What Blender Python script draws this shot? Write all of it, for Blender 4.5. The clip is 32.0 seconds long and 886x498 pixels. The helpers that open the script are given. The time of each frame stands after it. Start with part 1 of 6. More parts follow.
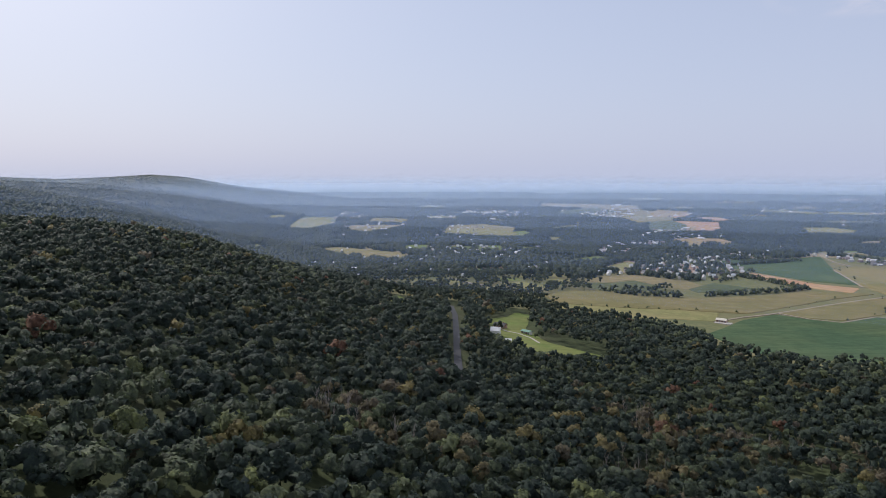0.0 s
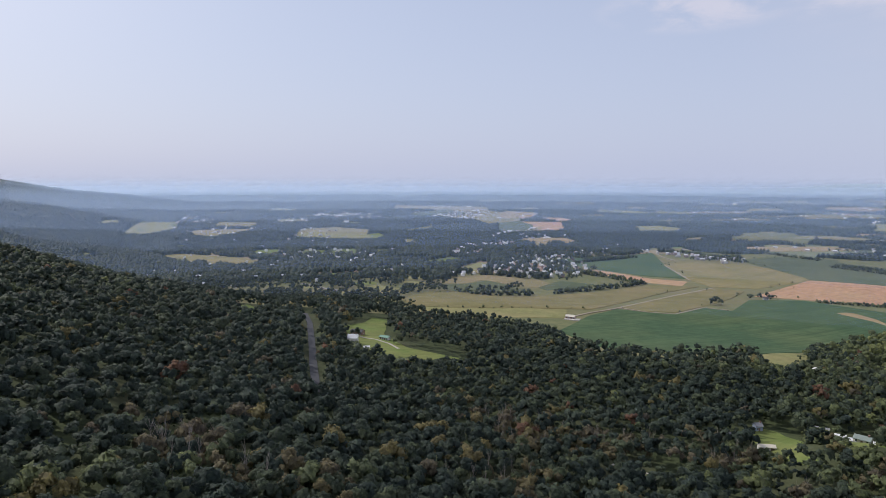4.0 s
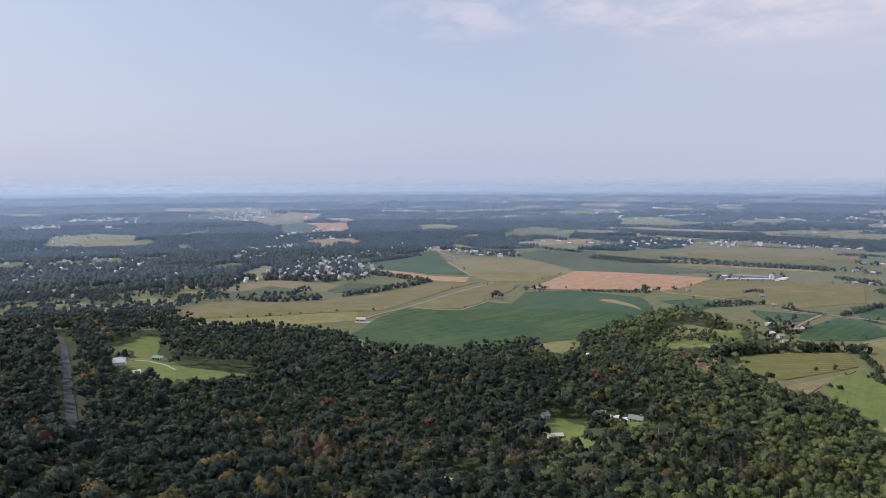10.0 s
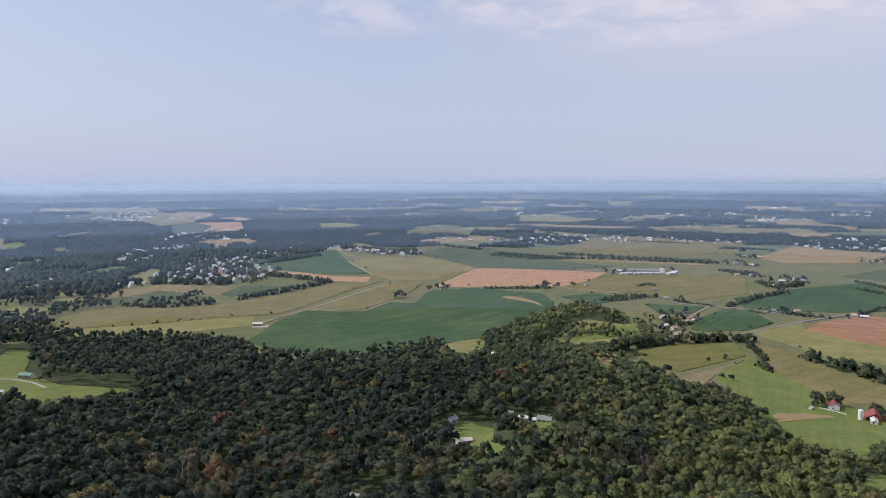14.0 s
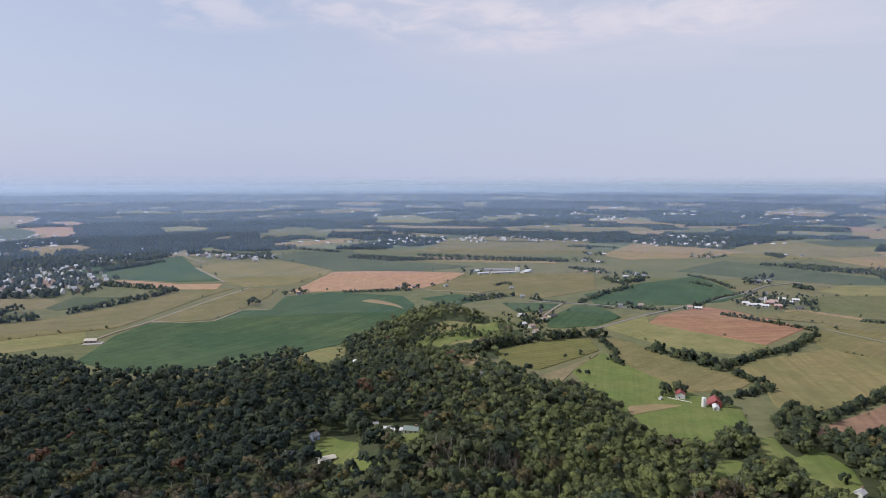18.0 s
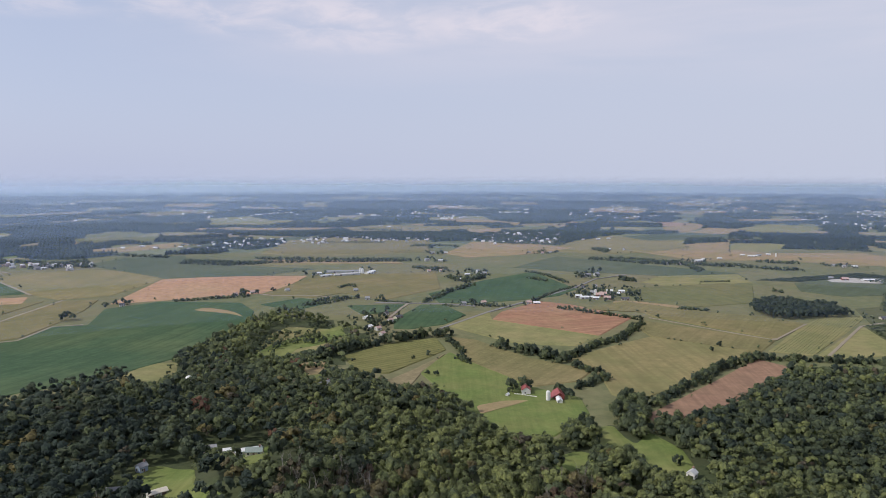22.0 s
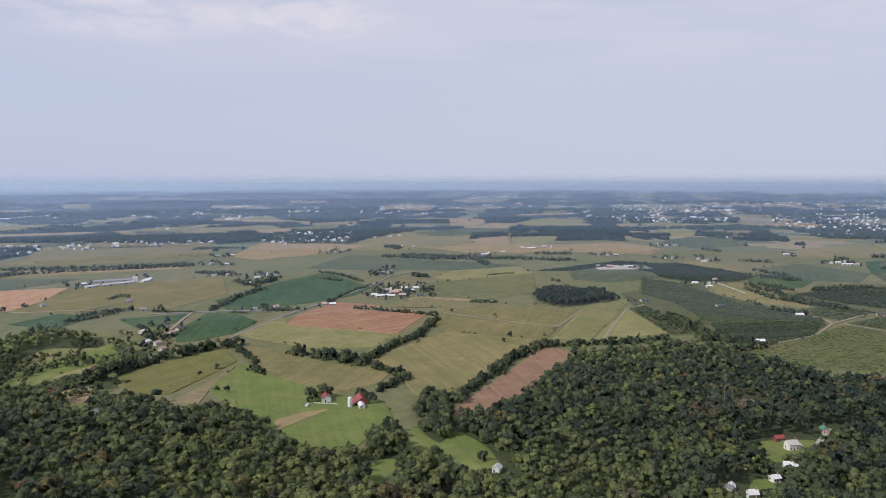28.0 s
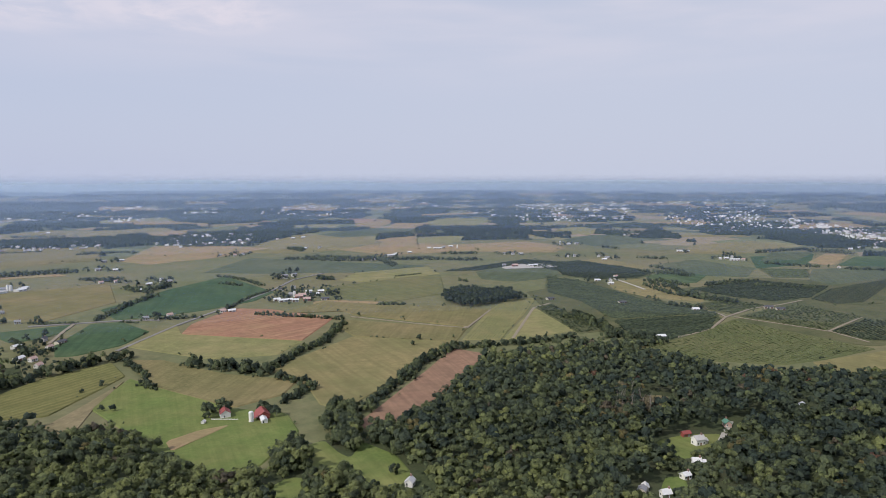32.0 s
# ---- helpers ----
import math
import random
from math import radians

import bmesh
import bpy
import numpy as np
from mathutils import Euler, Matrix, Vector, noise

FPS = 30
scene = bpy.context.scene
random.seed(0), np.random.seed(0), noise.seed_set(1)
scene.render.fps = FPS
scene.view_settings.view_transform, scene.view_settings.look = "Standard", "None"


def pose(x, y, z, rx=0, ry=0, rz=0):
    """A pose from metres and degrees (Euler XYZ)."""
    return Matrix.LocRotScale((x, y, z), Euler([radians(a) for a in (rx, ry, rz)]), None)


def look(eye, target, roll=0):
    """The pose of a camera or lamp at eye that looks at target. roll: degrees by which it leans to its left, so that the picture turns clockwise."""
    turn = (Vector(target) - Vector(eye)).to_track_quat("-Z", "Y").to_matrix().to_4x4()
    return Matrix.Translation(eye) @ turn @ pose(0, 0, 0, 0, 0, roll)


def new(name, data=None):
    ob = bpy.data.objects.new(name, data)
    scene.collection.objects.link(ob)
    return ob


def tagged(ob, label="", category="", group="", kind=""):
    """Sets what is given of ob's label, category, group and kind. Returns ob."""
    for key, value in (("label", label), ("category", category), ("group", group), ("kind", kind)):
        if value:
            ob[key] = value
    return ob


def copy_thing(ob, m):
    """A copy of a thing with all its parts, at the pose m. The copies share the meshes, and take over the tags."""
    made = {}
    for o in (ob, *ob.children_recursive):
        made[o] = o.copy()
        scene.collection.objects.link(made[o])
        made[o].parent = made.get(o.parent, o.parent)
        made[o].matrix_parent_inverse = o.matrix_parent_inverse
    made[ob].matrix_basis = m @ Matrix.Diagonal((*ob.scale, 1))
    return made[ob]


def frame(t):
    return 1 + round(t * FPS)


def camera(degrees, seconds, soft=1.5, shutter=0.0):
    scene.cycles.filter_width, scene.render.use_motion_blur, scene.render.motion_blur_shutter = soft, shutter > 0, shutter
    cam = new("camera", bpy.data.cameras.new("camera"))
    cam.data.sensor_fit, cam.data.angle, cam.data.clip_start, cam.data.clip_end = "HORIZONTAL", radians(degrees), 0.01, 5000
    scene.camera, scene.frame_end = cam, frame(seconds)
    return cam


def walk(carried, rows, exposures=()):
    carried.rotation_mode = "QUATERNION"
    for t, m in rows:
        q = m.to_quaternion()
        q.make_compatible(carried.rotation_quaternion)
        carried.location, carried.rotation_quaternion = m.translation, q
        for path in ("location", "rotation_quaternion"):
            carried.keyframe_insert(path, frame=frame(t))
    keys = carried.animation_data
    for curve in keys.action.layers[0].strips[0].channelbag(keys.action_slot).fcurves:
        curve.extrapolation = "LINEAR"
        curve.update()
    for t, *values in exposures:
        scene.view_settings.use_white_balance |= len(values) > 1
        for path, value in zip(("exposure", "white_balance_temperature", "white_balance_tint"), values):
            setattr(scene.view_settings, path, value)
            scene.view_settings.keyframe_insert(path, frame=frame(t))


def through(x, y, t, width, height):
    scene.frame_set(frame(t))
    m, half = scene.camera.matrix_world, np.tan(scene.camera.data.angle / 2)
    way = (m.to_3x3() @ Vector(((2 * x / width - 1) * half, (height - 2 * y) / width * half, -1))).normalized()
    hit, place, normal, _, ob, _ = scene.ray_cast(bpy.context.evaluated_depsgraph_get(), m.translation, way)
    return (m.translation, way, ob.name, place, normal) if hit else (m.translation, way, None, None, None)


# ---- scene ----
cam = camera(65.69, 32.0, soft=0.5)
PATH = [
    (0.0, look((22.15, -49.22, 180.15), (-544.81, 767.73, 74.63), 0.054)),
    (0.5, look((20.80, -47.40, 180.01), (-522.33, 785.58, 74.45), 0.100)),
    (1.0, look((19.46, -45.57, 179.87), (-501.59, 801.50, 75.10), 0.061)),
    (1.5, look((18.10, -43.74, 179.71), (-481.82, 815.97, 74.90), 0.121)),
    (2.0, look((16.72, -41.88, 179.57), (-458.99, 831.52, 75.32), 0.071)),
    (2.5, look((15.30, -39.99, 179.48), (-437.95, 845.31, 75.54), 0.076)),
    (3.0, look((13.87, -38.03, 179.49), (-415.82, 858.92, 75.37), 0.064)),
    (3.5, look((12.51, -36.04, 179.58), (-393.90, 871.83, 76.57), 0.098)),
    (5.5, look((7.70, -28.05, 180.10), (-286.16, 922.41, 78.85), 0.070)),
    (6.0, look((6.63, -26.14, 180.26), (-257.20, 933.08, 78.80), 0.074)),
    (6.5, look((5.69, -24.37, 180.42), (-229.81, 942.18, 78.78), 0.102)),
    (7.0, look((4.88, -22.75, 180.51), (-202.48, 950.23, 78.91), 0.080)),
    (7.5, look((4.17, -21.25, 180.56), (-177.72, 956.84, 79.32), 0.032)),
    (8.0, look((3.55, -19.85, 180.55), (-151.04, 962.99, 79.88), -0.051)),
    (8.5, look((3.02, -18.44, 180.54), (-127.09, 967.94, 79.96), -0.077)),
    (9.0, look((2.53, -16.95, 180.53), (-102.37, 972.39, 79.52), -0.090)),
    (9.5, look((2.06, -15.36, 180.51), (-85.08, 975.65, 79.04), -0.135)),
    (10.0, look((1.64, -13.65, 180.48), (-77.63, 977.99, 78.72), -0.106)),
    (10.5, look((1.24, -11.79, 180.44), (-75.47, 980.02, 78.29), -0.165)),
    (11.0, look((0.87, -9.74, 180.35), (-72.16, 982.30, 77.77), -0.176)),
    (11.5, look((0.58, -7.49, 180.25), (-51.06, 985.81, 76.93), -0.180)),
    (12.0, look((0.35, -5.07, 180.14), (-23.63, 989.25, 76.42), -0.158)),
    (12.5, look((0.17, -2.56, 180.05), (-2.86, 992.00, 75.94), -0.145)),
    (13.0, look((0.00, -0.00, 180.00), (19.21, 994.35, 75.57), -0.111)),
    (13.5, look((-0.18, 2.59, 179.94), (41.14, 996.23, 75.11), -0.113)),
    (14.0, look((-0.35, 5.25, 179.85), (64.34, 997.62, 74.90), -0.074)),
    (14.5, look((-0.44, 7.93, 179.76), (88.87, 998.40, 74.95), -0.063)),
    (16.5, look((-0.22, 18.52, 179.42), (189.58, 994.85, 75.68), 0.019)),
    (17.0, look((-0.11, 21.10, 179.38), (217.87, 991.58, 76.15), 0.034)),
    (17.5, look((0.07, 23.63, 179.35), (243.35, 988.09, 76.32), 0.074)),
    (18.0, look((0.33, 26.08, 179.33), (268.96, 983.80, 76.33), 0.098)),
    (18.5, look((0.63, 28.45, 179.30), (291.18, 979.73, 76.16), 0.092)),
    (19.0, look((0.93, 30.77, 179.31), (315.19, 974.48, 76.10), 0.075)),
    (19.5, look((1.24, 33.04, 179.32), (339.37, 968.46, 76.07), 0.034)),
    (20.0, look((1.61, 35.27, 179.33), (365.80, 960.89, 76.39), 0.085)),
    (20.5, look((2.07, 37.47, 179.32), (392.74, 952.21, 76.23), 0.138)),
    (21.0, look((2.63, 39.63, 179.29), (422.35, 941.38, 75.99), 0.096)),
    (21.5, look((3.30, 41.75, 179.22), (452.41, 929.24, 75.95), 0.110)),
    (22.0, look((4.04, 43.83, 179.12), (484.90, 914.58, 76.36), 0.084)),
    (22.5, look((4.76, 45.84, 178.97), (510.01, 902.68, 76.27), 0.069)),
    (23.0, look((5.47, 47.79, 178.79), (537.76, 888.12, 76.23), 0.099)),
    (23.5, look((6.17, 49.73, 178.63), (562.48, 874.38, 76.29), 0.106)),
    (24.0, look((6.91, 51.65, 178.54), (586.89, 859.85, 76.32), 0.087)),
    (24.5, look((7.70, 53.55, 178.48), (609.07, 845.95, 76.27), 0.077)),
    (25.0, look((8.57, 55.40, 178.46), (630.41, 831.79, 75.86), 0.125)),
    (25.5, look((9.56, 57.16, 178.45), (648.47, 819.47, 75.13), 0.105)),
    (27.5, look((14.09, 63.70, 178.35), (718.47, 765.74, 73.53), 0.020)),
    (28.0, look((15.29, 65.28, 178.28), (734.44, 752.14, 73.23), -0.019)),
    (28.5, look((16.55, 66.82, 178.17), (747.17, 741.52, 73.39), -0.025)),
    (29.0, look((17.92, 68.36, 178.05), (759.52, 731.01, 73.57), -0.042)),
    (29.5, look((19.39, 69.93, 177.95), (766.13, 726.80, 73.51), -0.070)),
    (30.0, look((21.00, 71.59, 177.88), (773.39, 722.03, 73.73), -0.105)),
    (30.5, look((22.77, 73.33, 177.83), (785.53, 711.49, 73.20), -0.083)),
    (31.0, look((24.66, 75.15, 177.81), (799.32, 698.79, 72.99), -0.073)),
    (31.5, look((26.66, 77.09, 177.80), (814.59, 683.80, 72.63), -0.048)),
    (32.0, look((28.69, 79.13, 177.82), (835.58, 660.41, 72.73), 0.012)),
]
walk(cam, PATH)

# ---- light ----
SUN_AZ, SUN_EL = 75.0, 41.0          # degrees left of +y, degrees above the horizon
to_sun = Vector((-math.sin(radians(SUN_AZ)) * math.cos(radians(SUN_EL)), math.cos(radians(SUN_AZ)) * math.cos(radians(SUN_EL)), math.sin(radians(SUN_EL))))
sun = new("sun", bpy.data.lights.new("sun", "SUN"))
sun.data.energy, sun.data.angle, sun.data.color = 2.75, radians(0.6), (1.0, 0.95, 0.87)
sun.matrix_world = to_sun.to_track_quat("Z", "Y").to_matrix().to_4x4()

world = bpy.data.worlds.new("world")
scene.world = world
world.use_nodes = True
wn, wl = world.node_tree.nodes, world.node_tree.links
wn.clear()
sky = wn.new("ShaderNodeTexSky")
sky.sky_type, sky.sun_disc = "NISHITA", False
sky.sun_elevation, sky.sun_rotation = radians(SUN_EL), radians(-SUN_AZ)
sky.air_density, sky.dust_density, sky.ozone_density = 1.0, 2.5, 1.5
coord = wn.new("ShaderNodeTexCoord")
split = wn.new("ShaderNodeSeparateXYZ")
wl.new(coord.outputs["Generated"], split.inputs[0])


def wmath(op, a, b=None, clamp=False):
    n = wn.new("ShaderNodeMath")
    n.operation, n.use_clamp = op, clamp
    for i, v in enumerate((a, b)):
        if v is None:
            continue
        if isinstance(v, (int, float)):
            n.inputs[i].default_value = v
        else:
            wl.new(v, n.inputs[i])
    return n.outputs[0]


# directions of the sky in degrees: azimuth left of +y, height above the horizon
az_deg = wmath("MULTIPLY", wmath("ARCTAN2", wmath("MULTIPLY", split.outputs[0], -1.0), split.outputs[1]), 180 / math.pi)
el_deg = wmath("MULTIPLY", wmath("ARCSINE", split.outputs[2]), 180 / math.pi)


def wrange(v, a, b, c, d):
    n = wn.new("ShaderNodeMapRange")
    n.interpolation_type = "SMOOTHSTEP"
    for k, q in zip(("From Min", "From Max", "To Min", "To Max"), (a, b, c, d)):
        n.inputs[k].default_value = q
    wl.new(v, n.inputs["Value"])
    return n.outputs[0]


def wnoise(sx, sy, scale, detail, rough, distort=0.0):
    """Cloud noise over azimuth and height, stretched."""
    c = wn.new("ShaderNodeCombineXYZ")
    wl.new(wmath("MULTIPLY", az_deg, sx), c.inputs[0])
    wl.new(wmath("MULTIPLY", el_deg, sy), c.inputs[1])
    n = wn.new("ShaderNodeTexNoise")
    for k, q in zip(("Scale", "Detail", "Roughness", "Distortion"), (scale, detail, rough, distort)):
        n.inputs[k].default_value = q
    wl.new(c.outputs[0], n.inputs["Vector"])
    return n.outputs["Fac"]


def puff(az, el, wide, high):
    """A soft oval part of the sky in which a cloud gathers."""
    u = wmath("DIVIDE", wmath("SUBTRACT", az_deg, az), wide)
    v = wmath("DIVIDE", wmath("SUBTRACT", el_deg, el), high)
    return wrange(wmath("ADD", wmath("MULTIPLY", u, u), wmath("MULTIPLY", v, v)), 0.0, 1.0, 1.0, 0.0)


# small cumulus wisps, then a thin high sheet that spreads towards the east
gathered = puff(2.8, 12.8, 8.5, 2.1)
for spot in ((-6.2, 13.2, 4.6, 2.6), (-12.5, 12.9, 7.0, 2.6), (-21.0, 12.2, 11.0, 2.8), (-2.0, 15.0, 5.0, 1.8), (-34.0, 12.5, 10.0, 2.2)):
    gathered = wmath("MAXIMUM", gathered, puff(*spot))
curd = wmath("MULTIPLY", gathered, wrange(wnoise(0.22, 0.62, 1.0, 6.0, 0.58, 0.4), 0.36, 0.66, 0.0, 1.0))
sheet = wmath("MULTIPLY", wmath("MULTIPLY", wrange(az_deg, 2.0, -26.0, 0.0, 1.0), wrange(el_deg, 5.5, 12.0, 0.0, 1.0)), wrange(wnoise(0.045, 0.30, 1.0, 5.0, 0.5, 0.3), 0.36, 0.60, 0.25, 1.0))
sheet = wmath("MULTIPLY", sheet, wrange(puff(-62.0, 14.8, 9.0, 2.6), 0.0, 1.0, 1.0, 0.15))
veil = wmath("ADD", wmath("MULTIPLY", curd, 0.55), wmath("MULTIPLY", sheet, 0.42), clamp=True)
# milky summer haze that thickens towards the horizon
milk = wn.new("ShaderNodeMapRange")
milk.inputs["From Min"].default_value, milk.inputs["From Max"].default_value = 0.0, 0.45
milk.inputs["To Min"].default_value, milk.inputs["To Max"].default_value = 0.82, 0.5
wl.new(split.outputs[2], milk.inputs["Value"])
SKY = 0.103


def wmix(fac, a, b):
    n = wn.new("ShaderNodeMix")
    n.data_type = "RGBA"
    wl.new(fac, n.inputs[0])
    for i, v in ((6, a), (7, b)):
        if isinstance(v, tuple):
            n.inputs[i].default_value = (*v, 1)
        else:
            wl.new(v, n.inputs[i])
    return n.outputs[2]


hazed = wmix(milk.outputs[0], sky.outputs[0], (5.55, 6.15, 8.25))
pale = wn.new("ShaderNodeMapRange")
pale.inputs["From Min"].default_value, pale.inputs["From Max"].default_value = 0.0, 0.9
pale.inputs["To Min"].default_value, pale.inputs["To Max"].default_value = 0.0, 0.75
wl.new(split.outputs[0], pale.inputs["Value"])
hazed = wmix(pale.outputs[0], hazed, (5.5, 5.85, 7.05))
clouded = wmix(veil, hazed, (7.2, 6.85, 7.75))
back = wn.new("ShaderNodeBackground")
back.inputs["Strength"].default_value = SKY
wl.new(clouded, back.inputs["Color"])
wout = wn.new("ShaderNodeOutputWorld")
wl.new(back.outputs[0], wout.inputs[0])

# ---- land form ----
HILL_S = (-900, -400, -200, -90, 0, 50, 106, 160, 220, 300, 400, 520, 650, 9000)
HILL_Z = (142, 138, 133, 119, 88, 70, 50, 34, 25, 18, 11, 5, 0, 0)


def step(a, b, v):
    u = np.clip((v - a) / (b - a), 0, 1)
    return u * u * (3 - 2 * u)


def ground(x, y):
    """Height of the land: wooded mountain flank, knoll, valley, far ridges and rising distance."""
    x, y = np.asarray(x, float), np.asarray(y, float)
    s, q = 0.62 * x + 0.78 * y, -0.78 * x + 0.62 * y
    flank = sum(np.interp(s + d, HILL_S, HILL_Z) for d in (-40, -20, 0, 20, 40)) / 5
    flank = flank * (1 - step(600, 1300, q)) * (1 - 0.5 * step(300, 900, -q)) + 6 * step(250, 500, q) * (1 - step(700, 1000, q)) * np.exp(-((s - 200) / 130) ** 2)
    knoll = 11 * np.exp(-((x - 60) ** 2 + (y - 600) ** 2) / 130.0 ** 2)
    knoll = knoll + 21 * np.exp(-((x - 90) ** 2 + (y - 385) ** 2) / 40.0 ** 2)
    dx, dy = x - 22, y + 49
    r, az = np.hypot(dx, dy), np.degrees(np.arctan2(-dx, dy))
    roll = 3.5 * np.sin(x / 310 + 1) * np.sin(y / 270 + 0.6) * step(700, 1300, r) * (1 - step(2500, 3000, r))
    far = 74 * np.clip((r - 2700) / 2150, 0, 1.2) ** 1.4
    spur = np.interp(az, (46, 53, 57, 62, 68, 80, 110), (0, 40, 84, 120, 150, 170, 60)) * np.exp(-((r - 1750) / 420) ** 2)
    fore = np.interp(az, (43, 46, 49, 53, 56, 61, 68, 80, 110), (0, 10, 40, 80, 104, 138, 156, 165, 60)) * np.exp(-((r - 2900) / 600) ** 2)
    peak = np.interp(az, (38, 43, 46, 48.8, 50.5, 52.3, 55.3, 57.7, 61.2, 64, 67.6, 80, 115),
                     (0, 46, 72, 93, 105, 124, 165, 177, 161, 153, 163, 175, 60)) * np.exp(-((r - 4150) / 640) ** 2)
    return np.maximum.reduce([flank + knoll + roll + far, spur, fore, peak])


# ---- materials ----
def shader(name):
    m = bpy.data.materials.new(name)
    m.use_nodes = True
    return m, m.node_tree.nodes, m.node_tree.links, m.node_tree.nodes["Principled BSDF"]


def ramp_of(nodes, stops):
    r = nodes.new("ShaderNodeValToRGB")
    el = r.color_ramp.elements
    while len(el) < len(stops):
        el.new(0.5)
    for e, (p, c) in zip(el, stops):
        e.position, e.color = p, (*c, 1)
    return r


def noise_of(nodes, links, vec, scale, detail=4.0, rough=0.55):
    n = nodes.new("ShaderNodeTexNoise")
    n.inputs["Scale"].default_value, n.inputs["Detail"].default_value, n.inputs["Roughness"].default_value = scale, detail, rough
    links.new(vec, n.inputs["Vector"])
    return n.outputs["Fac"]


def mixed(nodes, links, fac, a, b, mode="MIX"):
    n = nodes.new("ShaderNodeMix")
    n.data_type, n.blend_type = "RGBA", mode
    if isinstance(fac, float):
        n.inputs[0].default_value = fac
    else:
        links.new(fac, n.inputs[0])
    for i, v in ((6, a), (7, b)):
        if isinstance(v, tuple):
            n.inputs[i].default_value = (*v, 1)
        else:
            links.new(v, n.inputs[i])
    return n.outputs[2]


def place_of(nodes):
    return nodes.new("ShaderNodeNewGeometry").outputs["Position"]


def ground_mat(name, dark, light, patch, coarse=0.012, fine=0.35, rows=None, angle=0.0, strength=0.35, rough=0.95, bump=0.5):
    """Land cover: two colours by grain, a third in broad patches, and crop rows of a spacing at an angle."""
    dark, light, patch = ((1.15 * c[0], 1.10 * c[1], (1.06 if c[1] > 0.8 * c[0] else 1.0) * c[2]) for c in (dark, light, patch))
    m, n, l, b = shader(name)
    pos = place_of(n)
    fine_f = noise_of(n, l, pos, fine, 6.0, 0.7)
    grain = ramp_of(n, [(0.32, dark), (0.68, light)])
    l.new(fine_f, grain.inputs[0])
    broad = ramp_of(n, [(0.42, (0, 0, 0)), (0.70, (1, 1, 1))])
    l.new(noise_of(n, l, pos, coarse, 5.0, 0.6), broad.inputs[0])
    col = mixed(n, l, broad.outputs[0], grain.outputs[0], patch)
    tone = ramp_of(n, [(0.30, (0.80, 0.82, 0.80)), (0.70, (1.18, 1.16, 1.14))])
    l.new(noise_of(n, l, pos, 0.05, 6.0, 0.72), tone.inputs[0])
    col = mixed(n, l, 1.0, col, tone.outputs[0], "MULTIPLY")
    if rows:
        mp = n.new("ShaderNodeMapping")
        mp.inputs["Rotation"].default_value = (0, 0, radians(angle))
        l.new(pos, mp.inputs["Vector"])
        drill = n.new("ShaderNodeMapping")
        drill.inputs["Scale"].default_value = (1.0, 0.035, 1.0)
        l.new(mp.outputs[0], drill.inputs["Vector"])
        streak = ramp_of(n, [(0.40, (0, 0, 0)), (0.62, (1, 1, 1))])
        l.new(noise_of(n, l, drill.outputs[0], 1.1 / rows, 4.0, 0.7), streak.inputs[0])
        w = n.new("ShaderNodeTexWave")
        w.inputs["Scale"].default_value = 0.314 / rows
        w.inputs["Distortion"].default_value, w.inputs["Detail"].default_value, w.inputs["Detail Scale"].default_value = 3.0, 4.0, 0.03
        l.new(mp.outputs[0], w.inputs["Vector"])
        both = mixed(n, l, 0.9 if strength < 0.4 else 0.45, w.outputs["Color"], streak.outputs[0])
        dim = n.new("ShaderNodeMath")
        dim.operation, dim.inputs[1].default_value = "MULTIPLY", min(0.6, 1.5 * strength)
        l.new(both, dim.inputs[0])
        col = mixed(n, l, dim.outputs[0], col, tuple(0.6 * v for v in dark))
    l.new(col, b.inputs["Base Color"])
    b.inputs["Roughness"].default_value = rough
    b.inputs["Specular IOR Level"].default_value = 0.15
    bm = n.new("ShaderNodeBump")
    bm.inputs["Strength"].default_value, bm.inputs["Distance"].default_value = bump, 0.6
    l.new(fine_f, bm.inputs["Height"])
    l.new(bm.outputs[0], b.inputs["Normal"])
    return m


def plain_mat(name, color, vary=0.25, scale=0.8, rough=0.7, metal=0.0, bump=0.15):
    """Paint, metal, stone and the like, with grain and broad stains."""
    m, n, l, b = shader(name)
    pos = n.new("ShaderNodeTexCoord").outputs["Object"]
    small, wide = noise_of(n, l, pos, scale * 6, 5.0, 0.6), noise_of(n, l, pos, scale * 0.5, 4.0)
    c = ramp_of(n, [(0.3, tuple(v * (1 - vary) for v in color)), (0.7, tuple(min(1, v * (1 + vary * 0.5)) for v in color))])
    mean = n.new("ShaderNodeMath")
    mean.operation = "MULTIPLY_ADD"
    mean.inputs[1].default_value = 0.6
    l.new(small, mean.inputs[0])
    half = n.new("ShaderNodeMath")
    half.operation, half.inputs[1].default_value = "MULTIPLY", 0.4
    l.new(wide, half.inputs[0])
    l.new(half.outputs[0], mean.inputs[2])
    l.new(mean.outputs[0], c.inputs[0])
    l.new(c.outputs[0], b.inputs["Base Color"])
    b.inputs["Roughness"].default_value, b.inputs["Metallic"].default_value = rough, metal
    bm = n.new("ShaderNodeBump")
    bm.inputs["Strength"].default_value, bm.inputs["Distance"].default_value = bump, 0.05
    l.new(small, bm.inputs["Height"])
    l.new(bm.outputs[0], b.inputs["Normal"])
    return m


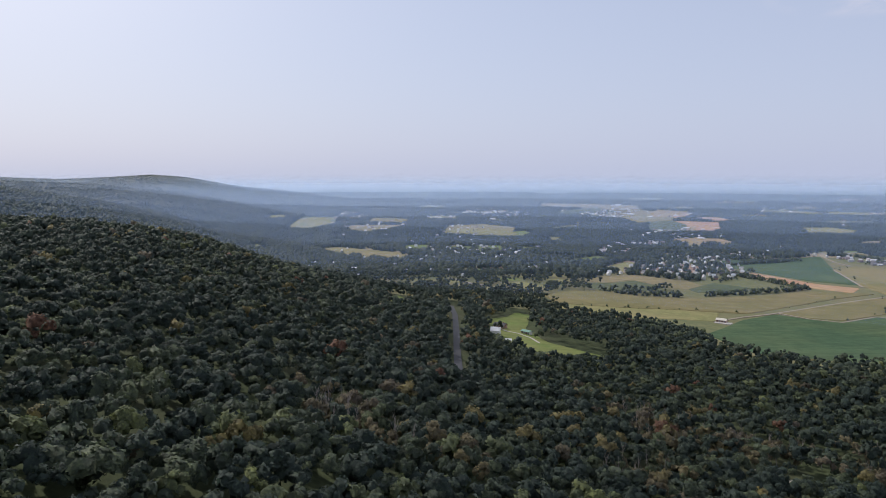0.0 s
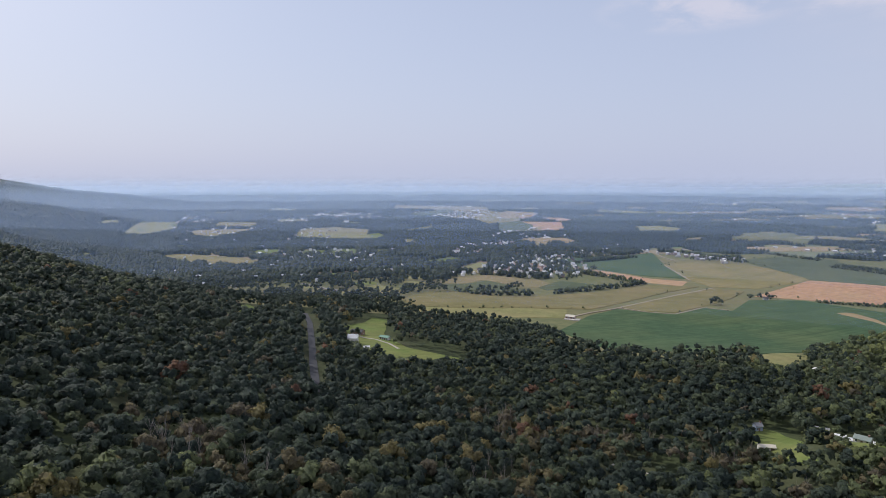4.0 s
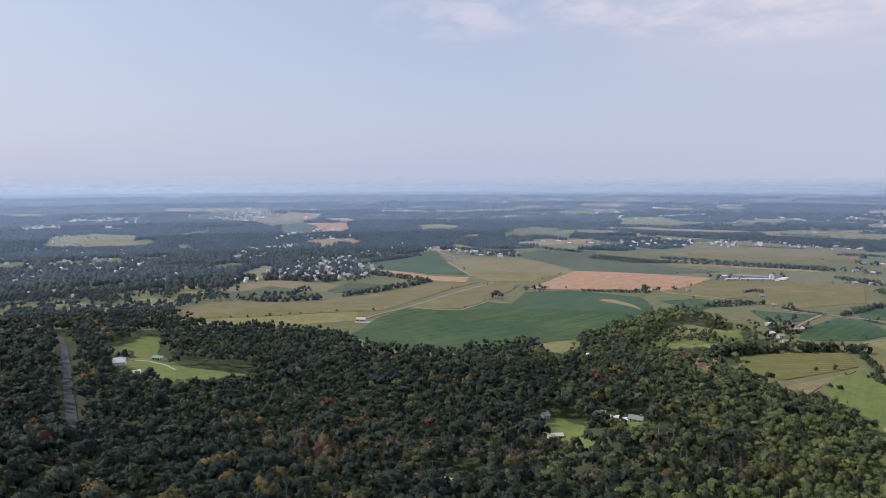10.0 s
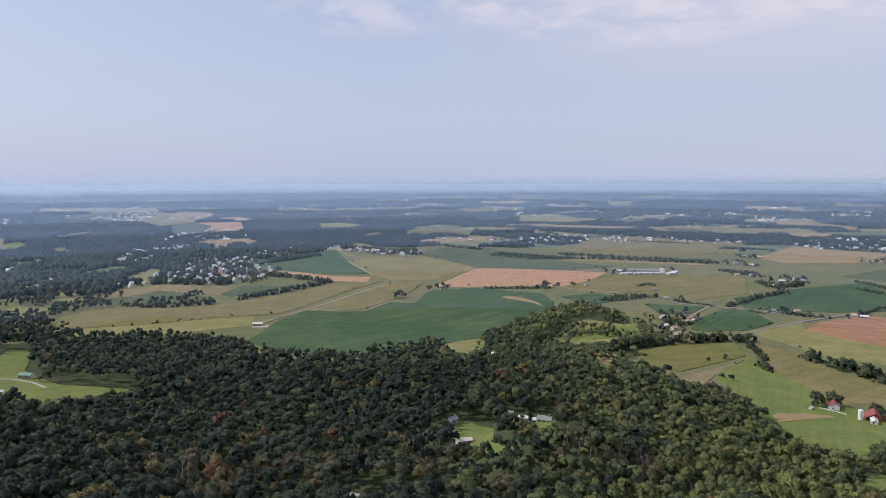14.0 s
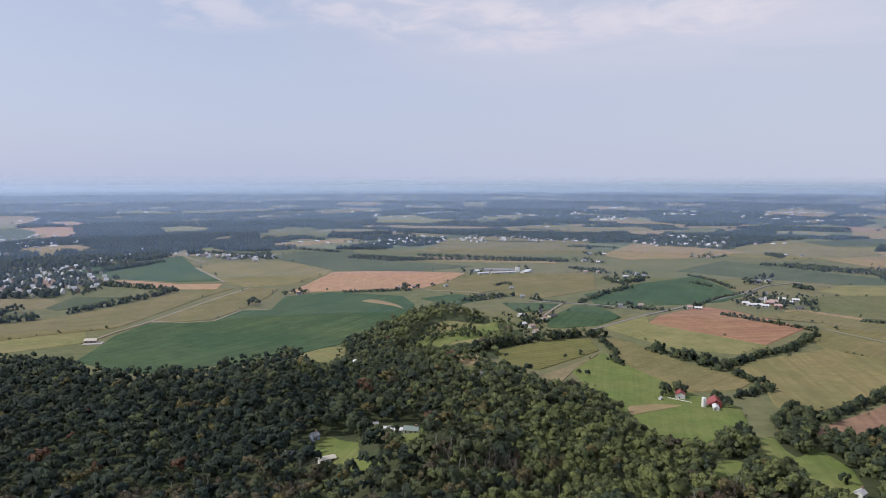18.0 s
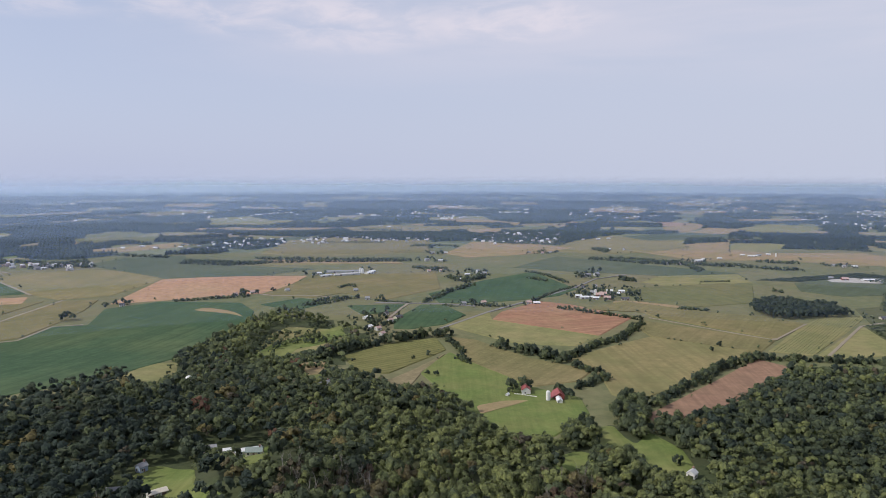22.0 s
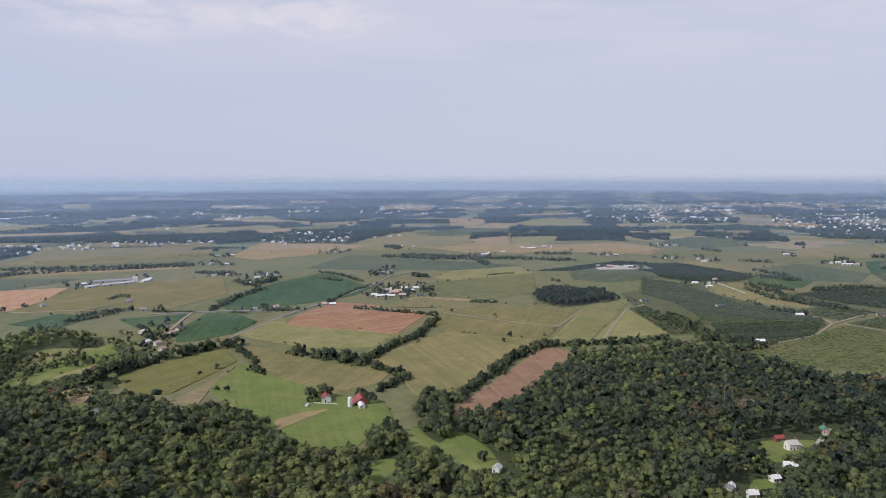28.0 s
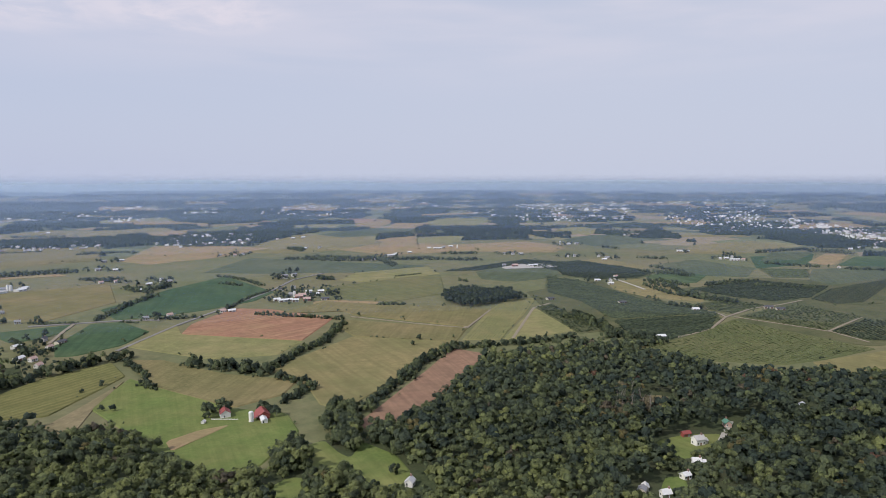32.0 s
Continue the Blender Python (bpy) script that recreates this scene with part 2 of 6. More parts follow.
def leaf_mat(name, stops, through=0.34, grain=1.3, depth=0.65):
    """Foliage: the tint of each tree picks its hue, clumps and leaf grain break it up, with lit tops and shaded hollows
    painted in; some light passes through the leaves.
    """
    m, n, l, b = shader(name)
    t = n.new("ShaderNodeAttribute")
    t.attribute_name = "tint"
    hue = ramp_of(n, stops)
    l.new(t.outputs["Fac"], hue.inputs[0])
    pos = place_of(n)
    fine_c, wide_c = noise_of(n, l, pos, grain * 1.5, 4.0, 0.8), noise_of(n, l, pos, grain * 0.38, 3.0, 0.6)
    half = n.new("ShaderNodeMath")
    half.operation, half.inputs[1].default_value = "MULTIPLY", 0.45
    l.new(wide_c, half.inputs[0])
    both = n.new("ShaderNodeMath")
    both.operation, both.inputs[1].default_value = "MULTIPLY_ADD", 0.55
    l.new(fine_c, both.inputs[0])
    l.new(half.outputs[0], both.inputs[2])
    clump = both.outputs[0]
    # Ramp paints hollows darker and cooler, leaf tops bright and yellow as if sunlit.
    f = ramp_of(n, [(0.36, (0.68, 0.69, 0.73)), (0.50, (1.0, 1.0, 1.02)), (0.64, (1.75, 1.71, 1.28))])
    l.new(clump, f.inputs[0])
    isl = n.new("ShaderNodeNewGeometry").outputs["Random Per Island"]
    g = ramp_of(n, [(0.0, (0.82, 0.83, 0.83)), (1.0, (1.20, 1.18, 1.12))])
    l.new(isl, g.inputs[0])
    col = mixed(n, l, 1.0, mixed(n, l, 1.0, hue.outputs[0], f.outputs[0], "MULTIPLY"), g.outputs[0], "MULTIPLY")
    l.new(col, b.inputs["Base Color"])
    b.inputs["Roughness"].default_value, b.inputs["Specular IOR Level"].default_value = 0.65, 0.2
    bm = n.new("ShaderNodeBump")
    bm.inputs["Strength"].default_value, bm.inputs["Distance"].default_value = depth, 1.6 / grain
    l.new(clump, bm.inputs["Height"])
    l.new(bm.outputs[0], b.inputs["Normal"])
    tr = n.new("ShaderNodeBsdfTranslucent")
    l.new(col, tr.inputs["Color"])
    mx = n.new("ShaderNodeMixShader")
    mx.inputs[0].default_value = through
    l.new(b.outputs[0], mx.inputs[1])
    l.new(tr.outputs[0], mx.inputs[2])
    l.new(mx.outputs[0], n["Material Output"].inputs[0])
    return m


# Dark stops carry extra blue, painted in for haze and shade.
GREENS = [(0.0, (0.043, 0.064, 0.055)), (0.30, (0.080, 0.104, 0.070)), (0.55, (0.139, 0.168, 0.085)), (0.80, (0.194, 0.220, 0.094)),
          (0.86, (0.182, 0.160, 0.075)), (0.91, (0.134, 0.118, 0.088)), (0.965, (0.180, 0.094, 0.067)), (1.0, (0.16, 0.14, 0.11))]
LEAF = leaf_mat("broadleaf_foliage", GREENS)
# Far leaves made bluer, with the haze's tint put into their colour.
LEAF_FAR = leaf_mat("distant_foliage_haze_tint", [(0.0, (0.028, 0.045, 0.040)), (0.6, (0.044, 0.063, 0.047)), (1.0, (0.074, 0.090, 0.054))], 0.1, 0.5, 0.9)
BARK = plain_mat("grey_bark", (0.26, 0.23, 0.20), 0.4, 0.6, 0.9)
DEAD = plain_mat("bleached_dead_wood", (0.30, 0.27, 0.24), 0.35, 0.6, 0.9)

M_BASE = ground_mat("valley_ground", (0.106, 0.124, 0.064), (0.148, 0.157, 0.081), (0.172, 0.157, 0.092), 0.006, 0.08)
M_FLOOR = ground_mat("forest_floor", (0.040, 0.056, 0.030), (0.068, 0.086, 0.042), (0.064, 0.070, 0.042), 0.02, 0.3)
M_FAR, fn_, fl_, fb_ = shader("far_farmland")
lots = fn_.new("ShaderNodeTexVoronoi")
lots.inputs["Scale"].default_value, lots.inputs["Randomness"].default_value = 0.0052, 0.9
fl_.new(place_of(fn_), lots.inputs["Vector"])
hue_ = fn_.new("ShaderNodeSeparateColor")
fl_.new(lots.outputs["Color"], hue_.inputs[0])
crops = ramp_of(fn_, [(0.0, (0.085, 0.105, 0.055)), (0.22, (0.15, 0.165, 0.075)), (0.42, (0.20, 0.185, 0.09)), (0.60, (0.11, 0.13, 0.065)), (0.78, (0.26, 0.21, 0.13)), (0.90, (0.30, 0.20, 0.14)), (1.0, (0.17, 0.18, 0.08))])
fl_.new(hue_.outputs[0], crops.inputs[0])
crops.color_ramp.interpolation = "CONSTANT"
mott = ramp_of(fn_, [(0.3, (0.75, 0.77, 0.75)), (0.7, (1.2, 1.18, 1.12))])
fl_.new(noise_of(fn_, fl_, place_of(fn_), 0.03, 5.0, 0.7), mott.inputs[0])
fl_.new(mixed(fn_, fl_, 1.0, crops.outputs[0], mott.outputs[0], "MULTIPLY"), fb_.inputs["Base Color"])
fb_.inputs["Roughness"].default_value = 0.95
COVER = {
    "hay": ground_mat("dry_hay_field", (0.190, 0.170, 0.082), (0.250, 0.214, 0.108), (0.162, 0.164, 0.074), 0.012, 0.16, 9.0, 25, 0.26),
    "corn": ground_mat("ripening_corn", (0.138, 0.134, 0.062), (0.192, 0.178, 0.085), (0.215, 0.180, 0.095), 0.011, 0.4, 5.0, 62, 0.22),
    "green_corn": ground_mat("green_corn", (0.11, 0.128, 0.057), (0.152, 0.158, 0.073), (0.171, 0.157, 0.077), 0.006, 0.3, 6.0, 15, 0.24),
    "striped_corn": ground_mat("striped_corn", (0.123, 0.134, 0.051), (0.196, 0.196, 0.077), (0.176, 0.167, 0.066), 0.012, 0.4, 6.5, 78, 0.42),
    "soy": ground_mat("soybean_field", (0.04, 0.081, 0.044), (0.059, 0.108, 0.055), (0.094, 0.13, 0.062), 0.007, 0.15, 8.0, 40, 0.28),
    "pasture": ground_mat("rough_pasture", (0.150, 0.160, 0.070), (0.208, 0.208, 0.095), (0.235, 0.213, 0.108), 0.02, 0.25),
    "lawn": ground_mat("mown_grass", (0.105, 0.150, 0.046), (0.140, 0.188, 0.058), (0.180, 0.192, 0.074), 0.018, 0.3, 6.0, 30, 0.20),
    "orchard_grass": ground_mat("orchard_grass", (0.062, 0.078, 0.040), (0.092, 0.104, 0.052), (0.115, 0.112, 0.060), 0.02, 0.25),
    "orchard_turf": ground_mat("orchard_turf", (0.078, 0.098, 0.044), (0.108, 0.124, 0.054), (0.124, 0.126, 0.060), 0.015, 0.25),
    "dim_soy": ground_mat("dim_soybean_field", (0.066, 0.092, 0.056), (0.092, 0.118, 0.068), (0.120, 0.132, 0.076), 0.006, 0.2, 8.0, 70, 0.25),
    "tan_earth": ground_mat("dry_tan_earth", (0.24, 0.180, 0.115), (0.30, 0.225, 0.145), (0.22, 0.20, 0.10), 0.02, 0.3),
    "tan_hay": ground_mat("cut_tan_hay", (0.20, 0.172, 0.105), (0.26, 0.222, 0.135), (0.18, 0.168, 0.09), 0.012, 0.2, 7.0, 50, 0.28),
    "pink_soil": ground_mat("pale_pink_soil", (0.33, 0.204, 0.143), (0.418, 0.264, 0.187), (0.363, 0.275, 0.176), 0.006, 0.1, 7.0, 12, 0.12),
    "red_soil": ground_mat("tilled_red_soil", (0.248, 0.138, 0.099), (0.341, 0.198, 0.143), (0.319, 0.215, 0.138), 0.015, 0.12, 8.0, 98, 0.28),
    "brown_soil": ground_mat("bare_brown_soil", (0.209, 0.132, 0.099), (0.286, 0.182, 0.138), (0.242, 0.165, 0.121), 0.02, 0.15, 6.0, 35, 0.3),
}
HEIGHT = {"hay": 0.24, "corn": 0.47, "green_corn": 0.43, "striped_corn": 0.48, "soy": 0.40, "pasture": 0.22, "lawn": 0.22, "orchard_grass": 0.27, "orchard_turf": 0.27, "pink_soil": 0.24, "dim_soy": 0.34, "tan_earth": 0.47, "tan_hay": 0.27, "red_soil": 0.45, "brown_soil": 0.45}
WORDS = {"hay": "dry yellow-green hay field in the valley", "corn": "ripening olive-green corn field with rows", "green_corn": "green corn field on a gentle rise",
         "striped_corn": "corn field striped by curved planting rows", "soy": "deep blue-green soybean field", "pasture": "rough pale-green pasture with dry patches",
         "lawn": "bright green mown grass clearing", "orchard_grass": "grass alleys", "orchard_turf": "grass alleys", "dim_soy": "dull green soybean field in the valley", "tan_hay": "cut tan hay field beside the village", "tan_earth": "dry tan strip of worn earth", "pink_soil": "bare pale pink tilled soil field", "red_soil": "tilled reddish soil field with streaks", "brown_soil": "bare brown ploughed soil field"}
# Forest asphalt is dark, and made darker and bluer still for tree shade.
ROADS = {"asphalt": (plain_mat("dark_asphalt_with_shade", (0.056, 0.058, 0.068), 0.25, 0.1, 0.85), "dark asphalt road cut through the forest", 0.85),
         "road": (plain_mat("worn_asphalt", (0.23, 0.215, 0.195), 0.25, 0.1, 0.9), "worn grey asphalt country road", 0.85),
         "dirt": (plain_mat("pale_dirt", (0.28, 0.235, 0.17), 0.3, 0.1, 0.95), "pale dirt farm lane between fields", 0.75),
         "gravel": (plain_mat("light_gravel", (0.42, 0.39, 0.34), 0.3, 0.15, 0.95), "light gravel driveway", 0.6)}
WHITE = plain_mat("white_siding", (0.78, 0.77, 0.74), 0.12, 0.3, 0.6)
FARMW = plain_mat("weathered_white_boards", (0.62, 0.61, 0.58), 0.18, 0.3, 0.7)
CREAM = plain_mat("cream_siding", (0.62, 0.57, 0.47), 0.15, 0.3, 0.7)
BRICK = plain_mat("brown_brick", (0.30, 0.19, 0.15), 0.25, 0.8, 0.85)
GREYR = plain_mat("grey_shingle", (0.30, 0.30, 0.31), 0.25, 0.5, 0.85)
DARKR = plain_mat("dark_shingle", (0.10, 0.10, 0.11), 0.3, 0.5, 0.85)
PALER = plain_mat("pale_shingle", (0.52, 0.50, 0.48), 0.2, 0.5, 0.8)
REDR = plain_mat("red_metal_roof", (0.30, 0.07, 0.06), 0.2, 0.3, 0.5)
PINKR = plain_mat("faded_red_roof", (0.52, 0.36, 0.31), 0.2, 0.3, 0.6)
GREENR = plain_mat("green_metal_roof", (0.12, 0.27, 0.20), 0.2, 0.3, 0.5)
TIN = plain_mat("white_metal_roof", (0.72, 0.72, 0.72), 0.15, 0.2, 0.45)
REDW = plain_mat("red_barn_boards", (0.30, 0.075, 0.06), 0.3, 0.5, 0.85)
GLASS = plain_mat("dark_window_glass", (0.035, 0.045, 0.055), 0.3, 0.5, 0.12, 0.0, 0.0)
DOORM = plain_mat("painted_door", (0.20, 0.13, 0.10), 0.2, 0.5, 0.6)
CONC = plain_mat("pale_concrete", (0.44, 0.41, 0.37), 0.25, 0.3, 0.9)


# ---- mesh helpers ----
def part(name, bm, material, parent=None, label=""):
    me = bpy.data.meshes.new(name)
    bm.to_mesh(me)
    bm.free()
    me.materials.append(material)
    ob = new(name, me)
    ob.parent = parent
    return tagged(ob, label)


def raw(name, verts, faces, material, parent=None, tint=None, smooth=False, normals=None):
    """A mesh from numpy arrays: verts (n, 3), faces (m, k)."""
    me = bpy.data.meshes.new(name)
    me.vertices.add(len(verts))
    me.vertices.foreach_set("co", np.asarray(verts, np.float32).ravel())
    k = faces.shape[1]
    me.loops.add(faces.size)
    me.loops.foreach_set("vertex_index", faces.astype(np.int32).ravel())
    me.polygons.add(len(faces))
    me.polygons.foreach_set("loop_start", np.arange(0, faces.size, k, dtype=np.int32))
    me.polygons.foreach_set("use_smooth", np.full(len(faces), smooth))
    if tint is not None:
        me.attributes.new("tint", "FLOAT", "POINT").data.foreach_set("value", np.asarray(tint, np.float32))
    me.update(calc_edges=True)
    if normals is not None:
        me.normals_split_custom_set_from_vertices(normals)
    me.materials.append(material)
    ob = new(name, me)
    ob.parent = parent
    return ob


def box(bm, x0, y0, z0, x1, y1, z1):
    v = [bm.verts.new(c) for c in ((x0, y0, z0), (x1, y0, z0), (x1, y1, z0), (x0, y1, z0), (x0, y0, z1), (x1, y0, z1), (x1, y1, z1), (x0, y1, z1))]
    for f in ((3, 2, 1, 0), (4, 5, 6, 7), (0, 1, 5, 4), (1, 2, 6, 5), (2, 3, 7, 6), (3, 0, 4, 7)):
        bm.faces.new([v[i] for i in f])


def inside(px, py, poly):
    """Which points lie in a polygon."""
    px, py = np.asarray(px), np.asarray(py)
    c = np.zeros(px.shape, bool)
    for (x0, y0), (x1, y1) in zip(poly, poly[1:] + poly[:1]):
        if y0 != y1:
            c ^= ((y0 > py) != (y1 > py)) & (px < (x1 - x0) * (py - y0) / (y1 - y0) + x0)
    return c


def near_line(px, py, line):
    """Distance of points to a polyline."""
    d = np.full(np.shape(px), 1e9)
    for (x0, y0), (x1, y1) in zip(line, line[1:]):
        lx, ly = x1 - x0, y1 - y0
        u = np.clip(((px - x0) * lx + (py - y0) * ly) / (lx * lx + ly * ly + 1e-9), 0, 1)
        d = np.minimum(d, np.hypot(px - x0 - u * lx, py - y0 - u * ly))
    return d


def along(line, gap):
    """Points every gap metres on a polyline, with the way there."""
    out = []
    for (x0, y0), (x1, y1) in zip(line, line[1:]):
        n = max(1, int(math.hypot(x1 - x0, y1 - y0) / gap))
        out += [(x0 + (x1 - x0) * i / n, y0 + (y1 - y0) * i / n) for i in range(n)]
    return out + [line[-1]]


# ---- outlines of the woods ----
FOREST_EDGE = [(-502, 600), (-450, 654), (-342, 690), (-267, 710), (-219, 721), (-157, 706), (-138, 657), (-99, 613), (-61, 615), (19, 646), (54, 683), (110, 759), (187, 881)]
FOREST_EDGE1 = [(181, 870), (238, 927), (264, 916), (292, 842), (298, 754), (278, 690), (219, 646), (203, 610), (240, 582)]
FOREST_EDGE2 = [(224, 525), (257, 542), (272, 489), (259, 450), (249, 425), (252, 391), (272, 379), (308, 393), (344, 400), (359, 383)]
FOREST_EDGE3 = [(349, 375), (364, 368), (397, 375), (436, 389), (506, 411), (572, 432), (679, 379), (712, 345), (699, 296), (646, 297), (671, 238), (714, 191)]
FOREST_EDGE4 = [(660, 221), (672, 182), (711, 154), (704, 134), (727, 107)]
WOOD = [(853, 675), (905, 675), (935, 612), (898, 557), (852, 572), (799, 583), (796, 618)]
FOREST = FOREST_EDGE + FOREST_EDGE1 + FOREST_EDGE2 + FOREST_EDGE3[:-3] + FOREST_EDGE4 + [(1100, -300), (900, -900), (-1500, -900), (-1700, 300), (-1100, 700)]

# ---- ground ----
radii = np.concatenate([np.arange(0, 1100, 14), np.geomspace(1100, 4890, 60)])
turns = np.radians(np.arange(0, 360, 1.2))
RR, AA = np.meshgrid(radii, turns, indexing="ij")
GX, GY = 22 - RR * np.sin(AA), -49 + RR * np.cos(AA)
gv = np.stack([GX, GY, ground(GX, GY)], -1).reshape(-1, 3)
nr, na = RR.shape
ii, jj = np.meshgrid(np.arange(nr - 1), np.arange(na), indexing="ij")
gf = np.stack([ii * na + jj, ii * na + (jj + 1) % na, (ii + 1) * na + (jj + 1) % na, (ii + 1) * na + jj], -1).reshape(-1, 4)[:, ::-1]
land = raw("ground", gv, gf, M_BASE, smooth=True)
land.data.materials.append(M_FLOOR)
land.data.materials.append(M_FAR)
OPEN = [(-415, 841), (-300, 996), (-286, 1158), (-287, 1352), (-155, 1689), (130, 1768), (251, 1714), (780, 1611), (1189, 1472), (1758, 1033), (1836, 610), (1961, 252), (1660, 156), (854, 113)]
mid_x, mid_y = gv[gf][:, :, 0].mean(1), gv[gf][:, :, 1].mean(1)
beyond = (np.hypot(mid_x, mid_y) > 1250) & ~inside(mid_x, mid_y, OPEN)
land.data.polygons.foreach_set("material_index", np.where(inside(mid_x, mid_y, FOREST), 1, np.where(beyond, 2, 0)).astype(np.int32))
tagged(land, "wooded mountainside falling to a green farming valley", "ground", kind="structure")

CLEAR, LANES = [], []


def rounded(poly):
    """The outline with its corners cut back a little, as tractors turn."""
    out = []
    for i, p in enumerate(poly):
        a, b = poly[i - 1], poly[(i + 1) % len(poly)]
        for q in (a, b):
            d = math.hypot(q[0] - p[0], q[1] - p[1])
            k = min(2.5, 0.3 * d) / max(d, 1e-6)
            out.append((p[0] + (q[0] - p[0]) * k, p[1] + (q[1] - p[1]) * k))
    return out


def field(kind, poly):
    """A field: a sheet of crop draped on the land, as thick as the crop is high, with sides."""
    CLEAR.append(poly)
    h = HEIGHT[kind] + 0.007 * (len(CLEAR) % 60)
    bm = bmesh.new()
    mx, my = sum(p[0] for p in poly) / len(poly), sum(p[1] for p in poly) / len(poly)
    poly = rounded([(x + 2.5 * (x - mx) / math.hypot(x - mx, y - my), y + 2.5 * (y - my) / math.hypot(x - mx, y - my)) for x, y in poly])
    bm.faces.new([bm.verts.new((x, y, 0)) for x, y in poly])
    bmesh.ops.triangulate(bm, faces=bm.faces[:])
    reach = max(math.hypot(x - poly[0][0], y - poly[0][1]) for x, y in poly)
    fine = 9.0 if reach < 170 and inside(mx, my, FOREST) else max(28, reach / 9)
    for _ in range(5):
        cut = [e for e in bm.edges if e.calc_length() > fine]
        if cut:
            bmesh.ops.subdivide_edges(bm, edges=cut, cuts=1)
            bmesh.ops.triangulate(bm, faces=[f for f in bm.faces if len(f.verts) > 3])
    bmesh.ops.recalc_face_normals(bm, faces=bm.faces[:])
    if sum(f.normal.z for f in bm.faces) < 0:
        bmesh.ops.reverse_faces(bm, faces=bm.faces[:])
    rim = [e for e in bm.edges if e.is_boundary]
    low = bmesh.ops.extrude_edge_only(bm, edges=rim)
    down = {v for v in low["geom"] if isinstance(v, bmesh.types.BMVert)}
    vs = list(bm.verts)
    zs = ground([v.co.x for v in vs], [v.co.y for v in vs])
    for v, z in zip(vs, zs):
        v.co.z = z + 0.02 if v in down else z + h
        if v in down:
            away = math.hypot(v.co.x - mx, v.co.y - my)
            v.co.x, v.co.y = v.co.x + 1.6 * (v.co.x - mx) / away, v.co.y + 1.6 * (v.co.y - my) / away
            v.co.z = float(ground(v.co.x, v.co.y)) - 0.1
    ob = part("field", bm, COVER[kind])
    return tagged(ob, WORDS[kind], "field", "farm fields")


def lane(kind, width, line):
    """A road or lane: a cambered ribbon draped on the land."""
    LANES.append((line, width + (3.0 if kind == "road" else 0.8 if kind == "asphalt" else 0.0)))
    mat, words, lift = ROADS[kind]
    pts = along(line, 14)
    bm = bmesh.new()
    rows = []
    for i, (x, y) in enumerate(pts):
        a, b = pts[max(0, i - 1)], pts[min(len(pts) - 1, i + 1)]
        d = Vector((b[0] - a[0], b[1] - a[1])).normalized()
        row = []
        for k, dz in ((-0.5, -0.9), (-0.5, 0), (0, 0.08), (0.5, 0), (0.5, -0.9)):
            px, py = x - d.y * k * width, y + d.x * k * width
            row.append(bm.verts.new((px, py, float(ground(px, py)) + lift + dz)))
        rows.append(row)
    for r0, r1 in zip(rows, rows[1:]):
        for k in range(4):
            bm.faces.new((r0[k + 1], r0[k], r1[k], r1[k + 1]))
    return tagged(part("road" if kind in ("road", "asphalt") else "lane", bm, mat), words, "road", kind="structure")



# ---- fields, roads and lanes ----
field("pasture", [(-1280, 1858), (-1206, 1896), (-1120, 1814), (-1055, 1680), (-1166, 1689)])
field("lawn", [(-1126, 1864), (-1041, 1902), (-961, 1712), (-1041, 1739)])
field("lawn", [(-920, 1468), (-850, 1447), (-795, 1352), (-833, 1330)])
field("lawn", [(-809, 1473), (-780, 1525), (-736, 1453), (-765, 1417)])
field("green_corn", [(-1040, 2165), (-1027, 2364), (-962, 2214), (-981, 2058)])
field("hay", [(-787, 2025), (-723, 2028), (-695, 1934)])
field("hay", [(-546, 1888), (-535, 2015), (-411, 1982), (-411, 1893), (-499, 1840)])
field("tan_earth", [(-1005, 3103), (-1016, 3278), (-857, 3241), (-824, 3006), (-893, 2878)])
field("tan_earth", [(-649, 2449), (-594, 2533), (-520, 2354), (-576, 2204)])
field("hay", [(-1023, 2772), (-868, 2972), (-796, 2815), (-834, 2471)])
field("dim_soy", [(-785, 2420), (-713, 2559), (-599, 2251), (-645, 2071)])
field("dim_soy", [(-1402, 2954), (-1342, 3279), (-1150, 3082), (-1145, 2793), (-1291, 2776)])
field("lawn", [(-583, 1319), (-566, 1399), (-509, 1384), (-533, 1315), (-552, 1261)])
field("pasture", [(-483, 1221), (-477, 1348), (-450, 1342), (-428, 1191)])
field("tan_hay", [(-440, 1029), (-436, 1113), (-398, 1166), (-299, 1152), (-271, 1122), (-271, 1064), (-317, 1069), (-379, 1109), (-395, 1055)])
field("dim_soy", [(-438, 994), (-391, 1043), (-374, 1097), (-313, 1058), (-319, 1015), (-373, 959)])
field("dim_soy", [(-273, 1069), (-257, 1154), (-197, 1138), (-226, 1077), (-253, 1048)])
field("pasture", [(-1669, 1494), (-2088, 1980), (-2029, 2108), (-1738, 1787), (-1622, 1535)])
field("hay", [(-1537, 1608), (-1575, 1774), (-1472, 1866), (-1429, 1721), (-1414, 1589)])
field("hay", [(-1793, 2045), (-1623, 2078), (-1560, 1953), (-1672, 1923)])
field("pasture", [(-1255, 1773), (-1272, 1913), (-1061, 1919), (-976, 1780), (-987, 1690), (-1087, 1684), (-1148, 1670)])
field("lawn", [(-878, 1388), (-856, 1462), (-796, 1370), (-813, 1318)])
field("lawn", [(-1051, 1327), (-1023, 1357), (-956, 1275), (-964, 1231)])
field("lawn", [(161, 718), (199, 770), (228, 787), (257, 800), (292, 823), (277, 776), (238, 743), (212, 736), (183, 693), (162, 702)])
field("tan_earth", [(195, 664), (217, 666), (200, 624), (186, 618)])
field("lawn", [(179, 613), (197, 615), (187, 591), (177, 592)])
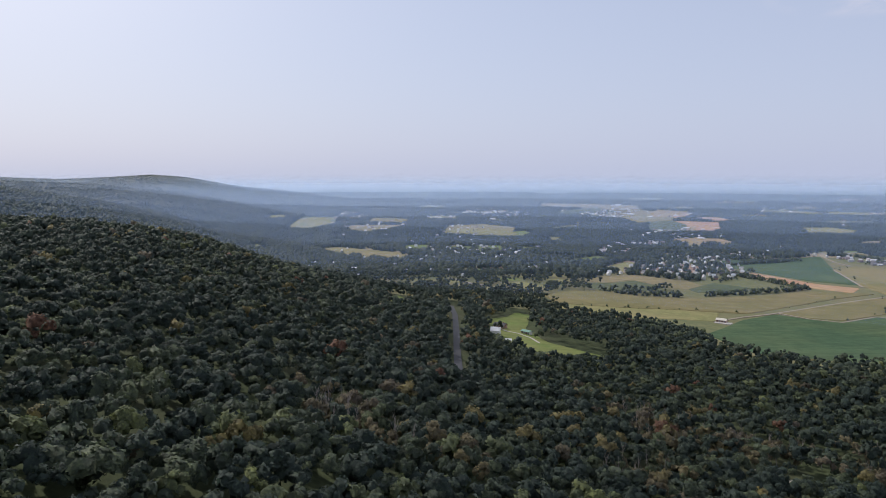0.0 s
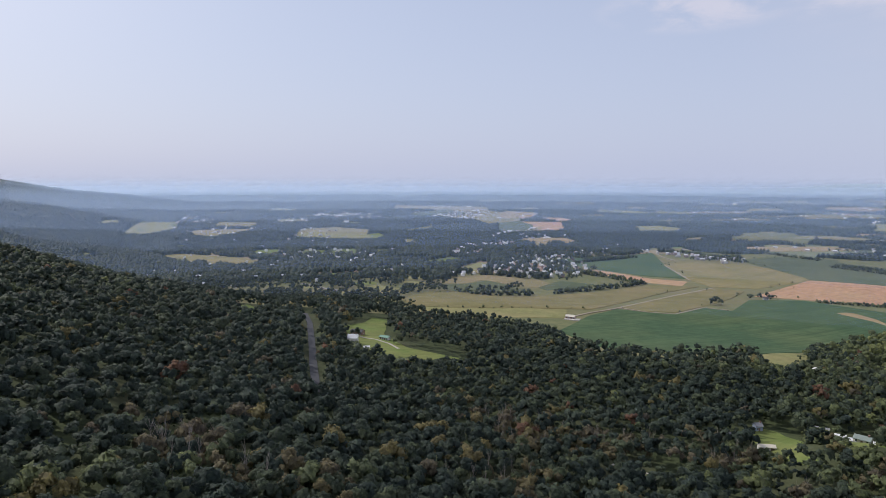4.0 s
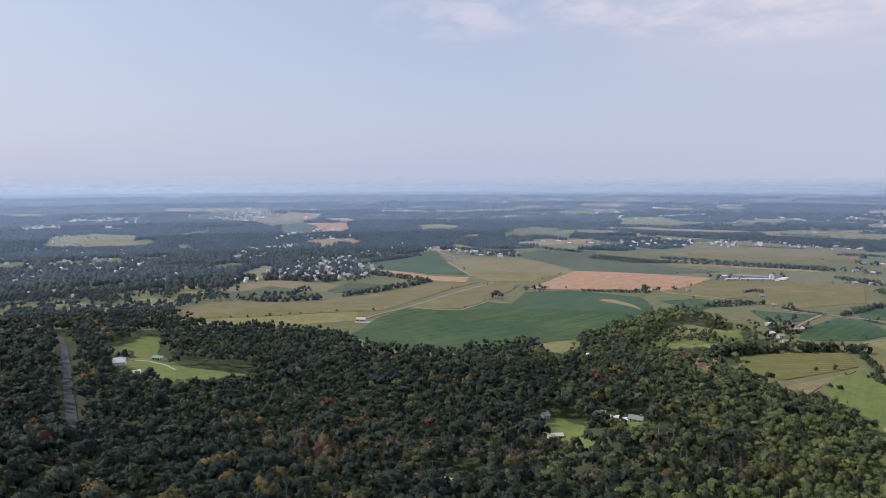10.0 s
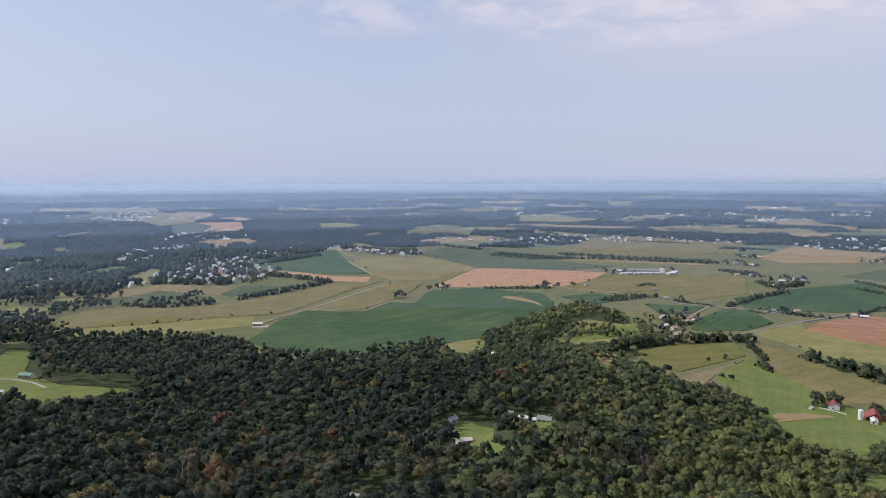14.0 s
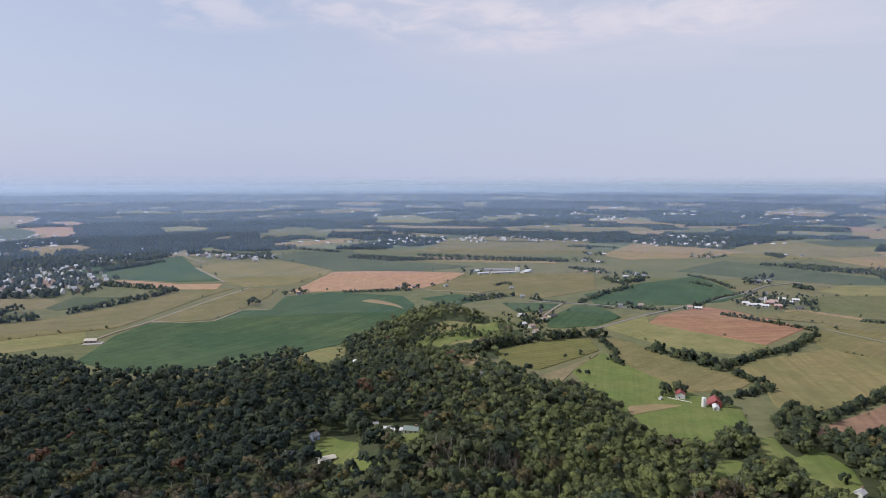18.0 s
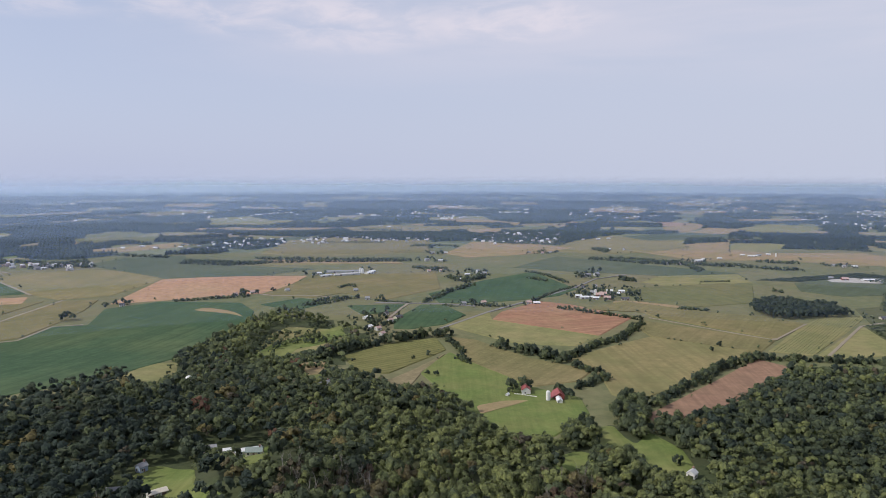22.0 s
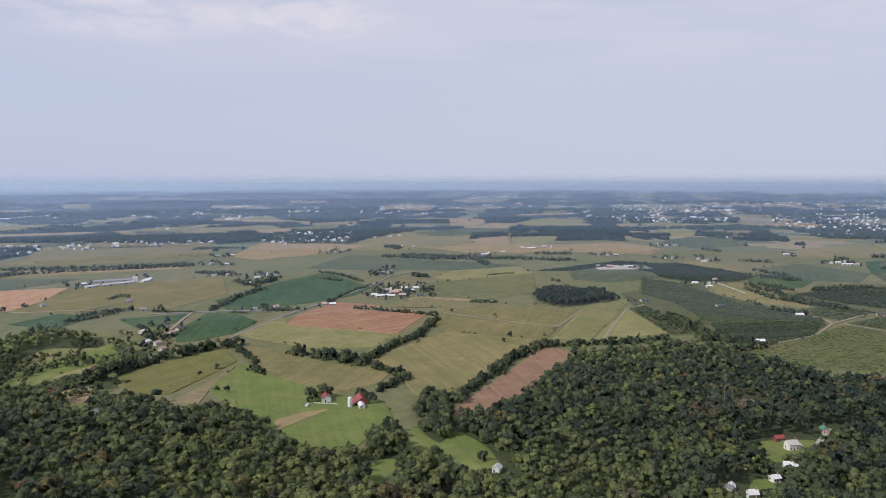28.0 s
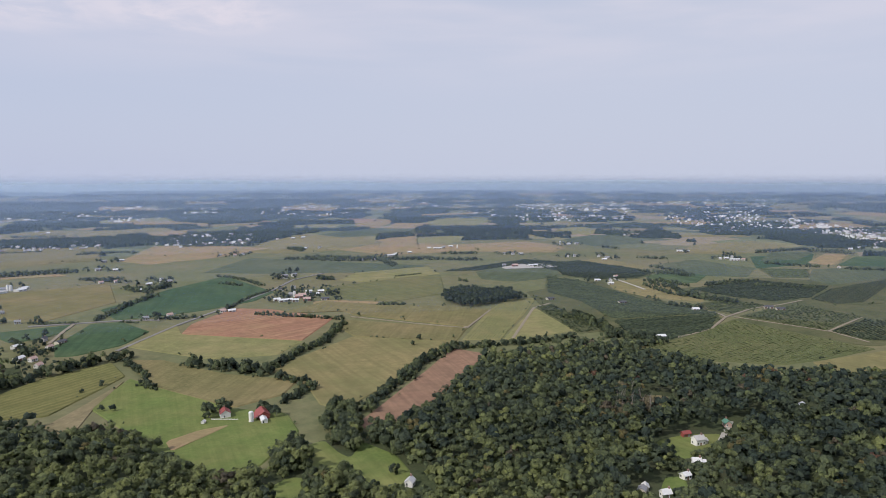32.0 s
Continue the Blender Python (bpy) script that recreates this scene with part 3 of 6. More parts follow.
field("tan_earth", [(153, 1009), (164, 1017), (173, 1016), (183, 997), (190, 984), (197, 963), (199, 936), (193, 952), (185, 969), (174, 984), (163, 994)])
field("hay", [(-1200, 1171), (-1178, 1219), (-979, 1198), (-871, 1132), (-884, 1062), (-983, 1084), (-1060, 1075)])
field("lawn", [(-468, 548), (-484, 587), (-453, 561), (-420, 515), (-415, 488)])
field("lawn", [(-339, 552), (-339, 594), (-352, 637), (-337, 642), (-305, 578), (-294, 552), (-274, 529), (-251, 513), (-220, 511), (-187, 509), (-204, 487), (-216, 468), (-229, 452), (-246, 457), (-268, 470), (-287, 486), (-333, 538)])
field("corn", [(-418, 845), (-410, 918), (-366, 956), (-289, 957), (-230, 1000), (-171, 1064), (-107, 1161), (-29, 1182), (-73, 1103), (-160, 905), (-231, 867), (-305, 813), (-367, 785)])
field("pasture", [(-382, 757), (-365, 780), (-303, 809), (-230, 862), (-187, 878), (-177, 813), (-236, 779), (-299, 724)])
field("corn", [(-122, 945), (-60, 1064), (-4, 1171), (40, 1156), (19, 1077), (-11, 1007), (-46, 935), (-85, 927)])
field("soy", [(-158, 725), (-150, 804), (-147, 847), (-123, 923), (-84, 914), (-48, 914), (-15, 978), (22, 968), (46, 1074), (119, 1098), (218, 1034), (219, 965), (187, 865), (111, 771), (19, 664), (-32, 664), (-65, 648), (-106, 660)])
field("soy", [(-349, 1441), (-274, 1547), (-203, 1611), (-155, 1689), (-110, 1464), (-55, 1273), (-129, 1282), (-241, 1356)])
field("pink_soil", [(-300, 1360), (-186, 1301), (-114, 1245), (-53, 1236), (-58, 1179), (-110, 1195), (-178, 1246)])
field("hay", [(-107, 1485), (-77, 1542), (51, 1532), (142, 1438), (145, 1332), (61, 1197), (-9, 1191), (-48, 1266)])
field("dim_soy", [(40, 1616), (125, 1703), (241, 1689), (227, 1547), (319, 1455), (433, 1343), (307, 1300), (156, 1350)])
field("pink_soil", [(152, 1333), (259, 1319), (386, 1256), (321, 1158), (267, 1107), (57, 1115)])
field("corn", [(380, 1221), (498, 1219), (624, 1200), (533, 1017), (412, 963), (382, 1050), (327, 1030), (268, 1090)])
field("hay", [(354, 1507), (460, 1468), (612, 1401), (576, 1365), (443, 1411), (342, 1457)])
field("corn", [(423, 1697), (576, 1951), (758, 1881), (923, 1795), (774, 1516), (609, 1562), (456, 1620)])
field("pasture", [(-526, 914), (-513, 951), (-465, 935), (-444, 883), (-482, 876)])
field("soy", [(244, 1009), (307, 1030), (331, 980), (273, 947)])
field("soy", [(498, 978), (646, 1053), (780, 1095), (754, 1012), (722, 903), (658, 869), (576, 867), (519, 880), (475, 899)])
field("soy", [(348, 941), (423, 912), (403, 887), (376, 874), (345, 876)])
field("soy", [(368, 825), (440, 897), (467, 879), (457, 807), (407, 773), (359, 768), (345, 779)])
field("pasture", [(408, 759), (500, 813), (473, 761), (503, 692), (530, 631), (477, 610), (429, 651)])
field("red_soil", [(515, 800), (604, 839), (627, 796), (640, 693), (534, 635), (507, 697), (477, 764)])
field("striped_corn", [(246, 681), (302, 708), (361, 709), (344, 658), (290, 627), (256, 603), (234, 620)])
field("corn", [(378, 706), (397, 677), (401, 590), (428, 527), (393, 506), (350, 510), (349, 559), (347, 610)])
field("lawn", [(285, 595), (345, 645), (344, 606), (347, 556), (343, 508), (360, 465), (338, 427), (283, 399), (250, 413), (261, 461), (275, 529)])
field("tan_hay", [(245, 576), (337, 643), (285, 593), (239, 536), (222, 522)])
field("tan_earth", [(277, 479), (299, 480), (318, 474), (295, 470), (269, 462)])
field("hay", [(434, 568), (523, 587), (577, 597), (618, 514), (617, 496), (553, 483), (484, 459), (420, 442), (405, 434), (394, 458), (419, 495), (439, 540)])
field("corn", [(638, 667), (686, 522), (627, 496), (584, 598), (605, 642)])
field("corn", [(620, 764), (714, 778), (744, 688), (787, 612), (798, 560), (695, 526), (672, 681), (681, 705)])
field("green_corn", [(795, 863), (979, 823), (999, 785), (871, 686), (773, 703), (751, 794)])
field("pasture", [(868, 899), (948, 933), (1087, 880), (1030, 811), (886, 835)])
field("brown_soil", [(380, 404), (599, 478), (600, 440), (536, 417), (464, 399), (423, 385), (392, 376), (368, 382)])
field("lawn", [(319, 397), (335, 394), (324, 370), (321, 358), (346, 372), (339, 342), (325, 319), (303, 308), (284, 314), (299, 337), (294, 363)])
field("lawn", [(258, 362), (279, 366), (285, 352), (267, 334), (249, 341)])
field("lawn", [(456, 213), (473, 205), (489, 188), (472, 182), (446, 187), (434, 195), (427, 205)])
field("tan_hay", [(545, 256), (557, 253), (560, 244), (543, 239), (533, 249)])
field("lawn", [(397, 191), (401, 184), (382, 178), (373, 186)])
field("lawn", [(26, 430), (38, 449), (46, 447), (52, 436), (59, 428), (53, 402), (55, 386), (63, 374), (61, 370), (53, 377), (46, 386), (43, 404), (32, 420)])
field("lawn", [(84, 442), (91, 452), (104, 451), (108, 455), (107, 445), (89, 387), (82, 385), (77, 397)])
field("pasture", [(183, 761), (205, 816), (236, 844), (274, 806), (267, 760), (231, 718), (198, 701), (179, 707)])
field("pasture", [(44, 673), (67, 724), (90, 716), (75, 634), (52, 616)])
field("pasture", [(1269, 1353), (1410, 1299), (1711, 1271), (1725, 1200), (1498, 1119), (1405, 1254)])
field("tan_earth", [(1211, 1234), (1384, 1276), (1471, 1100), (1684, 991), (1618, 846), (1478, 804), (1383, 972), (1191, 1071)])
field("dim_soy", [(789, 1167), (979, 1274), (1040, 1051), (1100, 890), (954, 938), (843, 1070)])
field("hay", [(1120, 520), (1187, 493), (1147, 434), (1101, 387), (1068, 354), (1030, 345), (1023, 408), (1024, 440), (1071, 491)])
field("hay", [(1374, 694), (1439, 669), (1351, 533), (1305, 547)])
field("pasture", [(1781, 538), (1991, 534), (2043, 445), (1975, 353), (1846, 383), (1709, 468)])
field("soy", [(1659, 408), (1788, 303), (1590, 287), (1464, 358)])
field("tan_earth", [(1621, 291), (1802, 282), (1806, 237), (1597, 247)])
field("soy", [(1226, 493), (1305, 483), (1310, 413), (1209, 404), (1168, 439)])
field("hay", [(754, 164), (848, 113), (758, 108), (721, 144)])
field("dim_soy", [(1095, 768), (1234, 765), (1248, 664), (1177, 608), (1042, 654), (1028, 713)])
field("hay", [(855, 2305), (1223, 2279), (1149, 2028), (829, 2129)])
field("hay", [(403, 1649), (571, 1976), (732, 1978), (863, 1781), (763, 1545), (556, 1545)])
field("tan_earth", [(796, 1465), (1013, 1697), (1125, 1546), (1138, 1410), (933, 1348), (798, 1364)])
field("pasture", [(1176, 1477), (1486, 1639), (1648, 1496), (1305, 1218), (1110, 1281)])
field("tan_earth", [(1257, 1174), (1537, 1362), (1637, 1337), (1295, 1061), (1180, 1076)])
field("pasture", [(511, 3043), (715, 3100), (750, 2863), (571, 2648)])
field("hay", [(408, 2544), (691, 2483), (852, 2346), (748, 2245), (537, 2314)])
field("hay", [(887, 2389), (1103, 2446), (1230, 2205), (1075, 2001), (862, 2110)])
field("pasture", [(1940, 1633), (2392, 1756), (2396, 1539), (2073, 1431)])
field("orchard_grass", [(954, 584), (1063, 563), (1135, 538), (1050, 483), (1003, 397), (977, 349), (925, 293), (841, 284), (775, 316), (757, 364), (845, 451), (867, 510)])
field("orchard_grass", [(917, 278), (1049, 232), (1164, 130), (885, 115), (869, 128), (867, 175)])
field("orchard_grass", [(1116, 413), (1276, 311), (1460, 146), (1174, 130), (1054, 233), (1030, 315)])
field("dim_soy", [(1383, 542), (1523, 493), (1460, 363), (1329, 350), (1302, 411), (1342, 484)])
field("dim_soy", [(1501, 265), (1660, 156), (1460, 146), (1308, 214), (1359, 250)])
field("orchard_grass", [(1223, 385), (1320, 338), (1347, 244), (1288, 212), (1145, 218), (1077, 311)])
field("tan_earth", [(705, 789), (727, 776), (754, 718), (741, 711), (709, 748), (689, 773)])
field("pasture", [(668, 457), (842, 513), (846, 487), (764, 414), (689, 436)])
field("tan_earth", [(365, 1546), (501, 1468), (622, 1372), (621, 1341), (484, 1418), (364, 1491)])
field("pasture", [(454, 2655), (529, 2924), (835, 2831), (763, 2669), (639, 2593)])
field("tan_earth", [(384, 2491), (423, 2600), (637, 2497), (924, 2371), (874, 2298), (608, 2387)])
field("hay", [(1017, 2115), (1130, 2333), (1393, 2246), (1344, 2114), (1229, 2019)])
field("tan_earth", [(1151, 1926), (1218, 2101), (1406, 2093), (1287, 1975), (1269, 1885)])
field("green_corn", [(1299, 1922), (1361, 2108), (1566, 2096), (1425, 1904)])
field("tan_earth", [(880, 1471), (924, 1605), (1037, 1649), (1127, 1585), (1078, 1439), (974, 1406)])
field("hay", [(1053, 1360), (1203, 1528), (1462, 1654), (1590, 1499), (1397, 1271), (1223, 1234), (1096, 1266)])
field("tan_earth", [(1285, 1156), (1459, 1340), (1649, 1348), (1399, 1146)])
field("dim_soy", [(1475, 1483), (1511, 1618), (1770, 1646), (1929, 1574), (1720, 1405)])
field("tan_earth", [(2238, 2601), (2382, 2787), (2520, 2713), (2475, 2478), (2280, 2344)])
field("tan_earth", [(1802, 1718), (1916, 1844), (2123, 1875), (2111, 1803), (1834, 1663)])
field("tan_hay", [(1352, 2381), (1429, 2499), (1549, 2454), (1611, 2312), (1539, 2228)])
field("pasture", [(-561, 3312), (-598, 3467), (-442, 3509), (-300, 3392), (-347, 3278)])
field("pasture", [(-276, 2471), (-334, 2642), (-233, 2720), (-128, 2603), (-156, 2407)])
field("tan_hay", [(-109, 2025), (-97, 2153), (-57, 2223), (-64, 2060)])
field("green_corn", [(34, 2139), (30, 2311), (156, 2316), (242, 2201), (209, 2051)])
field("pink_soil", [(-718, 2828), (-755, 2973), (-668, 2983), (-574, 2844), (-599, 2752)])
field("pink_soil", [(-573, 2256), (-637, 2507), (-601, 2540), (-544, 2439), (-516, 2236)])
field("tan_earth", [(-481, 1890), (-519, 2040), (-439, 2014), (-392, 1955), (-395, 1862)])
field("tan_earth", [(432, 3746), (491, 3981), (684, 3981), (738, 3753), (593, 3628)])
field("hay", [(1066, 3454), (1167, 3714), (1270, 3681), (1205, 3450)])
field("tan_hay", [(2081, 3182), (2261, 3410), (2383, 3255), (2266, 3049)])
field("tan_hay", [(2806, 2668), (3044, 2870), (3199, 2720), (2990, 2513)])
field("hay", [(1659, 3084), (1776, 3276), (1927, 3210), (1838, 3009)])
field("pasture", [(1313, 2541), (1421, 2721), (1653, 2662), (1575, 2473)])
field("hay", [(-1254, 1799), (-1378, 2001), (-1331, 2162), (-1150, 2095), (-1057, 1894), (-1102, 1753)])
field("lawn", [(-1003, 1694), (-1071, 1838), (-1052, 1973), (-978, 1883), (-931, 1728)])
field("pink_soil", [(-959, 2844), (-1022, 3098), (-1012, 3291), (-811, 3149), (-788, 2852)])
field("pink_soil", [(-770, 2458), (-776, 2723), (-620, 2758), (-525, 2394), (-595, 2245)])
field("dim_soy", [(-687, 2147), (-845, 2622), (-795, 2749), (-688, 2559), (-592, 2220)])
field("tan_earth", [(-526, 1843), (-556, 1971), (-453, 2042), (-412, 1917), (-457, 1838)])
field("hay", [(-1133, 2733), (-1307, 3124), (-1246, 3395), (-1006, 3179), (-899, 2805), (-989, 2697)])
field("tan_hay", [(-1592, 3152), (-1702, 3405), (-1472, 3468), (-1188, 3503), (-1115, 3287), (-1351, 3184)])
field("hay", [(-1728, 1971), (-1888, 2178), (-1744, 2222), (-1603, 2074)])
field("tan_hay", [(-1601, 1687), (-1666, 1807), (-1521, 1941), (-1439, 1770), (-1465, 1662)])
field("pasture", [(-1879, 1609), (-1975, 1698), (-2045, 1819), (-1927, 1730)])
field("pasture", [(-1646, 2241), (-1758, 2420), (-1646, 2445), (-1542, 2298)])
field("lawn", [(-1003, 1266), (-1067, 1363), (-1034, 1395), (-962, 1299)])
field("lawn", [(-906, 1312), (-955, 1399), (-912, 1421), (-856, 1337)])
field("lawn", [(-840, 1345), (-903, 1461), (-873, 1496), (-800, 1382)])
field("pasture", [(-303, 3299), (-311, 3505), (-171, 3512), (-137, 3320)])
field("hay", [(95, 3585), (112, 3801), (249, 3832), (261, 3625)])
field("green_corn", [(55, 2294), (64, 2481), (208, 2550), (227, 2390), (143, 2241)])
field("pasture", [(-264, 2349), (-279, 2573), (-179, 2622), (-146, 2407)])
field("tan_earth", [(2607, 470), (2796, 505), (3039, 372), (2831, 232), (2663, 351)])
field("hay", [(1655, 569), (1850, 584), (2036, 486), (1936, 386), (1788, 385), (1678, 473)])
field("tan_hay", [(1611, 287), (1814, 281), (1816, 238), (1613, 239)])
field("soy", [(1604, 236), (1780, 219), (1839, 168), (1629, 157)])
field("dim_soy", [(1593, 378), (1760, 386), (1824, 307), (1660, 316)])
field("tan_earth", [(1215, 1130), (1332, 1223), (1439, 1213), (1477, 1139), (1389, 1032), (1274, 1014)])
field("tan_hay", [(1374, 947), (1540, 1061), (1655, 1029), (1671, 925), (1568, 817), (1426, 849)])
field("hay", [(2276, 2597), (2504, 2830), (2638, 2736), (2518, 2476), (2302, 2414)])
field("tan_earth", [(1810, 1610), (2041, 1752), (2099, 1634), (1883, 1520)])
field("pasture", [(2009, 1060), (2189, 1139), (2291, 1090), (2130, 968), (1988, 944)])
field("dim_soy", [(1808, 933), (1997, 930), (2019, 831), (1841, 716), (1676, 790)])
field("hay", [(3564, 728), (3818, 760), (3913, 636), (3707, 581)])
field("tan_earth", [(1367, 2505), (1451, 2635), (1571, 2502), (1592, 2281), (1518, 2210)])
field("tan_earth", [(1632, 3170), (1773, 3398), (1846, 3286), (1912, 3034), (1823, 2940)])
field("hay", [(1017, 2223), (1121, 2370), (1219, 2273), (1218, 2120), (1116, 2052)])
lane("road", 6.5, [(-633, 914), (-565, 876), (-489, 852)])
lane("road", 4.0, [(390, 750), (498, 810), (620, 864), (732, 914)])
lane("road", 4.0, [(732, 914), (822, 967), (905, 979)])
lane("road", 5.0, [(390, 946), (431, 919), (471, 892), (504, 854)])
lane("dirt", 4.0, [(364, 838), (403, 887), (431, 919)])
lane("dirt", 2.3, [(658, 678), (675, 584), (689, 522)])
lane("dirt", 6.0, [(689, 522), (799, 558)])
lane("dirt", 3.4, [(765, 312), (813, 296), (856, 286), (934, 289), (1014, 275), (1067, 249), (1125, 229)])
lane("dirt", 3.4, [(970, 336), (949, 299), (934, 289)])
lane("dirt", 3.4, [(941, 280), (928, 213), (918, 170), (884, 129)])
lane("dirt", 3.2, [(916, 173), (1035, 149)])
lane("dirt", 3.5, [(675, 450), (845, 516), (892, 514)])
lane("dirt", 4.0, [(-173, 810), (-153, 873), (-124, 936), (-58, 1075), (-4, 1178)])
lane("dirt", 3.5, [(-124, 936), (-84, 918), (-48, 918), (-15, 982), (18, 976)])
lane("dirt", 4.5, [(-158, 1715), (-117, 1593), (-91, 1551)])
lane("dirt", 4.5, [(-108, 1464), (-46, 1251)])
lane("dirt", 4.5, [(265, 1095), (277, 1075), (332, 1045), (349, 1022)])
lane("asphalt", 5.6, [(-411, 591), (-370, 538), (-313, 455), (-259, 375), (-223, 323), (-205, 298)])
lane("gravel", 5.5, [(-41, 337), (-26, 332), (-12, 327)])
lane("gravel", 2.6, [(-314, 526), (-297, 518), (-285, 520), (-268, 513), (-252, 499)])
lane("gravel", 3.5, [(468, 182), (500, 185), (522, 187)])
lane("gravel", 4.5, [(1240, 649), (1199, 566), (1143, 504), (1085, 446)])
lane("gravel", 4.0, [(1212, 299), (1179, 253), (1156, 226)])
GLADE_LANES = 6

# ---- trees ----
def dome(rng, n=6):
    """A small far crown: two uneven rings and a tip."""
    a = np.arange(n) * 2 * np.pi / n + rng.random()
    low = np.stack([np.cos(a), np.sin(a), np.full(n, -0.9)], -1) * (0.8 + 0.4 * rng.random((n, 1)))
    mid = np.stack([np.cos(a + 0.5), np.sin(a + 0.5), np.full(n, 0.35)], -1) * (0.65 + 0.45 * rng.random((n, 1)))
    v = np.concatenate([low, mid, [[0, 0, 0.95]]])
    f = [(i, (i + 1) % n, n + i) for i in range(n)] + [((i + 1) % n, n + (i + 1) % n, n + i) for i in range(n)] + [(n + i, n + (i + 1) % n, 2 * n) for i in range(n)]
    return v, np.array(f)


def crown(rng, lobes, cards, size):
    """A broadleaf crown of unit radius: rounded leafy lobes heaped round a middle one, with loose sprays of leaves on them.
    Gives the points, the triangles and how many of these are smooth."""
    bm = bmesh.new()
    bmesh.ops.create_icosphere(bm, subdivisions=1, radius=1.0)
    hv = np.array([w.co[:] for w in bm.verts])
    hf = np.array([[w.index for w in g.verts] for g in bm.faces if g.calc_center_median().z > -0.35])
    bm.free()
    a = np.arange(lobes) * 2.4 + rng.random() * 6
    up = np.linspace(0.75, -0.35, lobes)
    out = np.sqrt(np.clip(1 - up ** 2, 0.05, 1)) * (0.50 + 0.26 * rng.random(lobes))
    c = np.stack([out * np.cos(a), out * np.sin(a), up * 0.62], -1) + 0.16 * rng.normal(size=(lobes, 3))
    c[0] = (0.05, 0, 0.42)
    rad = (0.30 + 0.26 * rng.random(lobes)) 
    core = 0.93 if cards > 60 else 0.98
    vs = [c[k] + core * rad[k] * (hv * (0.74 + 0.44 * rng.random((len(hv), 1)))) for k in range(lobes)]
    fs = [hf + k * len(hv) for k in range(lobes)]
    o = lobes * len(hv)
    if cards:
        w = rng.integers(0, lobes, cards)
        d = rng.normal(size=(cards, 3)) + c[w] * 1.2
        d[:, 2] += 0.3
        d /= np.linalg.norm(d, axis=1, keepdims=True)
        p = c[w] + d * rad[w][:, None] * (0.76 + 0.34 * rng.random((cards, 1)))
        nrm = d + (0, 0, 0.5) + 0.55 * rng.normal(size=(cards, 3))
        nrm /= np.linalg.norm(nrm, axis=1, keepdims=True)
        t = np.cross(nrm, rng.normal(size=(cards, 3)))
        t /= np.linalg.norm(t, axis=1, keepdims=True)
        b = np.cross(nrm, t)
        s = size * (0.6 + 0.8 * rng.random((cards, 1)))
        vs.append(np.stack([p - t * s - b * s * 0.6, p + t * s - b * s * 0.35, p + t * s * 0.1 + b * s], 1).reshape(-1, 3))
        fs.append(np.arange(cards)[:, None] * 3 + o + (0, 1, 2))
    return np.concatenate(vs), np.concatenate(fs)


def bare(rng):
    """A dying tree: a pale trunk and rising limbs, in unit height."""
    vs, fs = [], []

    def stick(a, b, r0, r1):
        a, b = np.array(a), np.array(b)
        d = (b - a) / np.linalg.norm(b - a)
        u = np.cross(d, (0.3, 0.9, 0.1))
        u /= np.linalg.norm(u)
        w = np.cross(d, u)
        o = len(vs)
        for e, r in ((a, r0), (b, r1)):
            for k in range(4):
                q = k * np.pi / 2
                vs.append(e + r * (u * np.cos(q) + w * np.sin(q)))
        for k in range(4):
            j = (k + 1) % 4
            fs.append((o + k, o + j, o + 4 + j))
            fs.append((o + k, o + 4 + j, o + 4 + k))

    stick((0, 0, 0), (0.02, 0.01, 0.95), 0.015, 0.004)
    for i in range(9):
        z = 0.40 + 0.055 * i
        a = rng.random() * 6.28
        r = 0.10 + 0.12 * rng.random()
        stick((0, 0, z), (r * math.cos(a), r * math.sin(a), z + 0.16 + 0.14 * rng.random()), 0.007, 0.002)
    return np.array(vs), np.array(fs)


RNG = np.random.default_rng(7)
NEAR_CROWNS = [crown(RNG, 7, 250, 0.115) for _ in range(10)]
MID_CROWNS = [crown(RNG, 5, 84, 0.15) for _ in range(9)]
SLOPE_CROWNS = [crown(RNG, 3, 24, 0.21) for _ in range(9)]
VALLEY_CROWNS = [crown(RNG, 3, 12, 0.22) for _ in range(8)]
FAR_CROWNS = [dome(RNG, 5) for _ in range(8)]
BARE = [bare(RNG) for _ in range(3)]


def soft(v):
    """Normals of a leafy crown: outward and upward, so that its leaves shade as one soft mass."""
    n = v * (0.95, 0.95, 0.7) + (0, 0, 0.30) + 0.26 * RNG.normal(size=v.shape)
    return n / np.maximum(1e-6, np.linalg.norm(n, axis=1, keepdims=True))


def gather(kinds, which, x, y, z, wide, tall, spin, tint):
    """Many trees as one pair of arrays, kind by kind."""
    vs, fs, ts, ns, o = [], [], [], [], 0
    for k, (v, f) in enumerate(kinds):
        m = np.where(which == k)[0]
        if not len(m):
            continue
        c, s = np.cos(spin[m])[:, None], np.sin(spin[m])[:, None]
        vx, vy, vz = v[:, 0][None], v[:, 1][None], v[:, 2][None]
        w = wide[m][:, None]
        p = np.stack([x[m][:, None] + w * (c * vx - s * vy), y[m][:, None] + w * (s * vx + c * vy), z[m][:, None] + tall[m][:, None] * vz], -1)
        vs.append(p.reshape(-1, 3))
        fs.append((f[None] + (np.arange(len(m)) * len(v))[:, None, None] + o).reshape(-1, 3))
        ts.append(np.repeat(tint[m], len(v)))
        ns.append(soft(np.stack([c * vx - s * vy, s * vx + c * vy, np.broadcast_to(vz, (len(m), len(v)))], -1).reshape(-1, 3)))
        o += len(m) * len(v)
    return np.concatenate(vs), np.concatenate(fs), np.concatenate(ts), np.concatenate(ns)


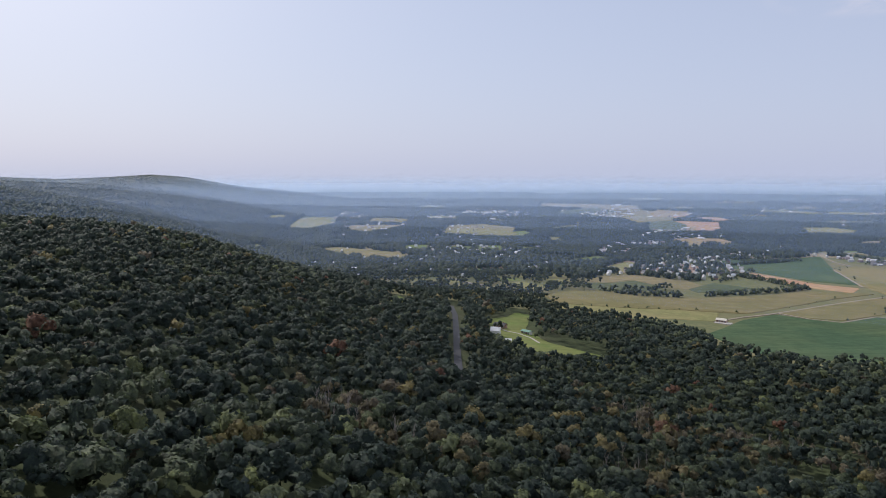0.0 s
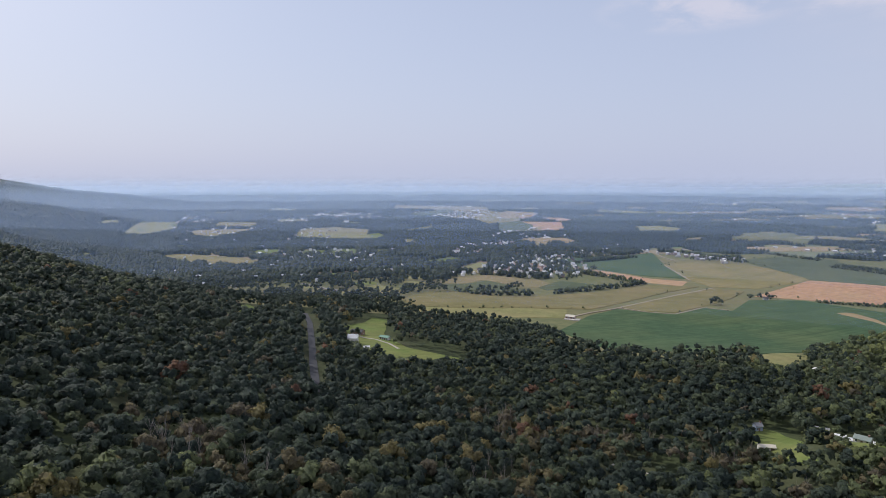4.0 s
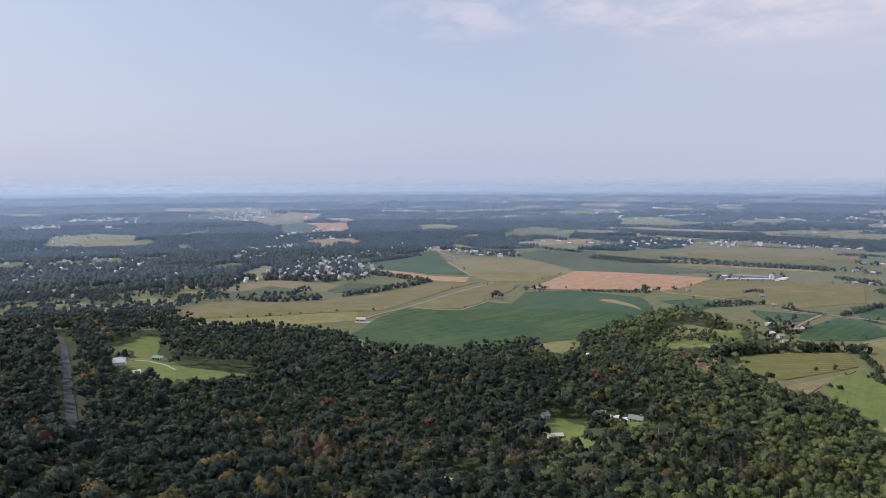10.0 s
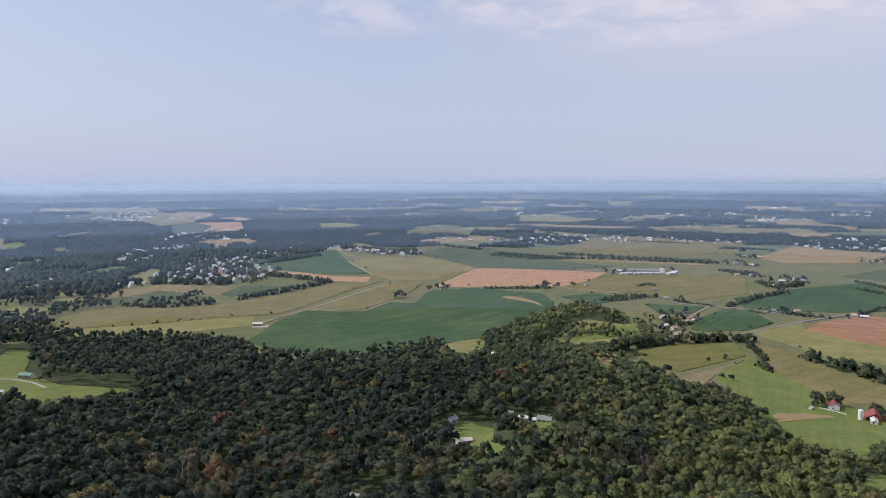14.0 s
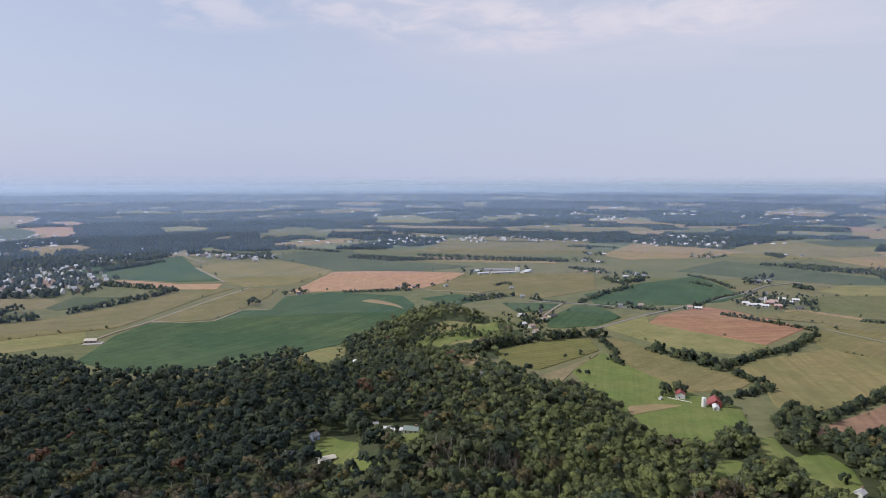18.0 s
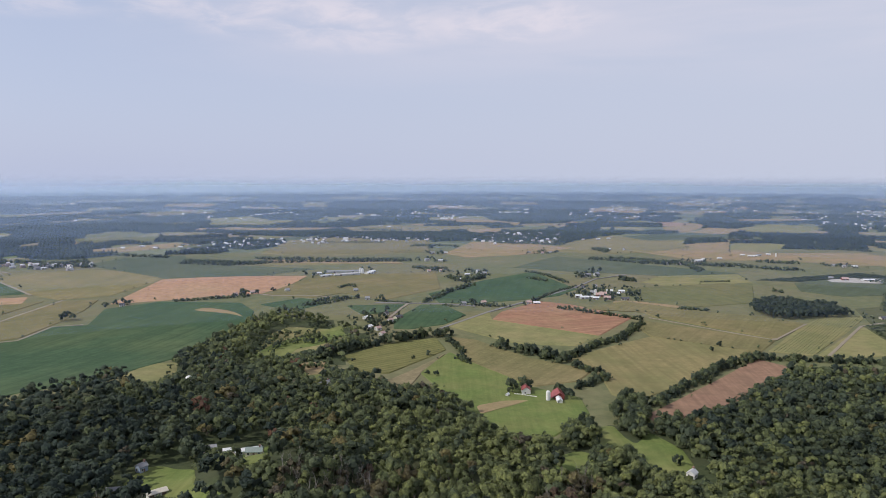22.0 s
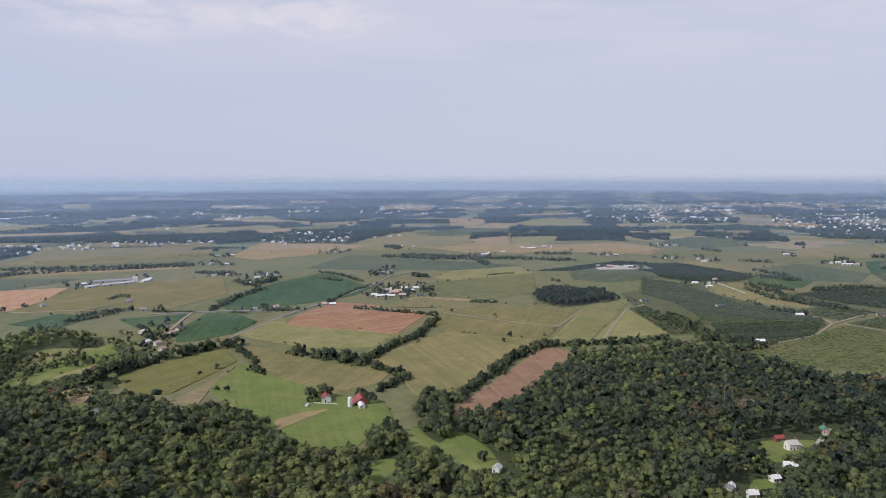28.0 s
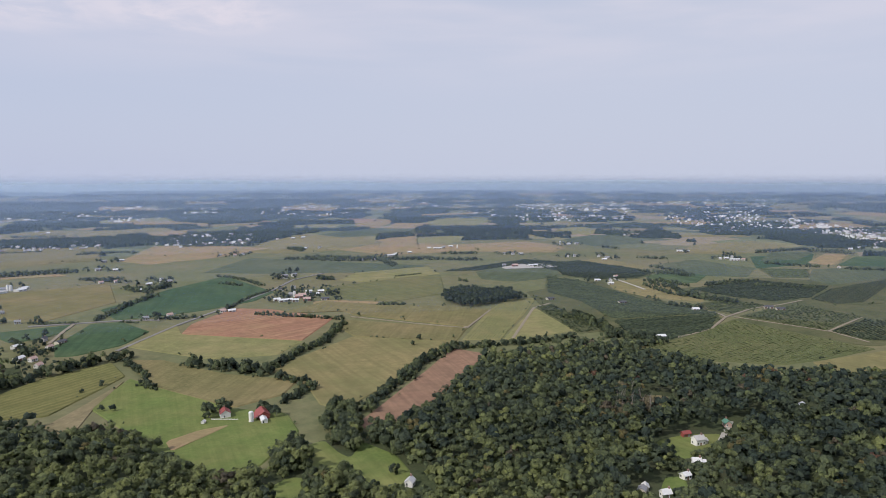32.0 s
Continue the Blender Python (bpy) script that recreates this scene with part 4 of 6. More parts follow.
def stand(name, label, kinds, x, y, wide, tall, rise, material, tint, category="forest", smooth=True):
    """A stand of trees, one object: crowns of given half-width and half-height, raised to stand on their trunks."""
    n = len(x)
    v, f, t, nrm = gather(kinds, RNG.integers(0, len(kinds), n), x, y, ground(x, y) + rise, wide, tall, RNG.random(n) * 6.28, tint)
    return tagged(raw(name, v, f, material, tint=t, smooth=smooth, normals=nrm if material is LEAF else None), label, category, kind="stuff")


def canopy(name, label, cell, wooded, high, material):
    """A closed far wood: one peaked crown for each cell, joined into a sheet with ragged sides that come down to the land.
    wooded tells, for arrays of x and y, which cells carry trees."""
    xs, ys = np.arange(-4700, 4901, cell), np.arange(-700, 4901, cell)
    cx, cy = np.meshgrid(xs + cell / 2, ys + cell / 2, indexing="ij")
    full = wooded(cx.ravel(), cy.ravel()).reshape(cx.shape)
    pad = np.pad(full, 1)
    corner = (pad[1:, 1:] & pad[:-1, 1:] & pad[1:, :-1] & pad[:-1, :-1])
    used = (pad[1:, 1:] | pad[:-1, 1:] | pad[1:, :-1] | pad[:-1, :-1])
    vx, vy = np.meshgrid(np.append(xs, xs[-1] + cell), np.append(ys, ys[-1] + cell), indexing="ij")
    ids = np.full(used.shape, -1)
    m = used.sum()
    ids[used] = np.arange(m)
    px = vx[used] + (RNG.random(m) - 0.5) * cell * 0.7
    py = vy[used] + (RNG.random(m) - 0.5) * cell * 0.7
    pz = ground(px, py) + high * np.where(corner[used], 0.45 + 0.3 * RNG.random(m), 0.0)
    i, j = np.where(full)
    k = len(i)
    tx, ty = cx[full] + (RNG.random(k) - 0.5) * cell * 0.5, cy[full] + (RNG.random(k) - 0.5) * cell * 0.5
    tz = ground(tx, ty) + high * (0.75 + 0.5 * RNG.random(k))
    a, b, c, d, t = ids[i, j], ids[i + 1, j], ids[i + 1, j + 1], ids[i, j + 1], m + np.arange(k)
    f = np.concatenate([np.stack(q, -1) for q in ((a, b, t), (b, c, t), (c, d, t), (d, a, t))])
    v = np.concatenate([np.stack([px, py, pz], -1), np.stack([tx, ty, tz], -1)])
    return tagged(raw(name, v, f, material, tint=RNG.random(m + k) ** 1.5), label, "woods", kind="stuff")


def free(x, y, gap=3.0):
    """Which points keep clear of fields and lanes."""
    ok = np.ones(len(x), bool)
    for poly in CLEAR:
        xs, ys = [p[0] for p in poly], [p[1] for p in poly]
        m = (x > min(xs) - gap) & (x < max(xs) + gap) & (y > min(ys) - gap) & (y < max(ys) + gap)
        if m.any():
            k = np.where(m)[0]
            ok[k] &= ~inside(x[k], y[k], poly) & (near_line(x[k], y[k], poly + poly[:1]) > gap)
    for line, width in LANES:
        ok &= near_line(x, y, line) > width / 2 + gap
    for cx, cy, cr in YARDS:
        ok &= np.hypot(x - cx, y - cy) > cr
    return ok


# how far the wood stands back before some glades
GLADE_DEPTH = {(44, 673): 44, (-468, 548): 44, (26, 430): 16, (84, 442): 34}


def open_before(x, y):
    """Which trees stand in the open strips before the glades and lanes of the forest."""
    bad = np.zeros(len(x), bool)
    for k in (6, 12, 18, 24, 30, 36, 42, 48, 54, 60):
        sx, sy = x + (x - 12) * k / 430, y + (y - 5) * k / 430
        for poly in CLEAR:
            if k > GLADE_DEPTH.get(poly[0], 24):
                continue
            cx, cy = sum(p[0] for p in poly) / len(poly), sum(p[1] for p in poly) / len(poly)
            if poly[0] in GLADE_DEPTH or math.hypot(cx, cy) < 800 and inside(np.array([p[0] for p in poly]), np.array([p[1] for p in poly]), FOREST).mean() > 0.85:
                bad |= inside(sx, sy, poly)
        for line, width in LANES[-GLADE_LANES:]:
            if k < (19 if width > 6 else 11):
                bad |= near_line(sx, sy, line) < width / 2 + 1
        for cx, cy, cr in YARDS[:HOMES]:
            bad |= np.hypot(sx - cx, sy - cy) < cr * (0.9 if k < 30 else 0.66)
    return bad


def scatter(x0, x1, y0, y1, gap):
    gx, gy = np.meshgrid(np.arange(x0, x1, gap), np.arange(y0, y1, gap * 0.87))
    gx, gy = gx.astype(float), gy.astype(float)
    gx[1::2] += gap / 2
    gx, gy = gx.ravel(), gy.ravel()
    return gx + (RNG.random(len(gx)) - 0.5) * gap * 0.75, gy + (RNG.random(len(gy)) - 0.5) * gap * 0.75


def wave(x, y, s, seed=0.0):
    """Smooth cheap variation from -1 to 1."""
    return (np.sin(x / s + seed) * np.cos(y / s * 1.13 + 2 * seed) + np.sin((x + y) / s * 0.61 + 3 * seed) + np.cos((x - 1.7 * y) / s * 0.37 + seed)) / 3


def seen_side(x, y):
    dx, dy = x - 15, y - 10
    return np.hypot(dx, dy), np.degrees(np.arctan2(-dx, dy))


def trunk_mesh(height, r):
    bm = bmesh.new()
    bmesh.ops.create_cone(bm, cap_ends=True, segments=7, radius1=r, radius2=r * 0.45, depth=height, matrix=Matrix.Translation((0, 0, height / 2)))
    for k in range(4):
        a, z = k * 1.7, height * (0.62 + 0.08 * k)
        m = Matrix.Translation((0, 0, z)) @ Euler((0, radians(48), a)).to_matrix().to_4x4() @ Matrix.Translation((0, 0, 1.3))
        bmesh.ops.create_cone(bm, cap_ends=False, segments=5, radius1=r * 0.4, radius2=r * 0.12, depth=2.8, matrix=m)
    return bm


TINT_STEPS = (0.05, 0.2, 0.35, 0.45, 0.58, 0.7, 0.8, 0.88, 0.93)
CROWN_MESH, TRUNK_MESH = {}, []


def tree(x, y, half, high, tint, label="", category="tree", group="", base=None, name="tree"):
    """A single tree: trunk with limbs, and a crown of leaf sprays."""
    step_i = int(np.argmin([abs(tint - s) for s in TINT_STEPS]))
    key = (step_i, int(RNG.integers(0, len(NEAR_CROWNS))))
    root = new(name)
    root.location = (x, y, float(ground(x, y)) - 0.2 if base is None else base)
    root.rotation_euler = (0, 0, RNG.random() * 6.28)
    if key not in CROWN_MESH:
        cv, cf = NEAR_CROWNS[key[1]]
        ob = raw("crown", cv, cf, LEAF, tint=np.full(len(cv), TINT_STEPS[step_i]), smooth=True, normals=soft(cv))
        CROWN_MESH[key] = ob.data
    else:
        ob = new("crown", CROWN_MESH[key])
    ob.parent = root
    ob.location = (0, 0, high - half * 1.0)
    ob.scale = (half, half, half * 1.15)
    if not TRUNK_MESH:
        tr = part("trunk", trunk_mesh(12.0, 0.34), BARK)
        TRUNK_MESH.append(tr.data)
    else:
        tr = new("trunk", TRUNK_MESH[0])
    tr.parent = root
    k = max(0.3, (high - half * 0.9) / 12.0)
    tr.scale = (k, k, k)
    words = "dark green" if tint < 0.3 else "mid-green" if tint < 0.55 else "yellow-green" if tint < 0.84 else "brownish, turning"
    return tagged(root, label or f"{words} broadleaf tree on the wooded slope", category, group)


def hedge(line, half):
    """A line of field trees and shrubs between two fields."""
    half *= 0.86
    pts = np.array(along(line, half * 0.42))
    x = pts[:, 0] + (RNG.random(len(pts)) - 0.5) * half * 1.0
    y = pts[:, 1] + (RNG.random(len(pts)) - 0.5) * half * 1.0
    m = RNG.random(len(x)) < 0.97
    x, y = x[m], y[m]
    w = half * (0.36 + 0.34 * RNG.random(len(x)))
    r = float(np.hypot(x.mean() - 15, y.mean() - 10))
    ob = stand("tree_line", "dark green line of trees along a field edge", MID_CROWNS if r < 900 else SLOPE_CROWNS, x, y, w, w * 1.15, w * 0.62, LEAF, 0.12 + 0.45 * RNG.random(len(x)), "hedgerow")
    return tagged(ob, group="tree lines between fields")


def rows_block(kind, poly, gap=3.3, angle=None):
    """A vineyard: posts of green along parallel rows, over short grass; each row is a part."""
    root = field("pasture", poly)
    root.name = "vineyard"
    tagged(root, "vineyard with parallel green rows on pale grass", "vineyard")
    (x0, y0), (x1, y1) = poly[0], poly[1]
    d = Vector((x1 - x0, y1 - y0)).normalized()
    nrm = Vector((-d.y, d.x))
    P = [(Vector(p) - Vector(poly[0])) for p in poly]
    us, ws = [p.dot(d) for p in P], [p.dot(nrm) for p in P]
    w = min(ws) + 2
    while w < max(ws) - 1:
        u = np.arange(min(us), max(us), 2.2)
        px, py = x0 + d.x * u + nrm.x * w, y0 + d.y * u + nrm.y * w
        k = inside(px, py, poly)
        px, py = px[k], py[k]
        if len(px) > 4:
            half, high = 0.22 + 0.2 * RNG.random(len(px)), 0.55 + 0.4 * RNG.random(len(px))
            z = ground(px, py)
            rows = [np.stack([px + nrm.x * k * half, py + nrm.y * k * half, z + up * high], -1) for k, up in ((-1, 0.15), (-0.7, 0.85), (0, 1.0), (0.7, 0.85), (1, 0.15))]
            n, i = len(px), np.arange(len(px) - 1)
            f = np.concatenate([np.stack([k * n + i, (k + 1) * n + i, (k + 1) * n + i + 1, k * n + i + 1], -1) for k in range(4)])
            raw("trellis", np.concatenate(rows), f, LEAF, root, tint=0.5 + 0.25 * RNG.random(5 * n))
        w += gap
    return root


def orchard(poly, gap, half, kind):
    """An orchard block: trained fruit trees grown together into low uneven rows, over grass alleys."""
    tagged(field("orchard_turf" if kind == "young" else "orchard_grass", poly), "grass alleys of an orchard block", "orchard floor")
    (x0, y0), (x1, y1) = poly[0], poly[1]
    d = np.array([x1 - x0, y1 - y0], float)
    d /= np.hypot(*d)
    nrm = np.array([-d[1], d[0]])
    P = np.array(poly, float) - (x0, y0)
    us, ws = P @ d, P @ nrm
    vs, fs, o = [], [], 0
    for w in np.arange(ws.min() + 2, ws.max() - 1, gap):
        u = np.arange(us.min(), us.max(), 3.6)
        px, py = x0 + d[0] * u + nrm[0] * w, y0 + d[1] * u + nrm[1] * w
        ok = inside(px, py, poly)
        if ok.sum() < 3:
            continue
        px, py = px[ok], py[ok]
        n = len(px)
        z = ground(px, py)
        a, h = half * (0.35 + 0.9 * RNG.random(n)), half * (0.5 + 1.5 * RNG.random(n))
        rows = [np.stack([px + nrm[0] * k * a, py + nrm[1] * k * a, z + lift], -1) for k, lift in ((-1, 0.2), (-0.55, 0.9 * h), (0.1, 1.15 * h), (0.6, 0.85 * h), (1, 0.2))]
        vs.append(np.concatenate(rows))
        i = np.arange(n - 1)
        for k in range(4):
            q = np.stack([o + k * n + i, o + (k + 1) * n + i, o + (k + 1) * n + i + 1, o + k * n + i + 1], -1)
            fs.append(q)
        o += 5 * n
    v, f = np.concatenate(vs), np.concatenate(fs)
    ob = raw("orchard_rows", v, f, LEAF, tint=np.full(len(v), {"dark": 0.12, "mixed": 0.3, "young": 0.55}[kind]) + 0.3 * RNG.random(len(v)))
    return tagged(ob, "rows of young fruit trees on pale grass" if kind == "young" else "dark green rows of trained fruit trees", "orchard", "orchard blocks", "stuff")



# ---- buildings ----
YARDS = []


def gable(bm, w, d, z, rise, over=0.4, thick=0.25):
    """A pitched roof with thickness and overhang, its ridge along x."""
    hw, hd = w / 2 + over, d / 2 + over
    drop = rise * over / (d / 2)
    for s in (-1, 1):
        a = [(-hw, s * hd, z - drop), (hw, s * hd, z - drop), (hw, 0, z + rise), (-hw, 0, z + rise)]
        lo = [bm.verts.new(p) for p in a]
        up = [bm.verts.new((p[0], p[1], p[2] + thick)) for p in a]
        if s > 0:
            lo, up = lo[::-1], up[::-1]
        bm.faces.new(up)
        bm.faces.new(lo[::-1])
        for i in range(4):
            j = (i + 1) % 4
            bm.faces.new((lo[i], lo[j], up[j], up[i]))


def body(bm, w, d, h, rise):
    """Walls with gable ends, closed below."""
    c = [(-w / 2, -d / 2), (w / 2, -d / 2), (w / 2, d / 2), (-w / 2, d / 2)]
    lo = [bm.verts.new((x, y, -1.5)) for x, y in c]
    up = [bm.verts.new((x, y, h)) for x, y in c]
    ra, rb = bm.verts.new((-w / 2, 0, h + rise)), bm.verts.new((w / 2, 0, h + rise))
    bm.faces.new((lo[0], lo[1], up[1], up[0]))
    bm.faces.new((lo[2], lo[3], up[3], up[2]))
    bm.faces.new((lo[1], lo[2], up[2], rb, up[1]))
    bm.faces.new((lo[3], lo[0], up[0], ra, up[3]))
    bm.faces.new(lo[::-1])
    bm.faces.new((up[0], up[1], rb, ra))
    bm.faces.new((up[2], up[3], ra, rb))


PANES = {}


def pane_set(root, w, d, h, storeys, across):
    """Windows on the long walls and gable ends: each a frame with a dark pane set in it."""
    if "window" not in PANES:
        bm = bmesh.new()
        for a in ((-0.62, -0.85, -0.46, 0.85), (0.46, -0.85, 0.62, 0.85), (-0.46, 0.69, 0.46, 0.85), (-0.46, -0.85, 0.46, -0.69)):
            box(bm, a[0], -0.04, a[1], a[2], 0.10, a[3])
        me = bpy.data.meshes.new("window")
        bm.to_mesh(me)
        bm.free()
        me.materials.append(WHITE)
        bm = bmesh.new()
        box(bm, -0.46, -0.02, -0.69, 0.46, 0.05, 0.69)
        mp = bpy.data.meshes.new("pane")
        bm.to_mesh(mp)
        bm.free()
        mp.materials.append(GLASS)
        PANES["window"], PANES["pane"] = me, mp
    for s in range(storeys):
        z = 1.6 + 2.8 * s
        if z + 0.9 > h:
            break
        for i in range(across):
            x = -w / 2 + w * (i + 0.5) / across
            for y, turn in ((-d / 2, math.pi), (d / 2, 0)):
                if s == 0 and i == across // 2 and y < 0:
                    continue
                put(root, x, y, z, turn)
        for x, turn in ((-w / 2, math.pi / 2), (w / 2, -math.pi / 2)):
            put(root, x, 0.9, z, turn)


def put(root, x, y, z, turn):
    f = new("window", PANES["window"])
    f.parent, f.location, f.rotation_euler = root, (x, y, z), (0, 0, turn)
    g = new("pane", PANES["pane"])
    g.parent = f


def house(x, y, turn, w, d, h, rise, wall, roof, label, storeys=2, across=3, chimney=True, name="house", category="house", group="", lod=False, wing=None, over=0.4, yard=6.5):
    """A gabled house: walls, roof, door, windows, chimney, and a lower wing where it has one."""
    YARDS.append((x, y, max(w, d) * 0.5 + yard))
    root = new(name)
    root.location, root.rotation_euler = (x, y, float(ground(x, y)) + 0.15), (0, 0, radians(turn))
    bm = bmesh.new()
    body(bm, w, d, h, rise)
    part("wall", bm, wall, root)
    bm = bmesh.new()
    gable(bm, w, d, h, rise, over)
    part("roof", bm, roof, root)
    if wing:
        ww, wd, wh = wing
        bm = bmesh.new()
        body(bm, ww, wd, wh, rise * 0.5)
        o = part("wing", bm, wall, root)
        o.location = (w / 2 + ww / 2 - 0.3, 0.6, 0)
        bm = bmesh.new()
        gable(bm, ww, wd, wh, rise * 0.5, 0.35)
        part("wing_roof", bm, roof, o)
    if not lod:
        bm = bmesh.new()
        box(bm, -0.55, -d / 2 - 0.08, 0, 0.55, -d / 2 + 0.03, 2.1)
        part("door", bm, DOORM, root)
        pane_set(root, w, d, h, storeys, across)
    if chimney:
        bm = bmesh.new()
        box(bm, w * 0.28, -0.45, h + rise * 0.4, w * 0.28 + 0.8, 0.45, h + rise + 1.0)
        box(bm, w * 0.28 - 0.1, -0.55, h + rise + 1.0, w * 0.28 + 0.9, 0.55, h + rise + 1.15)
        part("chimney", bm, BRICK, root)
    return tagged(root, label, category, group)


def barn(x, y, turn, w, d, h, rise, wall, roof, label, bays=3, name="barn", group="", lean=0.0):
    """A farm building: walls, roof, big doors and, for some, a lean-to along one side."""
    root = house(x, y, turn, w, d, h, rise, wall, roof, label, chimney=False, lod=True, name=name, category="barn" if name == "barn" else "shed", group=group, over=0.6)
    for i in range(bays):
        bm = bmesh.new()
        cx = -w / 2 + w * (i + 0.5) / bays
        q = min(3.4, w / bays * 0.7) / 2
        box(bm, cx - q, -d / 2 - 0.12, 0, cx + q, -d / 2 + 0.02, min(3.4, h * 0.85))
        part("barn_door", bm, GREYR if i % 2 else DOORM, root)
    if lean:
        bm = bmesh.new()
        v = [(-w / 2, d / 2, h * 0.8), (w / 2, d / 2, h * 0.8), (w / 2, d / 2 + lean, h * 0.5), (-w / 2, d / 2 + lean, h * 0.5)]
        lo = [bm.verts.new(p) for p in v]
        up = [bm.verts.new((p[0], p[1], p[2] + 0.2)) for p in v]
        bm.faces.new(up[::-1])
        bm.faces.new(lo)
        for i in range(4):
            bm.faces.new((lo[(i + 1) % 4], lo[i], up[i], up[(i + 1) % 4]))
        part("lean_to", bm, roof, root)
    return root


def silo(x, y, r, h, label="white cylindrical farm silo with a domed cap", wall=None):
    root = new("silo")
    root.location = (x, y, float(ground(x, y)) - 0.3)
    bm = bmesh.new()
    bmesh.ops.create_cone(bm, cap_ends=True, segments=20, radius1=r, radius2=r, depth=h, matrix=Matrix.Translation((0, 0, h / 2)))
    for k in range(int(h / 1.5)):
        bmesh.ops.create_cone(bm, cap_ends=True, segments=20, radius1=r * 1.02, radius2=r * 1.02, depth=0.12, matrix=Matrix.Translation((0, 0, 1 + 1.5 * k)))
    part("shaft", bm, wall or WHITE, root)
    bm = bmesh.new()
    bmesh.ops.create_uvsphere(bm, u_segments=20, v_segments=10, radius=r * 1.03)
    bmesh.ops.bisect_plane(bm, geom=bm.verts[:] + bm.edges[:] + bm.faces[:], plane_co=(0, 0, 0), plane_no=(0, 0, -1), clear_outer=True)
    o = part("cap", bm, TIN, root)
    o.location, o.scale = (0, 0, h), (1, 1, 0.7)
    bm = bmesh.new()
    box(bm, r, -0.25, 0, r + 0.5, 0.25, h)
    part("chute", bm, TIN, root)
    YARDS.append((x, y, 8))
    return tagged(root, label, "silo")


def slab(x, y, turn, w, d, material, label, name="paving"):
    bm = bmesh.new()
    box(bm, -w / 2, -d / 2, -1.0, w / 2, d / 2, 0.0)
    o = part(name, bm, material)
    o.location, o.rotation_euler = (x, y, float(ground(x, y)) + 0.95), (0, 0, radians(turn))
    return tagged(o, label, "paving", kind="structure")


# the clearing by the mountain road
house(-291, 487, 20, 8.5, 7.5, 5.2, 2.8, WHITE, TIN, "white two-storey house with a pale gable roof in a clearing", 2, 2)
house(-311, 530, 5, 12, 7, 2.9, 1.8, BRICK, DARKR, "low dark-roofed brick house beside a gravel drive", 1, 4)
barn(-281, 529, -8, 9.5, 5, 2.8, 1.1, WHITE, GREENR, "long white shed with a green metal roof", 4, "shed")
house(-268, 470, 35, 5, 4, 2.5, 1.2, WHITE, TIN, "small white shed behind the clearing's house", 1, 1, False, name="shed", category="shed")
# the machine shed at the soybean field
barn(-166, 813, -4, 11.5, 7, 3.4, 1.6, PINKR, CREAM, "open machine shed with a pale roof beside the soybean field", 4, "shed")
slab(-163, 808, -4, 19, 12, CONC, "pale gravel apron before the machine shed")
# homes hidden in the woods
barn(38, 403, 12, 9, 4.5, 2.5, 0.9, WHITE, CREAM, "long white garage with a pale roof among trees", 3, "garage")
house(35, 447, 30, 4.8, 4.6, 3.4, 1.6, plain_mat("blue_grey_siding", (0.33, 0.40, 0.55), 0.15, 0.4, 0.6), GREYR, "blue-grey house half hidden by trees", 2, 2, yard=0.5)
house(19, 420, -20, 6, 5, 2.8, 1.5, WHITE, GREYR, "small white outbuilding among trees", 1, 2, False, yard=1.0)
house(185, 573, 25, 12, 8, 3.0, 2.2, CREAM, GREYR, "grey-roofed house at a wood's edge", 1, 3, yard=1.0)
dome_root = new("storage_dome")
dome_root.location = (86, 618, float(ground(86, 618)) - 0.2)
bm = bmesh.new()
bmesh.ops.create_cone(bm, cap_ends=True, segments=24, radius1=2.9, radius2=2.9, depth=2.2, matrix=Matrix.Translation((0, 0, 1.1)))
part("drum", bm, WHITE, dome_root)
bm = bmesh.new()
bmesh.ops.create_uvsphere(bm, u_segments=24, v_segments=12, radius=2.95)
bmesh.ops.bisect_plane(bm, geom=bm.verts[:] + bm.edges[:] + bm.faces[:], plane_co=(0, 0, 0), plane_no=(0, 0, -1), clear_outer=True)
part("cap", bm, TIN, dome_root).location = (0, 0, 2.2)
bm = bmesh.new()
box(bm, -0.6, -3.1, 0, 0.6, -2.7, 2.0)
part("door", bm, DOORM, dome_root)
tagged(dome_root, "white round storage dome at the edge of a glade", "dome")
YARDS.append((86, 618, 5.0))
house(87, 402, -25, 8.5, 5.5, 2.6, 1.6, CREAM, plain_mat("grey_green_roof", (0.24, 0.29, 0.26), 0.2, 0.4, 0.7), "cream house with a grey-green roof in a forest glade", 1, 3, yard=4.0)
for k, (px, py, w) in enumerate(((93, 445, 15), (83, 451, 6), (74, 462, 8))):
    house(px, py, -8, w, 5.0, 2.6, 1.0, CREAM, (TIN, TIN, GREYR)[k], "pale metal-roofed nursery shed among trees", 1, 2, False, yard=5.0, name="nursery_shed", category="shed", group="nursery sheds")
# the red-roofed farm on the green
house(331, 494, 60, 8.5, 7, 3.8, 2.4, WHITE, REDR, "white farmhouse with a red gable roof", 2, 3, wing=(5, 5, 3.0))
barn(346, 470, 60, 13, 7.5, 3.8, 2.5, REDW, REDR, "red barn with a steep red metal roof", 3, lean=3.0)
house(340, 462, 60, 12, 4, 2.6, 1.1, WHITE, TIN, "long low white milking shed beside the barn", 1, 4, False, name="shed", category="shed")
silo(334, 468, 1.7, 7.4)
house(312, 493, 30, 2.8, 2.2, 1.8, 0.8, WHITE, TIN, "tiny white shed on the grass", 1, 1, False, name="shed", category="shed")
fence_root = new("board_fence")
fence_root.location = (320, 495, float(ground(320, 495)))
fence_root.rotation_euler = (0, 0, math.atan2(-16, 11))
for k in range(9):
    bm = bmesh.new()
    box(bm, k * 2.4, -0.1, -0.5, k * 2.4 + 0.2, 0.1, 1.5)
    part("post", bm, WHITE, fence_root)
